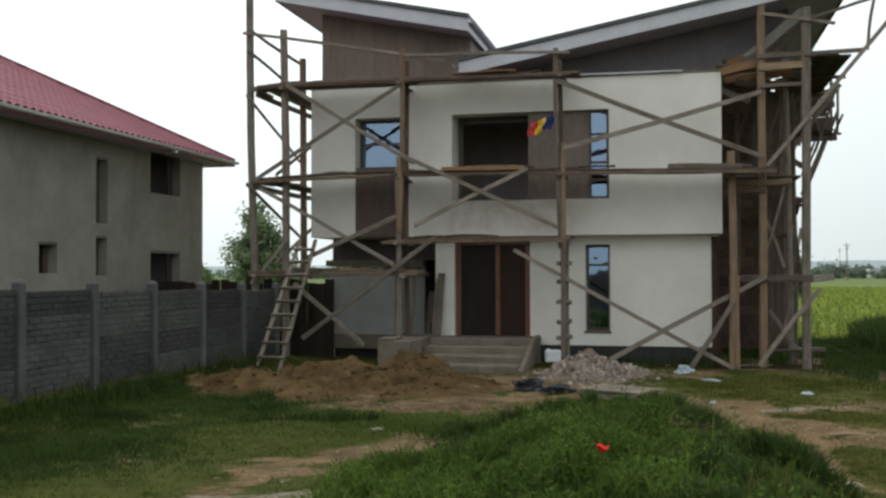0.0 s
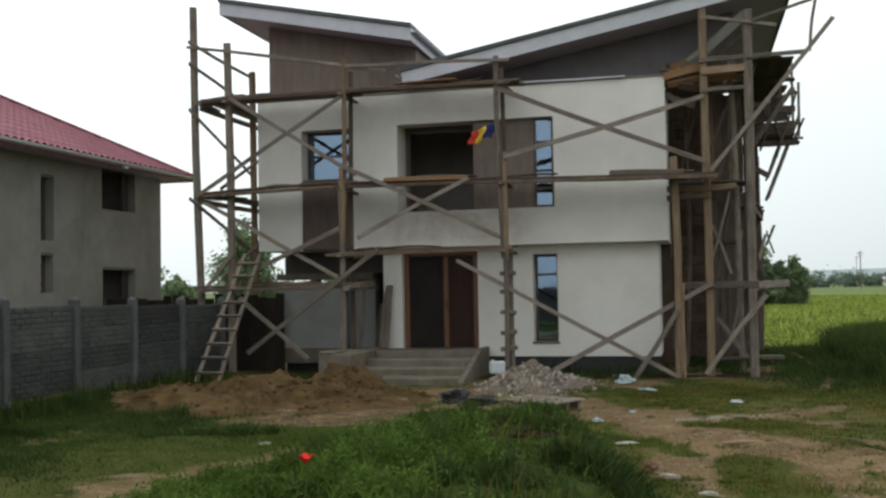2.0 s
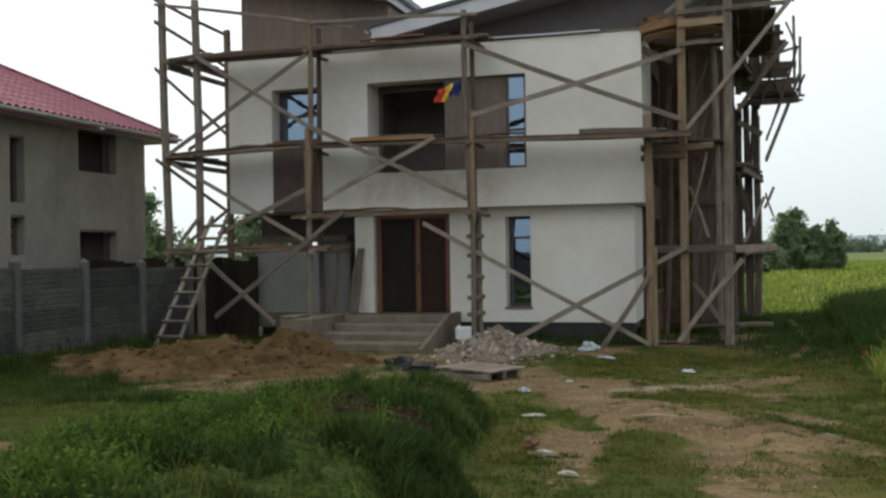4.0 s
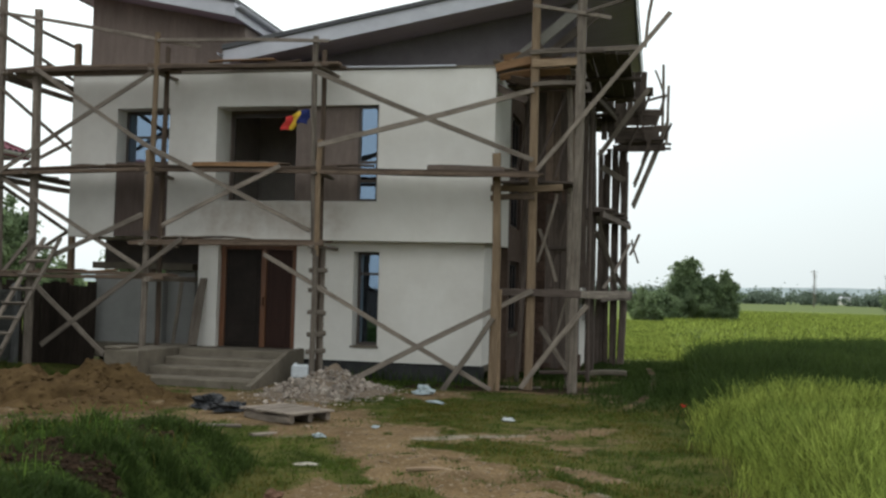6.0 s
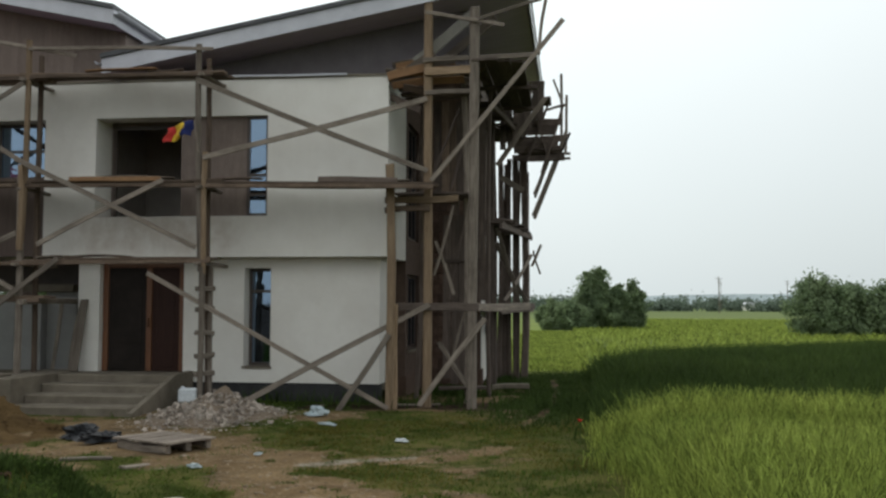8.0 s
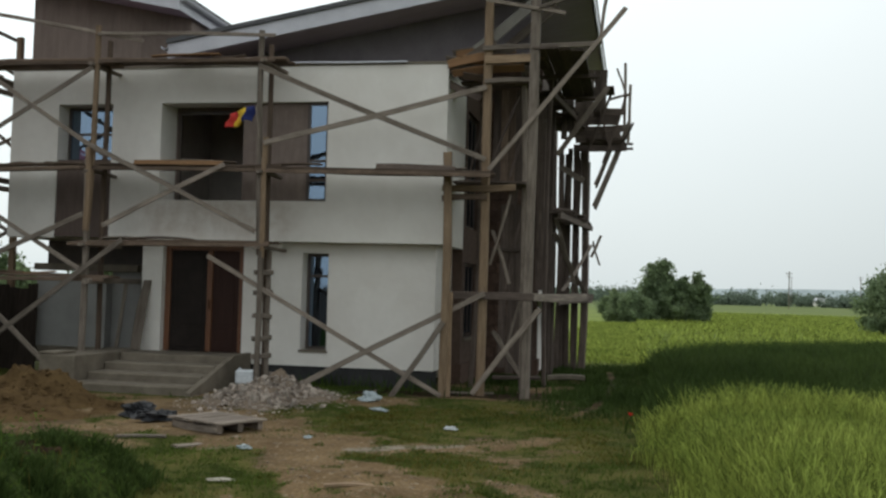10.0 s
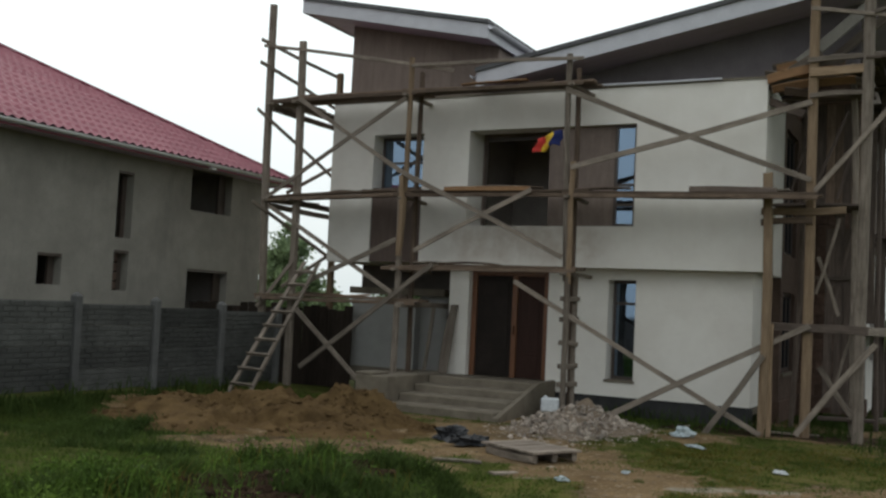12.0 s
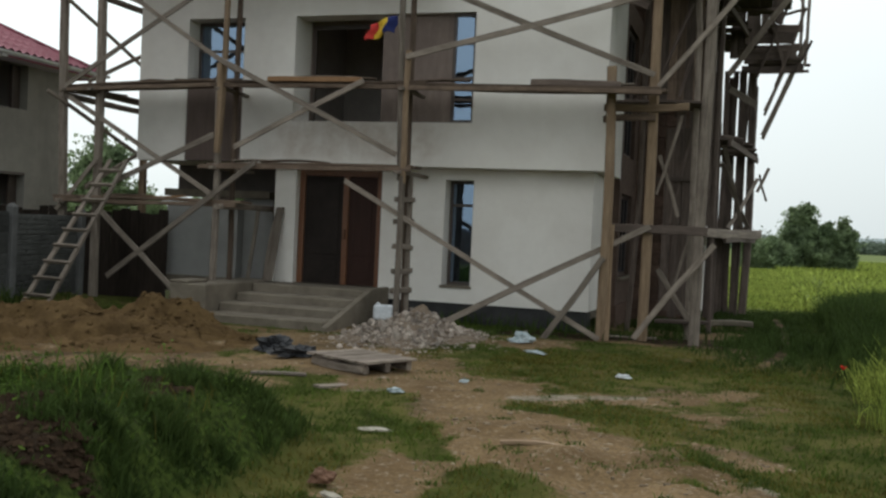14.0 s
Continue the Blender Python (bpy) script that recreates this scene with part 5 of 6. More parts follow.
    beam("cross_piece", (2.5, -1.15, 1.93), (2.55, 0.9, 1.95), 0.14, 0.10, WOOD, s, side=(0, 0, 1))
    # rail at the top
    beam("rail", (-1.28, -0.95, 7.44), (3.4, -0.97, 6.56), 0.07, 0.035, WOOD, s)
    beam("rail", (2.5, -1.05, 6.70), (6.1, -1.03, 6.60), 0.065, 0.035, WOOD, s)
    # cross braces
    for p, q, w in (((-1.0, -1.02, 4.06), (2.42, -1.06, 6.06), 0.09), ((-0.2, -1.06, 6.19), (2.75, -1.08, 4.35), 0.085), ((2.3, -1.10, 4.62), (5.85, -1.06, 2.93), 0.09),
                    ((2.75, -1.06, 3.0), (5.2, -1.08, 4.17), 0.09), ((5.84, -1.06, 6.01), (10.0, -0.34, 4.38), 0.10), ((5.95, -1.06, 4.58), (9.98, -0.32, 5.72), 0.10),
                    ((4.92, -1.06, 2.47), (9.35, -0.72, 0.04), 0.085), ((6.9, -1.1, 0.2), (10.05, -0.36, 1.90), 0.10), ((8.48, -0.95, 0.0), (9.36, -0.70, 1.36), 0.10),
                    ((-0.85, -1.0, 3.9), (2.3, -1.06, 2.16), 0.085), ((0.2, -1.08, 0.55), (3.2, -1.10, 2.74), 0.10), ((0.0, -1.05, 1.76), (1.62, -1.1, 0.42), 0.10),
                    ((0.3, -1.08, 2.33), (2.36, -1.1, 3.21), 0.10), ((-1.05, -1.0, 1.75), (-0.2, -0.95, 2.75), 0.08)):
        beam("brace", p, q, w, 0.035, WOOD, s)
    # left return, going back beside the house
    beam("post", (-0.60, 1.1, 0), (-0.64, 1.1, 7.25), 0.14, 0.12, WOODWARM, s)
    for z0, z1 in ((7.36, 7.24), (6.88, 6.44), (5.86, 4.78), (3.9, 2.9)):
        beam("brace", (-0.97, -1.45, z0 + 0.06), (-0.9, 1.6, z1), 0.08, 0.03, WOOD, s, side=(1, 0, 0))
    for z0, z1 in ((4.2, 5.6), (2.2, 3.7)):
        beam("brace", (-0.5, -0.9, z0), (0.0, 1.8, z1), 0.08, 0.03, WOOD, s, side=(1, 0, 0))
    for z in (6.12, 4.02):
        beam("plank", (-0.62, -0.9, z), (-0.6, 3.3, z), 0.22, 0.045, WOOD, s, side=(0, 0, 1))
        beam("plank", (-0.38, -0.9, z), (-0.36, 3.3, z), 0.22, 0.045, WOODDARK, s, side=(0, 0, 1))
        beam("ledger", (-0.95, -0.95, z - 0.09), (-0.9, 3.4, z - 0.08), 0.12, 0.05, WOOD, s, side=(1, 0, 0))
    # boards leaning by the entrance
    for p, q, w in (((3.02, -0.05, 0.6), (3.04, 0.28, 1.98), 0.16), ((2.93, 0.0, 0.6), (2.99, 0.29, 1.85), 0.12), ((2.56, 0.7, 0.3), (2.60, 1.16, 1.55), 0.12), ((2.22, 0.5, 0.2), (2.24, 0.9, 2.0), 0.08)):
        beam("leaning_board", p, q, w, 0.03, WOOD, s)
front_scaffold()


def side_scaffold():
    s = thing("side_scaffold", (11.0, 3, 0), "tall crowded timber scaffold wrapped round the side wing", "scaffold")
    rnd = random.Random(8)
    def rim(y):
        """The field-side edge, splaying outwards to the back."""
        return 10.78 + 0.104 * y
    for x, y, top, w in ((10.85, 4.7, 6.9, 0.13), (11.30, 6.8, 6.6, 0.07), (11.42, 7.4, 7.2, 0.18), (10.93, 2.4, 6.9, 0.09), (10.62, 0.75, 6.6, 0.10), (10.72, 0.78, 3.0, 0.08), (9.5, 1.7, 6.4, 0.09), (10.45, 2.6, 6.5, 0.11)):
        beam("post", (x, y, -0.1), (x + rnd.uniform(-0.1, 0.1), y, top), w, w, WOODDARK if 1 < y < 8 else WOOD, s, wobble=0.045)
    # boards standing on end between the decks
    for x, y, z0, z1, w in ((11.48, 7.6, 1.9, 5.4, 0.10), (10.30, 1.6, 2.0, 4.0, 0.16), (10.52, 1.9, 1.9, 5.9, 0.14),
                            (10.22, 2.2, 4.0, 5.9, 0.2), (10.60, 2.3, 0.2, 3.9, 0.15), (10.05, 2.0, 4.1, 5.8, 0.18), (10.72, 3.0, 2.0, 6.2, 0.17), (10.84, 3.6, 0.2, 4.0, 0.15)):
        beam("upright_board", (x, y, z0), (x + rnd.uniform(-0.04, 0.04), y + rnd.uniform(-0.1, 0.1), z1 + rnd.uniform(-0.2, 0.2)), w, 0.03, WOODDARK, s, side=(0, 1, 0), wobble=0.01)
    # close boarding hung behind the tall posts
    for k in range(6):
        beam("upright_board", (9.98 + 0.148 * k, 1.32 + rnd.uniform(-0.02, 0.02), 3.96 + rnd.uniform(-0.08, 0.05)), (9.98 + 0.148 * k + rnd.uniform(-0.01, 0.01), 1.32, 6.0), 0.143, 0.025, WOODBROWN if k % 3 else WOODDARK, s, wobble=0.006)
    for k in range(4):
        beam("upright_board", (10.14 + 0.165 * k, 1.42 + rnd.uniform(-0.02, 0.02), 0.35 + rnd.uniform(-0.05, 0.1)), (10.14 + 0.165 * k + rnd.uniform(-0.015, 0.015), 1.42, 3.7), 0.150, 0.025, WOODDARK, s, wobble=0.008)
    beam("cross_piece", (9.9, 1.36, 2.78), (10.8, 1.36, 2.80), 0.07, 0.03, WOODDARK, s)
    for x, w in ((11.21, 0.17), (11.05, 0.12)):
        beam("upright_board", (x, 7.35, -0.05), (x + rnd.uniform(-0.02, 0.02), 7.35, 5.7), w, 0.03, WOODDARK, s, wobble=0.015)
    # decks running back along the flank, planks laid across
    for z, y0, y1 in ((1.86, 3.6, 7.8), (3.75, 3.6, 7.6), (6.2, 2.6, 7.4)):
        y = y0
        while y < y1:
            beam("plank", (10.56, y, z + rnd.uniform(-0.02, 0.02)), (rim(y) + rnd.uniform(-0.05, 0.1), y, z + rnd.uniform(-0.02, 0.02)), 0.226, 0.045, WOODDARK, s, side=(0, 0, 1))
            y += 0.235 if rnd.random() < 0.85 else 0.5
        beam("ledger", (rim(y0) - 0.05, y0 - 0.3, z - 0.1), (rim(y1) + 0.02, y1 + 0.3, z - 0.08), 0.13, 0.06, WOODDARK, s, side=(1, -0.1, 0))
    # top deck reaching out past the corner
    for k in range(4):
        beam("plank", (10.95 + 0.23 * k, -0.3 + rnd.uniform(-0.15, 0.15), 6.42), (10.95 + 0.23 * k, 4.6 + rnd.uniform(-0.4, 0.4), 6.44), 0.226, 0.045, WOODDARK, s, side=(0, 0, 1))
    for y in (1.8, 4.0):
        beam("cross_piece", (10.5, y, 6.34), (11.95, y, 6.35), 0.11, 0.07, WOODDARK, s, side=(0, 0, 1))
    # front ledgers between the tall posts
    for x0, x1, z, m, w in ((9.3, 10.95, 1.86, WOODDARK, 0.14), (9.9, 12.0, 6.46, WOOD, 0.09), (9.95, 10.85, 6.24, WOODWARM, 0.15), (9.95, 10.85, 5.84, WOOD, 0.08), (9.2, 10.58, 3.85, WOODWARM, 0.12), (9.2, 10.05, 3.65, WOODBROWN, 0.11)):
        beam("ledger", (x0, -0.30, z), (x1, -0.34, z + rnd.uniform(-0.02, 0.03)), w, 0.05, m, s)
    beam("guard_rail", (9.95, -0.42, 7.33), (11.42, -0.42, 7.04), 0.07, 0.04, WOOD, s)
    beam("guard_rail", (10.95, -0.44, 7.16), (12.1, -0.42, 7.50), 0.06, 0.04, WOOD, s)
    beam("ledger", (10.8, 0.1, 1.86), (11.76, 2.5, 1.88), 0.15, 0.05, WOOD, s, side=(1, -0.1, 0))
    beam("ledger", (11.0, 4.2, 1.84), (11.68, 7.3, 1.88), 0.16, 0.05, WOODDARK, s, side=(1, -0.1, 0))
    for k in range(4):
        beam("plank", (9.35, 0.2 + 0.24 * k, 6.38 + 0.02 * k), (11.0, 0.2 + 0.24 * k, 6.36), 0.22, 0.045, WOODBROWN, s, side=(0, 0, 1))
        beam("plank", (9.3, 0.3 + 0.24 * k, 4.02), (10.8, 0.3 + 0.24 * k, 4.0), 0.22, 0.045, WOODDARK, s, side=(0, 0, 1))
    for k in range(3):
        beam("plank", (9.35, 0.35 + 0.24 * k, 6.05 - 0.06 * k), (10.9, 0.35 + 0.24 * k, 6.0), 0.22, 0.05, WOODDARK, s, side=(0, 0, 1))
    # loose boards stacked under the eaves
    beam("stacked_board", (9.15, 0.1, 6.12), (10.1, -0.1, 6.62), 0.2, 0.05, WOOD, s)
    beam("stacked_board", (9.2, -0.05, 6.22), (10.0, -0.1, 6.36), 0.16, 0.05, WOODORANGE, s)
    beam("stacked_board", (9.1, 0.2, 5.95), (9.8, 0.2, 5.62), 0.14, 0.04, WOODDARK, s)
    for k in range(8):
        x0, z = 9.15 + rnd.uniform(-0.05, 0.35), 5.98 + 0.075 * k + rnd.uniform(-0.02, 0.02)
        beam("stacked_board", (x0, rnd.uniform(-0.12, 0.3), z), (x0 + rnd.uniform(0.7, 1.5), rnd.uniform(-0.1, 0.3), z + rnd.uniform(-0.12, 0.2)), rnd.uniform(0.08, 0.18), 0.035, rnd.choice((WOODBROWN, WOODBROWN, WOODORANGE, WOOD)), s, side=(0, 1, rnd.uniform(0.2, 1.2)), wobble=0.03)
    beam("rafter_tail", (9.72, 0.02, 6.50), (10.85, 0.02, 7.43), 0.20, 0.04, GREYPLASTER, s, "grey sloping board")
    beam("rafter_tail", (9.8, 0.6, 6.35), (11.2, 0.5, 7.45), 0.16, 0.05, WOOD, s)
    # braces
    for p, q, w in (((10.08, -0.40, 4.18), (12.5, -0.36, 7.13), 0.085), ((11.02, 3.4, 4.98), (12.08, 3.4, 6.47), 0.11), ((11.0, 4.4, 4.86), (11.54, 4.6, 4.55), 0.14), ((9.88, -0.50, 0.08), (11.08, -0.45, 1.65), 0.10),
                    ((10.15, 0.2, 1.2), (10.7, 0.2, 0.38), 0.09), ((10.42, 0.0, 0.8), (10.68, 0.0, 1.78), 0.05), ((10.08, 0.0, 2.45), (10.44, 0.0, 3.75), 0.05), ((10.1, 0.1, 3.1), (10.45, 0.1, 2.1), 0.06),
                    ((10.95, 4.0, 3.3), (11.55, 7.0, 1.9), 0.10), ((11.1, 4.6, 2.0), (11.62, 7.2, 3.2), 0.08), ((11.0, 3.6, 3.6), (11.4, 5.6, 1.9), 0.08),
                    ((11.63, 7.2, 2.9), (11.86, 7.2, 3.45), 0.07), ((11.66, 7.3, 3.3), (11.84, 7.3, 2.7), 0.05)):
        beam("brace", p, q, w, 0.035, WOOD, s)
    # narrow boards standing one behind the other along the flank
    for k in range(5):
        x, y = 10.70 + 0.068 * k, 5.2 + 0.6 * k
        beam("screen_board", (x, y, 0.1), (x + rnd.uniform(-0.05, 0.05), y, 5.7 + rnd.uniform(-0.4, 0.4)), 0.115, 0.03, WOODDARK, s, wobble=0.02)
    for p, q in (((9.95, 0.5, 4.3), (10.5, 0.5, 5.7)), ((10.3, 0.9, 4.2), (10.75, 0.9, 5.9)), ((9.4, 1.2, 4.1), (9.9, 1.2, 5.9)), ((10.2, 1.4, 2.0), (10.55, 1.4, 3.7))):
        beam("lath", p, q, 0.05, 0.03, WOODDARK, s)
    # clutter of boards left on the middle deck
    for k in range(5):
        y = 4.0 + 0.6 * k
        beam("stacked_board", (10.75, y, 3.83 + 0.05 * (k % 3)), (rim(y) + 0.12 * rnd.random(), y + 0.3, 3.80 + 0.05 * (k % 2)), 0.2, 0.05, WOODDARK, s, side=(0, 0.2, 1))
    # outrigger platform over the field side
    for y in (6.7, 7.5):
        beam("outrigger", (11.3, y, 5.74), (12.62, y, 5.72), 0.08, 0.06, WOODDARK, s, side=(0, 0, 1))
        beam("outrigger_strut", (11.68, y, 4.15), (12.52, y, 6.3), 0.08, 0.05, WOOD, s)
        beam("outrigger_strut", (11.7, y, 4.7), (12.3, y, 6.2), 0.06, 0.04, WOOD, s)
    for k in range(4):
        beam("plank", (11.62 + 0.22 * k, 6.4, 5.80), (11.62 + 0.22 * k, 7.9, 5.82), 0.21, 0.04, WOODDARK, s, side=(0, 0, 1))
    for z in (5.62, 5.78, 5.92, 6.06, 6.22, 6.36, 6.52):
        beam("guard_board", (10.95 + rnd.uniform(0, 0.3), 6.45 + rnd.uniform(0, 0.1), z + rnd.uniform(-0.05, 0.05)), (12.40 + rnd.uniform(-0.2, 0.12), 6.5, z + rnd.uniform(-0.05, 0.05)), 0.165, 0.03, WOODDARK, s)
    for p, q in (((11.9, 6.4, 5.2), (12.45, 6.4, 6.9)), ((11.5, 6.4, 5.4), (12.1, 6.4, 7.0)), ((12.1, 6.4, 5.5), (11.7, 6.4, 6.8)), ((12.3, 6.4, 5.5), (12.62, 6.4, 6.2))):
        beam("loose_lath", p, q, 0.06, 0.03, WOODDARK, s)
    beam("guard_post", (12.50, 6.6, 5.7), (12.53, 6.6, 7.2), 0.07, 0.05, WOOD, s)
    beam("guard_post", (12.40, 6.9, 5.9), (12.40, 6.9, 7.8), 0.07, 0.05, WOOD, s)
    beam("guard_rail", (12.0, 6.6, 6.82), (12.5, 6.6, 6.95), 0.06, 0.04, WOOD, s)
    beam("guard_rail", (12.2, 6.6, 7.6), (12.45, 6.6, 6.9), 0.05, 0.04, WOOD, s)
    beam("guard_post", (12.05, -0.3, 6.5), (12.2, -0.3, 7.6), 0.06, 0.05, WOOD, s)
    # boards nailed under the eaves, seen from below
    for k in range(7):
        x = 11.02 + 0.15 * k
        beam("eaves_board", (x, 5.2 + 0.05 * (k % 2), 5.65 + 0.13 * k + rnd.uniform(-0.1, 0.1)), (x + rnd.uniform(-0.03, 0.03), 5.2, 7.25), 0.145, 0.03, WOODDARK, s, wobble=0.004)
    for k in range(4):
        beam("plank", (10.9, 5.6 + 0.24 * k, 6.9), (12.15, 5.6 + 0.24 * k, 6.92), 0.22, 0.045, WOODDARK, s, side=(0, 0, 1))
    # odds and ends at the foot
    beam("foot_board", (10.1, 0.6, 0.30), (11.0, 0.7, 0.32), 0.2, 0.06, WOODDARK, s, side=(0, 0, 1))
    beam("foot_board", (10.9, 3.5, 0.1), (11.7, 3.6, 0.12), 0.25, 0.10, CONCRETE, s, side=(0, 0, 1))
side_scaffold()


def ladder():
    l = thing("ladder", (0.2, -3.0, 0.2), "homemade weathered timber ladder leaning on the scaffold", "ladder")
    a0, b0 = Vector((0.0, -3.12, 0.03)), Vector((0.50, -3.14, 0.02))
    a1, b1 = Vector((0.10, -0.95, 2.72)), Vector((0.46, -0.95, 2.72))
    beam("rail", a0, a1, 0.08, 0.06, WOOD, l, wobble=0.01)
    beam("rail", b0, b1, 0.08, 0.06, WOOD, l, wobble=0.01)
    for k in range(9):
        f = 0.09 + k * 0.103
        p, q = a0.lerp(a1, f), b0.lerp(b1, f)
        beam("rung", p + Vector((-0.05, -0.05, 0.02)), q + Vector((0.05, -0.05, 0.02)), 0.07, 0.035, WOOD, l, side=(0, 1, 0.9), wobble=0.004)
ladder()


# ---- flag on the scaffold ----
def flag():
    f = thing("flag", (5.75, -1.1, 5.2), "small wind-blown blue, yellow and red tricolour flag on a stick", "flag")
    beam("stick", (5.86, -1.07, 4.7), (5.80, -1.12, 5.25), 0.02, 0.02, WOOD, f, wobble=0)
    def cloth(u0, u1, material, name):
        bm = bmesh.new()
        g = []
        for i in range(9):
            u = u0 + (u1 - u0) * i / 8
            col = []
            for j in range(9):
                v = j / 8
                x = 5.79 - 0.50 * u - 0.05 * v + 0.03 * math.sin(6 * v)
                y = -1.12 + 0.06 * math.sin(9 * u + 2.5 * v)
                z = 5.25 - 0.28 * v - 0.16 * u * u + 0.03 * math.sin(8 * u)
                col.append(bm.verts.new((x, y, z)))
            g.append(col)
        for i in range(8):
            for j in range(8):
                bm.faces.new((g[i][j], g[i + 1][j], g[i + 1][j + 1], g[i][j + 1]))
        o = part(name, bm, material, f, smooth=True)
        o.modifiers.new("thickness", "SOLIDIFY").thickness = 0.003
    cloth(0.0, 0.37, FLAGBLUE, "blue_stripe")
    cloth(0.37, 0.72, FLAGYELLOW, "yellow_stripe")
    cloth(0.72, 1.0, FLAGRED, "red_stripe")
flag()


# ---- heaps and litter ----
def sand_heap():
    def height(x, y):
        def hump(cx, cy, sx, back, front, top):
            return top * np.exp(-(((x - cx) / sx) ** 2 + ((y - cy) / np.where(y > cy, back, front)) ** 2))
        h = hump(3.4, -4.1, 0.75, 0.7, 1.9, 0.38) + hump(3.5, -4.15, 0.6, 0.5, 0.9, 0.08) + hump(2.3, -5.0, 0.9, 0.8, 1.8, 0.31) + hump(1.1, -5.3, 0.9, 0.8, 1.5, 0.26) + hump(4.6, -4.7, 0.8, 0.8, 1.3, 0.13)
        lump = (vnoise(x, y, 1.7) - 0.5) * 0.45 + (vnoise(x, y + 0.4 * x, 4.3) - 0.5) * 0.42 + (vnoise(x, y, 7.5) - 0.5) * 0.30 + (0.3 - np.abs(vnoise(x, y, 11.0) - 0.5)) * 0.30
        scarp = 0.12 * (smooth01((vnoise(x, y, 1.2) + 0.25 * vnoise(x, y, 3.7) - 0.62) * 14) - 0.5) * smooth01(h * 5)
        scarp = scarp + 0.05 * (smooth01((vnoise(x + 3.1, y, 2.6) + 0.3 * vnoise(x, y, 8.0) - 0.68) * 16) - 0.5) * smooth01(h * 5)
        return h * (1 + 0.5 * lump) + lump * 0.13 * smooth01(h * 6) + scarp - 0.06
    xs, ys = np.arange(-0.3, 6.6, 0.05), np.arange(-9.4, -2.85, 0.05)
    X, Y = np.meshgrid(xs, ys)
    Z = ground_z(X, Y) + height(X, Y)
    nx, ny = len(xs), len(ys)
    idx = np.arange(nx * ny).reshape(ny, nx)
    verts = np.stack([X, Y, Z], -1).reshape(-1, 3)
    faces = np.stack([idx[:-1, :-1], idx[:-1, 1:], idx[1:, 1:], idx[1:, :-1]], -1).reshape(-1, 4)
    keep = (height(X, Y) > -0.055).reshape(-1)
    faces = [f for f in faces.tolist() if any(keep[i] for i in f)]
    me = sheet_mesh("sand_mound", verts.tolist(), faces, SAND)
    me.polygons.foreach_set("use_smooth", [True] * len(me.polygons))
    tagged(new("sand_mound", me), "low lumpy heap of tan sand dumped before the steps", "sand heap")
    # crumbled clods lying on the slopes
    c = np.random.RandomState(37)
    x, y = 0.3 + c.rand(4200) * 5.2, -8.2 + c.rand(4200) * 4.6
    k = (height(x, y) > 0.03) & (c.rand(4200) < 0.15 + 0.85 * smooth01(vnoise(x, y, 1.5) * 3 - 1.0))
    x, y = x[k], y[k]
    clods("sand_clods", x, y, ground_z(x, y) + height(x, y), 0.012 + 0.05 * c.rand(len(x)) ** 3, SAND, "crumbled clods of damp tan sand lying on the heap", "sand clods", 38)
    r = np.random.RandomState(31)
    xs, ys = [], []
    for cx, cy, n, spread in ((2.35, -8.2, 260, 0.13), (2.05, -7.6, 160, 0.12), (3.8, -9.0, 200, 0.11), (4.2, -8.85, 80, 0.07), (2.75, -9.3, 150, 0.14), (1.8, -7.25, 160, 0.13), (3.3, -9.1, 180, 0.12), (1.2, -7.6, 160, 0.18)):
        xs.append(cx + r.normal(size=n) * spread)
        ys.append(cy + r.normal(size=n) * spread)
    x, y = np.concatenate(xs), np.concatenate(ys)
    blades("sand_weeds", x, y, 0.07 + 0.17 * r.rand(len(x)), np.full(len(x), 0.022), DARKSHADEGRASS, "dark weed tufts growing at the sand heap's foot", "weeds", 0.8, 32, base=ground_z(x, y) + np.maximum(height(x, y), -0.02))
sand_heap()


def stone_mesh(seed, size=1.0):
    r = random.Random(seed)
    bm = bmesh.new()
    bmesh.ops.create_cube(bm, size=0.8 * size)
    bmesh.ops.subdivide_edges(bm, edges=[e for e in bm.edges if r.random() < 0.4], cuts=1)
    sx, sy, sz = r.uniform(0.8, 1.5), r.uniform(0.6, 1.1), r.uniform(0.3, 0.75)
    for v in bm.verts:
        k = r.uniform(0.6, 1.2)
        v.co = Vector((v.co.x * sx * k, v.co.y * sy * k, v.co.z * sz * k))
    return bm


def rubble_height(x, y):
    h = 0.30 * np.exp(-(((x - 6.4) / 0.5) ** 2 + ((y + 1.2) / 0.55) ** 2)) + 0.15 * np.exp(-(((x - 7.0) / 0.65) ** 2 + ((y + 1.8) / 0.8) ** 2)) + 0.17 * np.exp(-(((x - 6.15) / 0.45) ** 2 + ((y + 2.4) / 0.8) ** 2)) + 0.08 * np.exp(-(((x - 6.9) / 0.6) ** 2 + ((y + 3.3) / 0.8) ** 2))
    return h


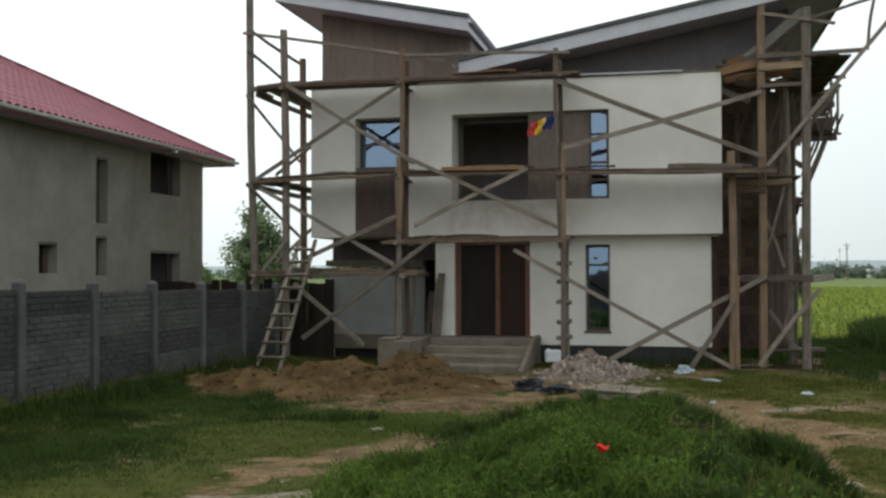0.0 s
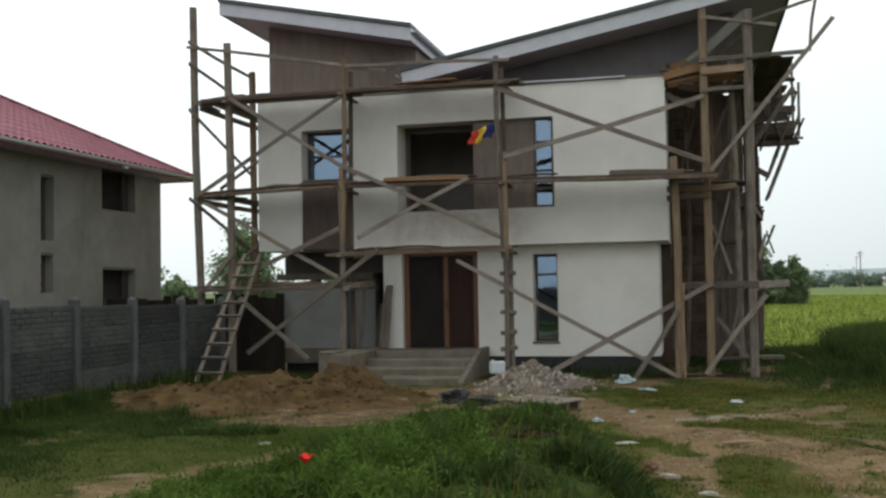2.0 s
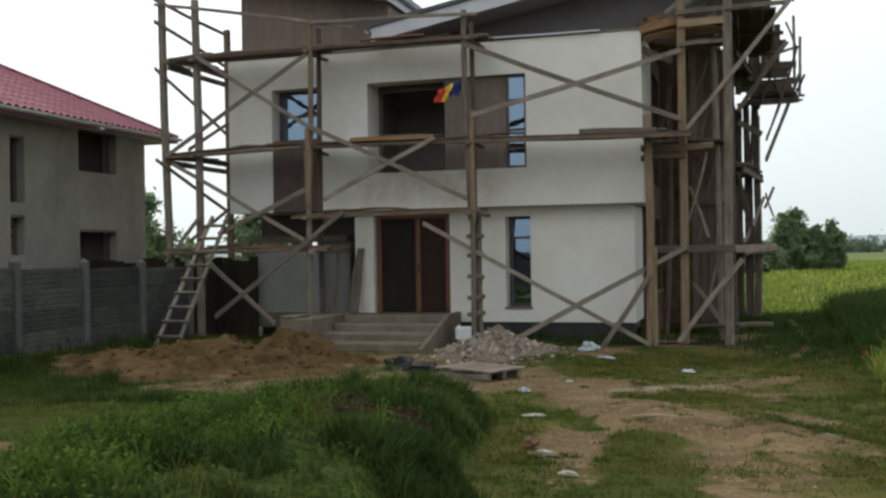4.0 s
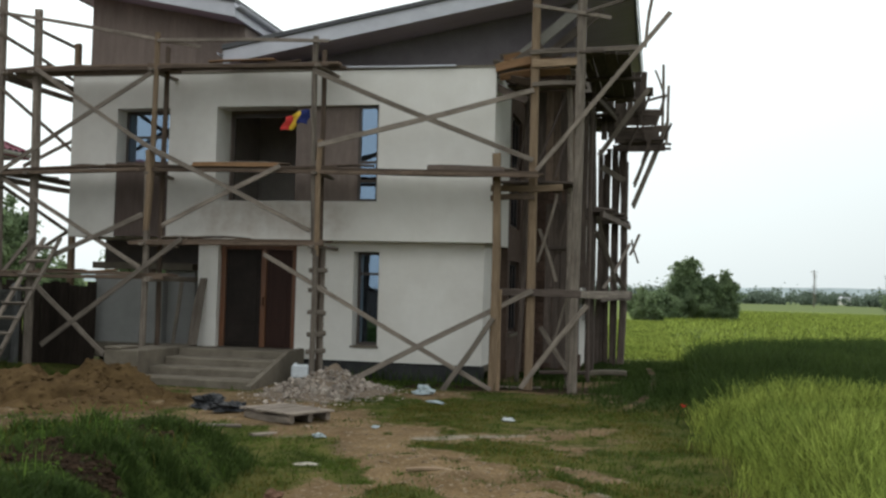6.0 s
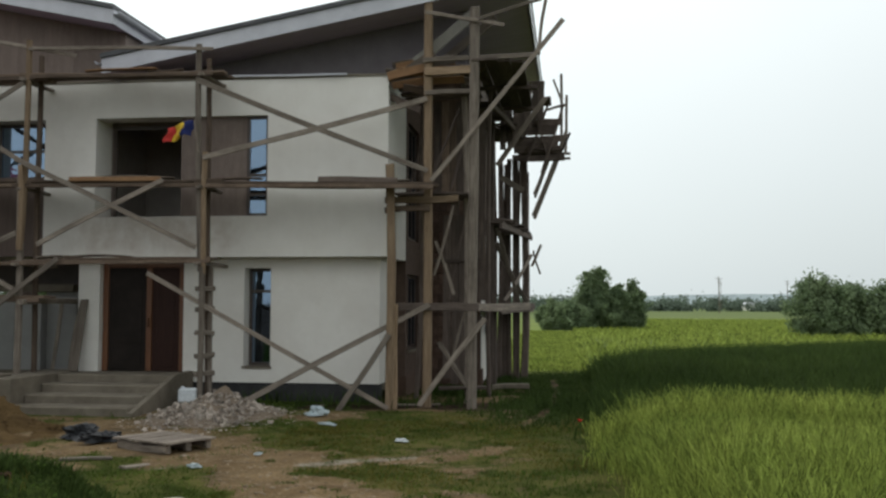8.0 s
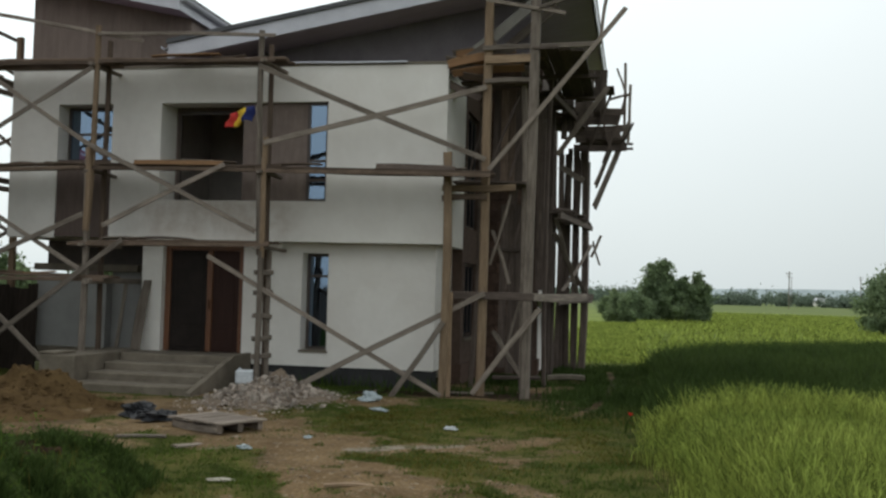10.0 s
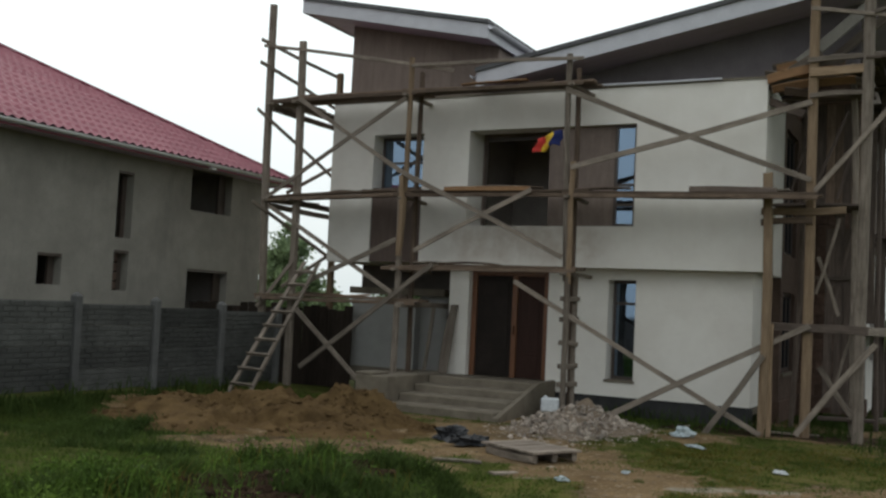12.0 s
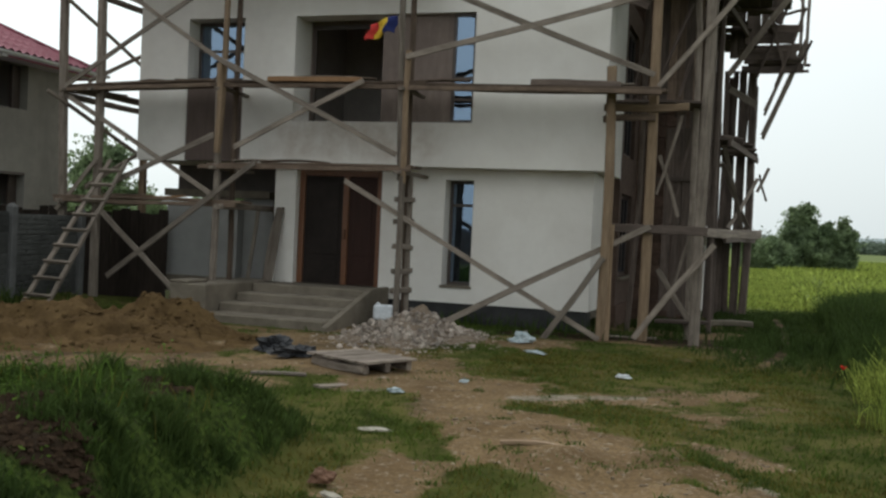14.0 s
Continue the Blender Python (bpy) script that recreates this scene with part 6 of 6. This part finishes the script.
def rubble():
    e = thing("rubble_mound", (6.5, -1.7, 0), "heap of pale broken plaster and stone rubble by the plinth", "rubble heap")
    xs, ys = np.arange(4.9, 8.6, 0.07), np.arange(-3.9, 0.2, 0.07)
    X, Y = np.meshgrid(xs, ys)
    H = rubble_height(X, Y) * (1 + 0.9 * (vnoise(X, Y, 3.0) - 0.5) + 0.5 * (vnoise(X, Y, 7.0) - 0.5)) - 0.04
    Z = ground_z(X, Y) + H
    nx, ny = len(xs), len(ys)
    idx = np.arange(nx * ny).reshape(ny, nx)
    faces = np.stack([idx[:-1, :-1], idx[:-1, 1:], idx[1:, 1:], idx[1:, :-1]], -1).reshape(-1, 4)
    keep = (H > -0.03).reshape(-1)
    me = sheet_mesh("base", np.stack([X, Y, Z], -1).reshape(-1, 3).tolist(), [f for f in faces.tolist() if any(keep[i] for i in f)], RUBBLEBASE)
    under(new("base", me), e)
    meshes = [mesh_of("stone", stone_mesh(k), STONE) for k in range(8)]
    r = random.Random(41)
    n = 0
    while n < 295:
        x, y = r.gauss(6.6, 0.62), r.gauss(-1.95, 0.95)
        h = float(rubble_height(x, y))
        if y > 0.2 or x < 5.55 and y > -2.0 or r.random() > 0.25 + 2.5 * h:
            continue
        s = 0.04 + 0.13 * r.random() ** 2.2 + (0.06 if r.random() < 0.06 else 0)
        o = new("stone", meshes[r.randrange(8)])
        o.matrix_basis = pose(x, y, float(ground_z(x, y)) + h - 0.02, r.uniform(0, 360), r.uniform(0, 360), r.uniform(0, 360)) @ Matrix.Diagonal((s, s, s, 1))
        under(o, e)
        n += 1
    # fine fragments, past counting
    base = [stone_mesh(80 + k) for k in range(4)]
    shapes = [([tuple(v.co) for v in b.verts], [[v.index for v in f.verts] for f in b.faces]) for b in base]
    for b in base:
        b.free()
    verts, faces = [], []
    for k in range(2100):
        x, y, s = r.gauss(6.7, 0.72), r.gauss(-2.3, 1.1), 0.015 + 0.06 * r.random() ** 2.5
        if k > 1300:
            x, y, s = r.gauss(7.7, 0.9), r.gauss(-4.6, 1.3), 0.010 + 0.025 * r.random() ** 2
        if y > 0.2 or x < 5.55 and y > -2.0:
            continue
        vs, fs = shapes[r.randrange(4)]
        a, z, k = r.uniform(0, 6.28), float(ground_z(x, y)) + float(rubble_height(x, y)) - 0.01, len(verts)
        ca, sa = math.cos(a), math.sin(a)
        verts += [(x + s * (vx * ca - vy * sa), y + s * (vx * sa + vy * ca), z + s * vz) for vx, vy, vz in vs]
        faces += [[i + k for i in g] for g in fs]
    tagged(under(new("grit", sheet_mesh("grit", verts, faces, STONE)), e), kind="stuff")
rubble()


def pebbles():
    """Gravel and clods strewn over the bare soil."""
    r = random.Random(5)
    verts, faces = [], []
    base = [stone_mesh(60 + k) for k in range(4)]
    shapes = [([tuple(v.co) for v in b.verts], [[v.index for v in f.verts] for f in b.faces]) for b in base]
    for b in base:
        b.free()
    n = 0
    while n < 4200:
        x, y = r.uniform(2.4, 12.5), r.uniform(-15, -1)
        if float(soil(np.array([x]), np.array([y]))[0]) < 0.5 or float(mound(x, y)) > 0.06 or r.random() > 0.3 + 0.7 * float(vnoise(x, y, 0.8)):
            continue
        s = 0.012 + 0.05 * r.random() ** 4
        vs, fs = shapes[r.randrange(4)]
        a, z, k = r.uniform(0, 6.28), float(ground_z(x, y)), len(verts)
        ca, sa = math.cos(a), math.sin(a)
        verts += [(x + s * (vx * ca - vy * sa), y + s * (vx * sa + vy * ca), z + s * (vz - 0.12)) for vx, vy, vz in vs]
        faces += [[i + k for i in f] for f in fs]
        n += 1
    for k in range(2600):
        if k < 1500:
            x, y = r.uniform(3.6, 6.3), r.uniform(-16.4, -14.1)
            if float(vnoise(x, y, 1.3)) < 0.4:
                continue
        else:
            x, y = r.uniform(4.4, 6.9), r.uniform(-13.4, -9.2)
            if float(vnoise(x, y, 0.9)) < 0.45 or float(mound(x, y)) > 0.05:
                continue
        s = 0.012 + 0.055 * r.random() ** 4
        vs, fs = shapes[r.randrange(4)]
        a, z, k = r.uniform(0, 6.28), float(ground_z(x, y)), len(verts)
        ca, sa = math.cos(a), math.sin(a)
        verts += [(x + s * (vx * ca - vy * sa), y + s * (vx * sa + vy * ca), z + s * (vz - 0.12)) for vx, vy, vz in vs]
        faces += [[i + k for i in f] for f in fs]
    me = sheet_mesh("gravel", verts, faces, CLOD)
    tagged(new("gravel", me), "loose gravel and clods strewn over bare soil", "gravel", kind="stuff")
pebbles()


def pallet():
    e = thing("pallet", (7.4, -5.9, 0.0), "old weathered wooden pallet lying flat on the soil", "pallet")
    z = float(ground_z(7.4, -5.9))
    m = pose(7.36, -5.92, z, 0, 0, -28)
    obs = []
    for k in range(3):
        obs.append(beam("bearer", (-0.6, -0.42 + 0.42 * k, 0.05), (0.6, -0.42 + 0.42 * k, 0.05), 0.10, 0.09, WOOD, e, side=(0, 0, 1)))
    for k in range(7):
        obs.append(beam("slat", (-0.58 + 0.193 * k, -0.5, 0.115), (-0.58 + 0.193 * k, 0.5, 0.115), 0.182, 0.025, WOOD, e, side=(0, 0, 1), wobble=0.004))
    for o in obs:
        o.matrix_basis = m @ Matrix.Diagonal((0.8, 0.8, 1.15, 1)) @ o.matrix_basis
pallet()


def crumple(seed, sx, sy, sz, rough=0.35, cuts=3):
    bm = bmesh.new()
    bmesh.ops.create_icosphere(bm, subdivisions=cuts, radius=0.5)
    for v in bm.verts:
        k = 1 + rough * noise.noise(v.co * 3.1 + Vector((seed, 0, 0))) + 0.5 * rough * noise.noise(v.co * 9 + Vector((0, seed, 0))) + 0.25 * rough * noise.noise(v.co * 19 + Vector((seed, seed, 0)))
        v.co = Vector((v.co.x * sx * k, v.co.y * sy * k, max(v.co.z * k, -0.2) * sz))
    return bm


def litter():
    def put(name, bm, material, x, y, label, category, rz=0, dz=0.0, rx=0.0):
        o = single(name, bm, material, label, category, smooth=False)
        o.matrix_basis = pose(x, y, float(ground_z(x, y)) + dz, rx, 0, rz)
        return o
    put("plastic_sheet", crumple(3, 0.56, 0.36, 0.24, 0.8, 4), BLACKBAG, 5.8, -5.15, "crumpled black plastic sheet on the soil", "plastic sheet", dz=0.06)
    put("plastic_sheet", crumple(7, 0.50, 0.30, 0.15, 0.8, 4), BLACKBAG, 6.35, -5.5, "crumpled black plastic sheet on the soil", "plastic sheet", 40, 0.05)
    bm = boxes((-0.16, 0.16, -0.12, 0.12, 0, 0.25), bevel=0.022)
    box(bm, -0.12, -0.06, -0.03, 0.03, 0.248, 0.285, bevel=0.01)
    put("canister", bm, PLASTICWHITE, 5.72, -1.0, "white plastic canister standing on the rubble", "canister", 15, 0.12)
    put("plastic_sack", crumple(23, 0.30, 0.18, 0.2, 0.7), PLASTICBLUE, 8.38, -1.95, "pale bluish crumpled empty sack in the weeds", "sack", 20, 0.06)
    put("plastic_bag", crumple(11, 0.38, 0.10, 0.06, 0.6), PLASTICBLUE, 8.84, -3.1, "pale blue crumpled plastic film on the grass", "plastic bag", -35, 0.03)
    put("plastic_bag", crumple(12, 0.2, 0.08, 0.06, 0.6), PLASTICWHITE, 10.28, -4.7, "small white crumpled plastic bag", "plastic bag", -10, 0.03)
    put("plastic_bag", crumple(13, 0.14, 0.08, 0.07, 0.6), PLASTICBLUE, 8.35, -7.4, "small pale blue crumpled plastic bag", "plastic bag", 20, 0.03)
    put("plastic_bag", crumple(14, 0.12, 0.07, 0.05, 0.6), PLASTICBLUE, 8.75, -6.3, "small pale blue crumpled plastic bag", "plastic bag", 60, 0.03)
    put("paper_scrap", crumple(15, 0.26, 0.09, 0.04, 0.5), PAPER, 8.85, -9.25, "flat pale scrap of board on the grass", "scrap", 15, 0.03)
    put("paper_scrap", crumple(16, 0.15, 0.08, 0.05, 0.5), PAPER, 9.75, -12.2, "small pale scrap lying on bare soil", "scrap", 5, 0.03)
    put("paper_scrap", crumple(17, 0.22, 0.06, 0.05, 0.5), PAPER, 9.4, -11.3, "small pale scrap lying on bare soil", "scrap", -30, 0.03)
    put("paper_scrap", crumple(18, 0.14, 0.06, 0.04, 0.5), PAPER, 4.65, -10.1, "small pale scrap lying on bare soil", "scrap", 5, 0.03)
    put("rusty_tin", crumple(19, 0.16, 0.12, 0.12, 0.5), RUST, 9.2, -11.0, "crushed rusty tin at the mound's foot", "tin", 20, 0.05)
    for x, y, a, ln, w, m in ((7.48, -7.4, 66, 1.02, 0.13, WOOD), (9.95, -9.35, 8, 0.5, 0.06, WOODWARM), (6.5, -7.0, 20, 0.6, 0.10, WOOD), (9.3, 0.0, 10, 0.9, 0.1, WOOD)):
        o = single("loose_board", beam_bm(ln, w, 0.03), m, "loose weathered board lying on the ground", "board", "loose boards")
        o.matrix_basis = pose(x, y, float(ground_z(x, y)) + 0.03, 90, 0, a) @ pose(0, 0, 0, 90, 0, 0)
litter()


def poppy(x, y, h, lean):
    e = thing("poppy", (x, y, float(ground_z(x, y))), "single red poppy in bloom on a thin stem", "flower")
    z = float(ground_z(x, y))
    top = Vector((x + lean, y, z + h))
    beam("stem", (x, y, z - 0.02), top, 0.008, 0.008, STEM, e, wobble=0.01)
    for k in range(4):
        a = k * math.pi / 2 + 0.4
        bm = bmesh.new()
        c = bm.verts.new(top)
        ring = []
        for j in range(6):
            b = a + (j / 5 - 0.5) * 1.9
            r = 0.042 * (1 + 0.12 * math.sin(5 * j))
            ring.append(bm.verts.new(top + Vector((math.cos(b) * r * 0.8, math.sin(b) * r * 0.85, 0.036 + 0.010 * math.cos(3 * b)))))
        for p, q in zip(ring, ring[1:]):
            bm.faces.new((c, p, q))
        part("petal", bm, POPPYRED, e).modifiers.new("thickness", "SOLIDIFY").thickness = 0.002
poppy(7.82, -16.70, 0.34, 0.02)
poppy(12.72, -4.8, 0.32, 0.02)


# ---- trees, poles and the distance ----
def leaf_cloud(centres, radii, per, size, seed):
    r = np.random.RandomState(seed)
    n = len(centres) * per
    c = np.repeat(np.array(centres), per, 0)
    rad = np.repeat(np.array(radii), per)[:, None]
    d = r.normal(size=(n, 3))
    d /= np.linalg.norm(d, axis=1, keepdims=True)
    p = c + r.normal(size=(n, 3)) * rad * np.array([0.72, 0.72, 0.72])
    a, b = r.normal(size=(n, 3)), r.normal(size=(n, 3))
    a /= np.linalg.norm(a, axis=1, keepdims=True)
    b -= a * (a * b).sum(1, keepdims=True)
    b /= np.linalg.norm(b, axis=1, keepdims=True)
    s = size * (0.6 + 0.8 * r.rand(n, 1))
    verts = np.stack([p - a * s, p + b * s * 0.45, p + a * s, p - b * s * 0.45], 1).reshape(-1, 3)
    faces = np.arange(n * 4).reshape(-1, 4)
    return verts, faces


def tree(name, x, y, h, spread, seed, label, category="tree", limbs=20, per=45, size=0.13, material=None, squat=0.25, group="", twigs=0):
    """A tapered trunk, limbs that fork from it, and leaf clumps strung along the outer limbs."""
    r = random.Random(seed)
    z0 = float(ground_z(x, y)) - 0.1
    e = thing(name, (x, y, z0), label, category, group)
    bm = bmesh.new()
    def limb(p, q, r0, r1):
        ax = (q - p)
        m = Matrix.Translation((p + q) / 2) @ ax.to_track_quat("Z", "Y").to_matrix().to_4x4()
        bmesh.ops.create_cone(bm, segments=6, radius1=r0, radius2=r1, depth=ax.length, cap_ends=False, matrix=m)
    base = Vector((x, y, z0))
    top = Vector((x + r.uniform(-0.1, 0.1) * spread, y, z0 + h * 0.8))
    limb(base, top, 0.032 * h, 0.008 * h)
    cs, rs = [], []
    def dress(p, q, rad, start):
        n = max(3, int((q - p).length / (rad * 0.55)))
        for k in range(n):
            f = start + (1 - start) * k / (n - 1)
            c = p.lerp(q, f) + Vector((r.gauss(0, rad), r.gauss(0, rad), r.gauss(0, rad * 0.8))) * 0.55
            if c.z > z0 + 0.1 * h * squat:
                cs.append(tuple(c))
                rs.append(rad * r.uniform(0.55, 1.1))
    for k in range(limbs):
        a = k * 2.399 + r.uniform(-0.4, 0.4)
        f = squat * 0.6 + (0.9 - squat * 0.6) * (k + r.random()) / limbs
        p = base.lerp(top, f)
        out = spread * r.uniform(0.55, 1.1) * (1.05 - 0.75 * f ** 1.5)
        q = p + Vector((math.cos(a) * out, math.sin(a) * out * 0.8, h * r.uniform(0.04, 0.26)))
        limb(p, q, 0.010 * h, 0.003 * h)
        rad = spread * r.uniform(0.13, 0.2)
        dress(p, q, rad, 0.3)
        for _ in range(2):
            s = p.lerp(q, r.uniform(0.4, 0.8))
            t = s + Vector((r.gauss(0, 0.3), r.gauss(0, 0.3), r.uniform(0.0, 0.4))) * spread * 0.5
            limb(s, t, 0.005 * h, 0.002 * h)
            dress(s, t, rad * 0.8, 0.2)
    for _ in range(twigs):
        a, f = r.uniform(0, 6.283), r.uniform(0.35, 1.0)
        p = base.lerp(top, f)
        out = spread * r.uniform(0.35, 0.75) * (1.15 - 0.7 * f)
        q = p + Vector((math.cos(a) * out, math.sin(a) * out * 0.8, h * r.uniform(0.10, 0.30)))
        limb(p, q, 0.006 * h, 0.002 * h)
        n = 7
        for k in range(n):
            c = p.lerp(q, 0.35 + 0.65 * k / (n - 1))
            cs.append(tuple(c + Vector((r.gauss(0, 0.05), r.gauss(0, 0.05), r.gauss(0, 0.05))) * spread))
            rs.append(spread * 0.085 * (1.2 - 0.8 * k / (n - 1)))
    dress(base.lerp(top, 0.75), top + Vector((0, 0, 0.2 * h)), spread * 0.13, 0.0)
    part("trunk", bm, BARK, e)
    v, f = leaf_cloud(cs, rs, per, size, seed)
    me = sheet_mesh("crown", v.tolist(), f.tolist(), material or HAZYLEAF)
    under(new("crown", me), e)
    return e


tree("tree", -12.0, 25.0, 5.7, 2.4, 3, "broad-leaved green tree behind the fence", size=0.11, per=30, twigs=12)
tree("tree", -8.4, 31.0, 5.2, 2.2, 4, "low leafy tree beside the neighbouring house", size=0.14)
tree("tree", -19.6, 25.0, 5.9, 2.4, 12, "dense leafy tree behind the neighbouring house", size=0.14, squat=0.15)
tree("shrub", -13.2, 20.0, 2.6, 1.6, 5, "low green shrub behind the fence", "shrub", size=0.12, squat=0.05)
tree("tree", 14.3, 60.0, 4.6, 2.2, 6, "dense dark green bushy tree in the field", size=0.11, squat=0.04, limbs=24, per=60, twigs=34)
tree("tree", 17.5, 61.0, 3.9, 1.4, 7, "lighter green bushy tree in the field", size=0.11, squat=0.1, per=26, twigs=16)
tree("tree", 16.2, 60.5, 3.4, 1.7, 13, "dense dark green bushy tree in the field", size=0.11, squat=0.03, limbs=22, per=55, twigs=14)
tree("shrub", 11.2, 59.0, 2.5, 1.5, 8, "dense green bush in the field", "shrub", size=0.11, squat=0.03, per=42, twigs=20)
tree("shrub", 12.6, 58.0, 2.3, 1.7, 14, "dense green bush in the field", "shrub", size=0.13, squat=0.03, per=55)
tree("tree", 27.9, 45.0, 3.7, 2.2, 9, "round dark green bush in the field", size=0.12, squat=0.04, limbs=24, per=60)
tree("tree", 30.1, 46.5, 3.3, 2.0, 15, "round dark green bush in the field", size=0.12, squat=0.04, limbs=20, per=50)
tree("tree", 32.6, 47.0, 3.6, 2.4, 10, "round dark green bush in the field", size=0.12, squat=0.04, limbs=24, per=60)


def tree_line():
    r = random.Random(77)
    for name, dist, x0, x1, count, h0, h1 in (("far_trees", 330, -160, 280, 130, 1.6, 4.2), ("far_trees", 560, -260, 520, 200, 2.5, 6.5)):
        cs, rs = [], []
        for _ in range(count):
            x, h = r.uniform(x0, x1), r.uniform(h0, h1) * (1.7 if r.random() < 0.12 else 1)
            for _ in range(7):
                cs.append((x + r.uniform(-0.9, 0.9) * h, dist + r.uniform(-10, 10), h * r.uniform(0.1, 0.75)))
                rs.append(h * r.uniform(0.22, 0.4))
        v, f = leaf_cloud(cs, rs, 45, 0.55 if dist < 400 else 0.9, 78)
        me = sheet_mesh(name, v.tolist(), f.tolist(), HAZYFARLEAF)
        tagged(new(name, me), "line of distant trees across the fields, haze put into the leaf colour", "trees", kind="stuff")
tree_line()


def hills():
    verts, faces = [], []
    n = 160
    for i in range(n + 1):
        x = -2600 + 5200 * i / n
        h = 14 + 26 * float(vnoise(x, 0, 0.0016)) + 10 * float(vnoise(x, 3, 0.006))
        verts += [(x, 2500, -5), (x, 2560, h), (x, 2900, h * 0.9)]
    for i in range(n):
        a = 3 * i
        faces += [(a, a + 3, a + 4, a + 1), (a + 1, a + 4, a + 5, a + 2)]
    me = sheet_mesh("backdrop", verts, faces, HAZYHILL)
    tagged(new("backdrop", me), "low hills on the horizon, haze put into their colour", "hills", kind="structure")
hills()


def utility_pole(x, y, h, label):
    e = thing("utility_pole", (x, y, 0), label, "utility pole", "utility poles")
    beam("post", (x, y, -0.3), (x, y, h), 0.22, 0.22, CONCRETE, e, wobble=0)
    beam("cross_arm", (x - 0.75, y, h - 0.5), (x + 0.75, y, h - 0.5), 0.12, 0.12, CONCRETE, e, wobble=0)
    beam("cross_arm", (x - 0.5, y, h - 1.2), (x + 0.5, y, h - 1.2), 0.12, 0.12, CONCRETE, e, wobble=0)
    for k in (-0.65, 0.0, 0.65):
        beam("insulator", (x + k, y, h - 0.45), (x + k, y, h - 0.15), 0.09, 0.09, FASCIA, e, wobble=0)
utility_pole(48.2, 230.0, 8.9, "slender concrete utility pole with cross arms")
utility_pole(88.7, 506.0, 14.0, "distant concrete utility pole with cross arms")
utility_pole(85.0, 330.0, 10.5, "distant concrete utility pole with cross arms")


def far_house(x, y, w, h):
    e = thing("farmhouse", (x, y, 0), "tiny pale farmhouse with a grey roof among the far trees", "house")
    part("wall", boxes((x - w / 2, x + w / 2, y, y + 6, -0.2, h)), WHITE, e)
    roof = prism([(x - w / 2 - 0.4, h + 0.01), (x + w / 2 + 0.4, h + 0.01), (x + w / 2 - 1.2, h + 1.4), (x - w / 2 + 1.2, h + 1.4)], y - 0.3, y + 6.3)
    part("roof", roof, FASCIA, e)
    for k in (-0.25, 0.25):
        part("window", boxes((x + k * w - 0.5, x + k * w + 0.5, y - 0.06, y - 0.003, 0.9, 1.9)), BITUMEN, e)
far_house(89.0, 420.0, 6.5, 2.0)
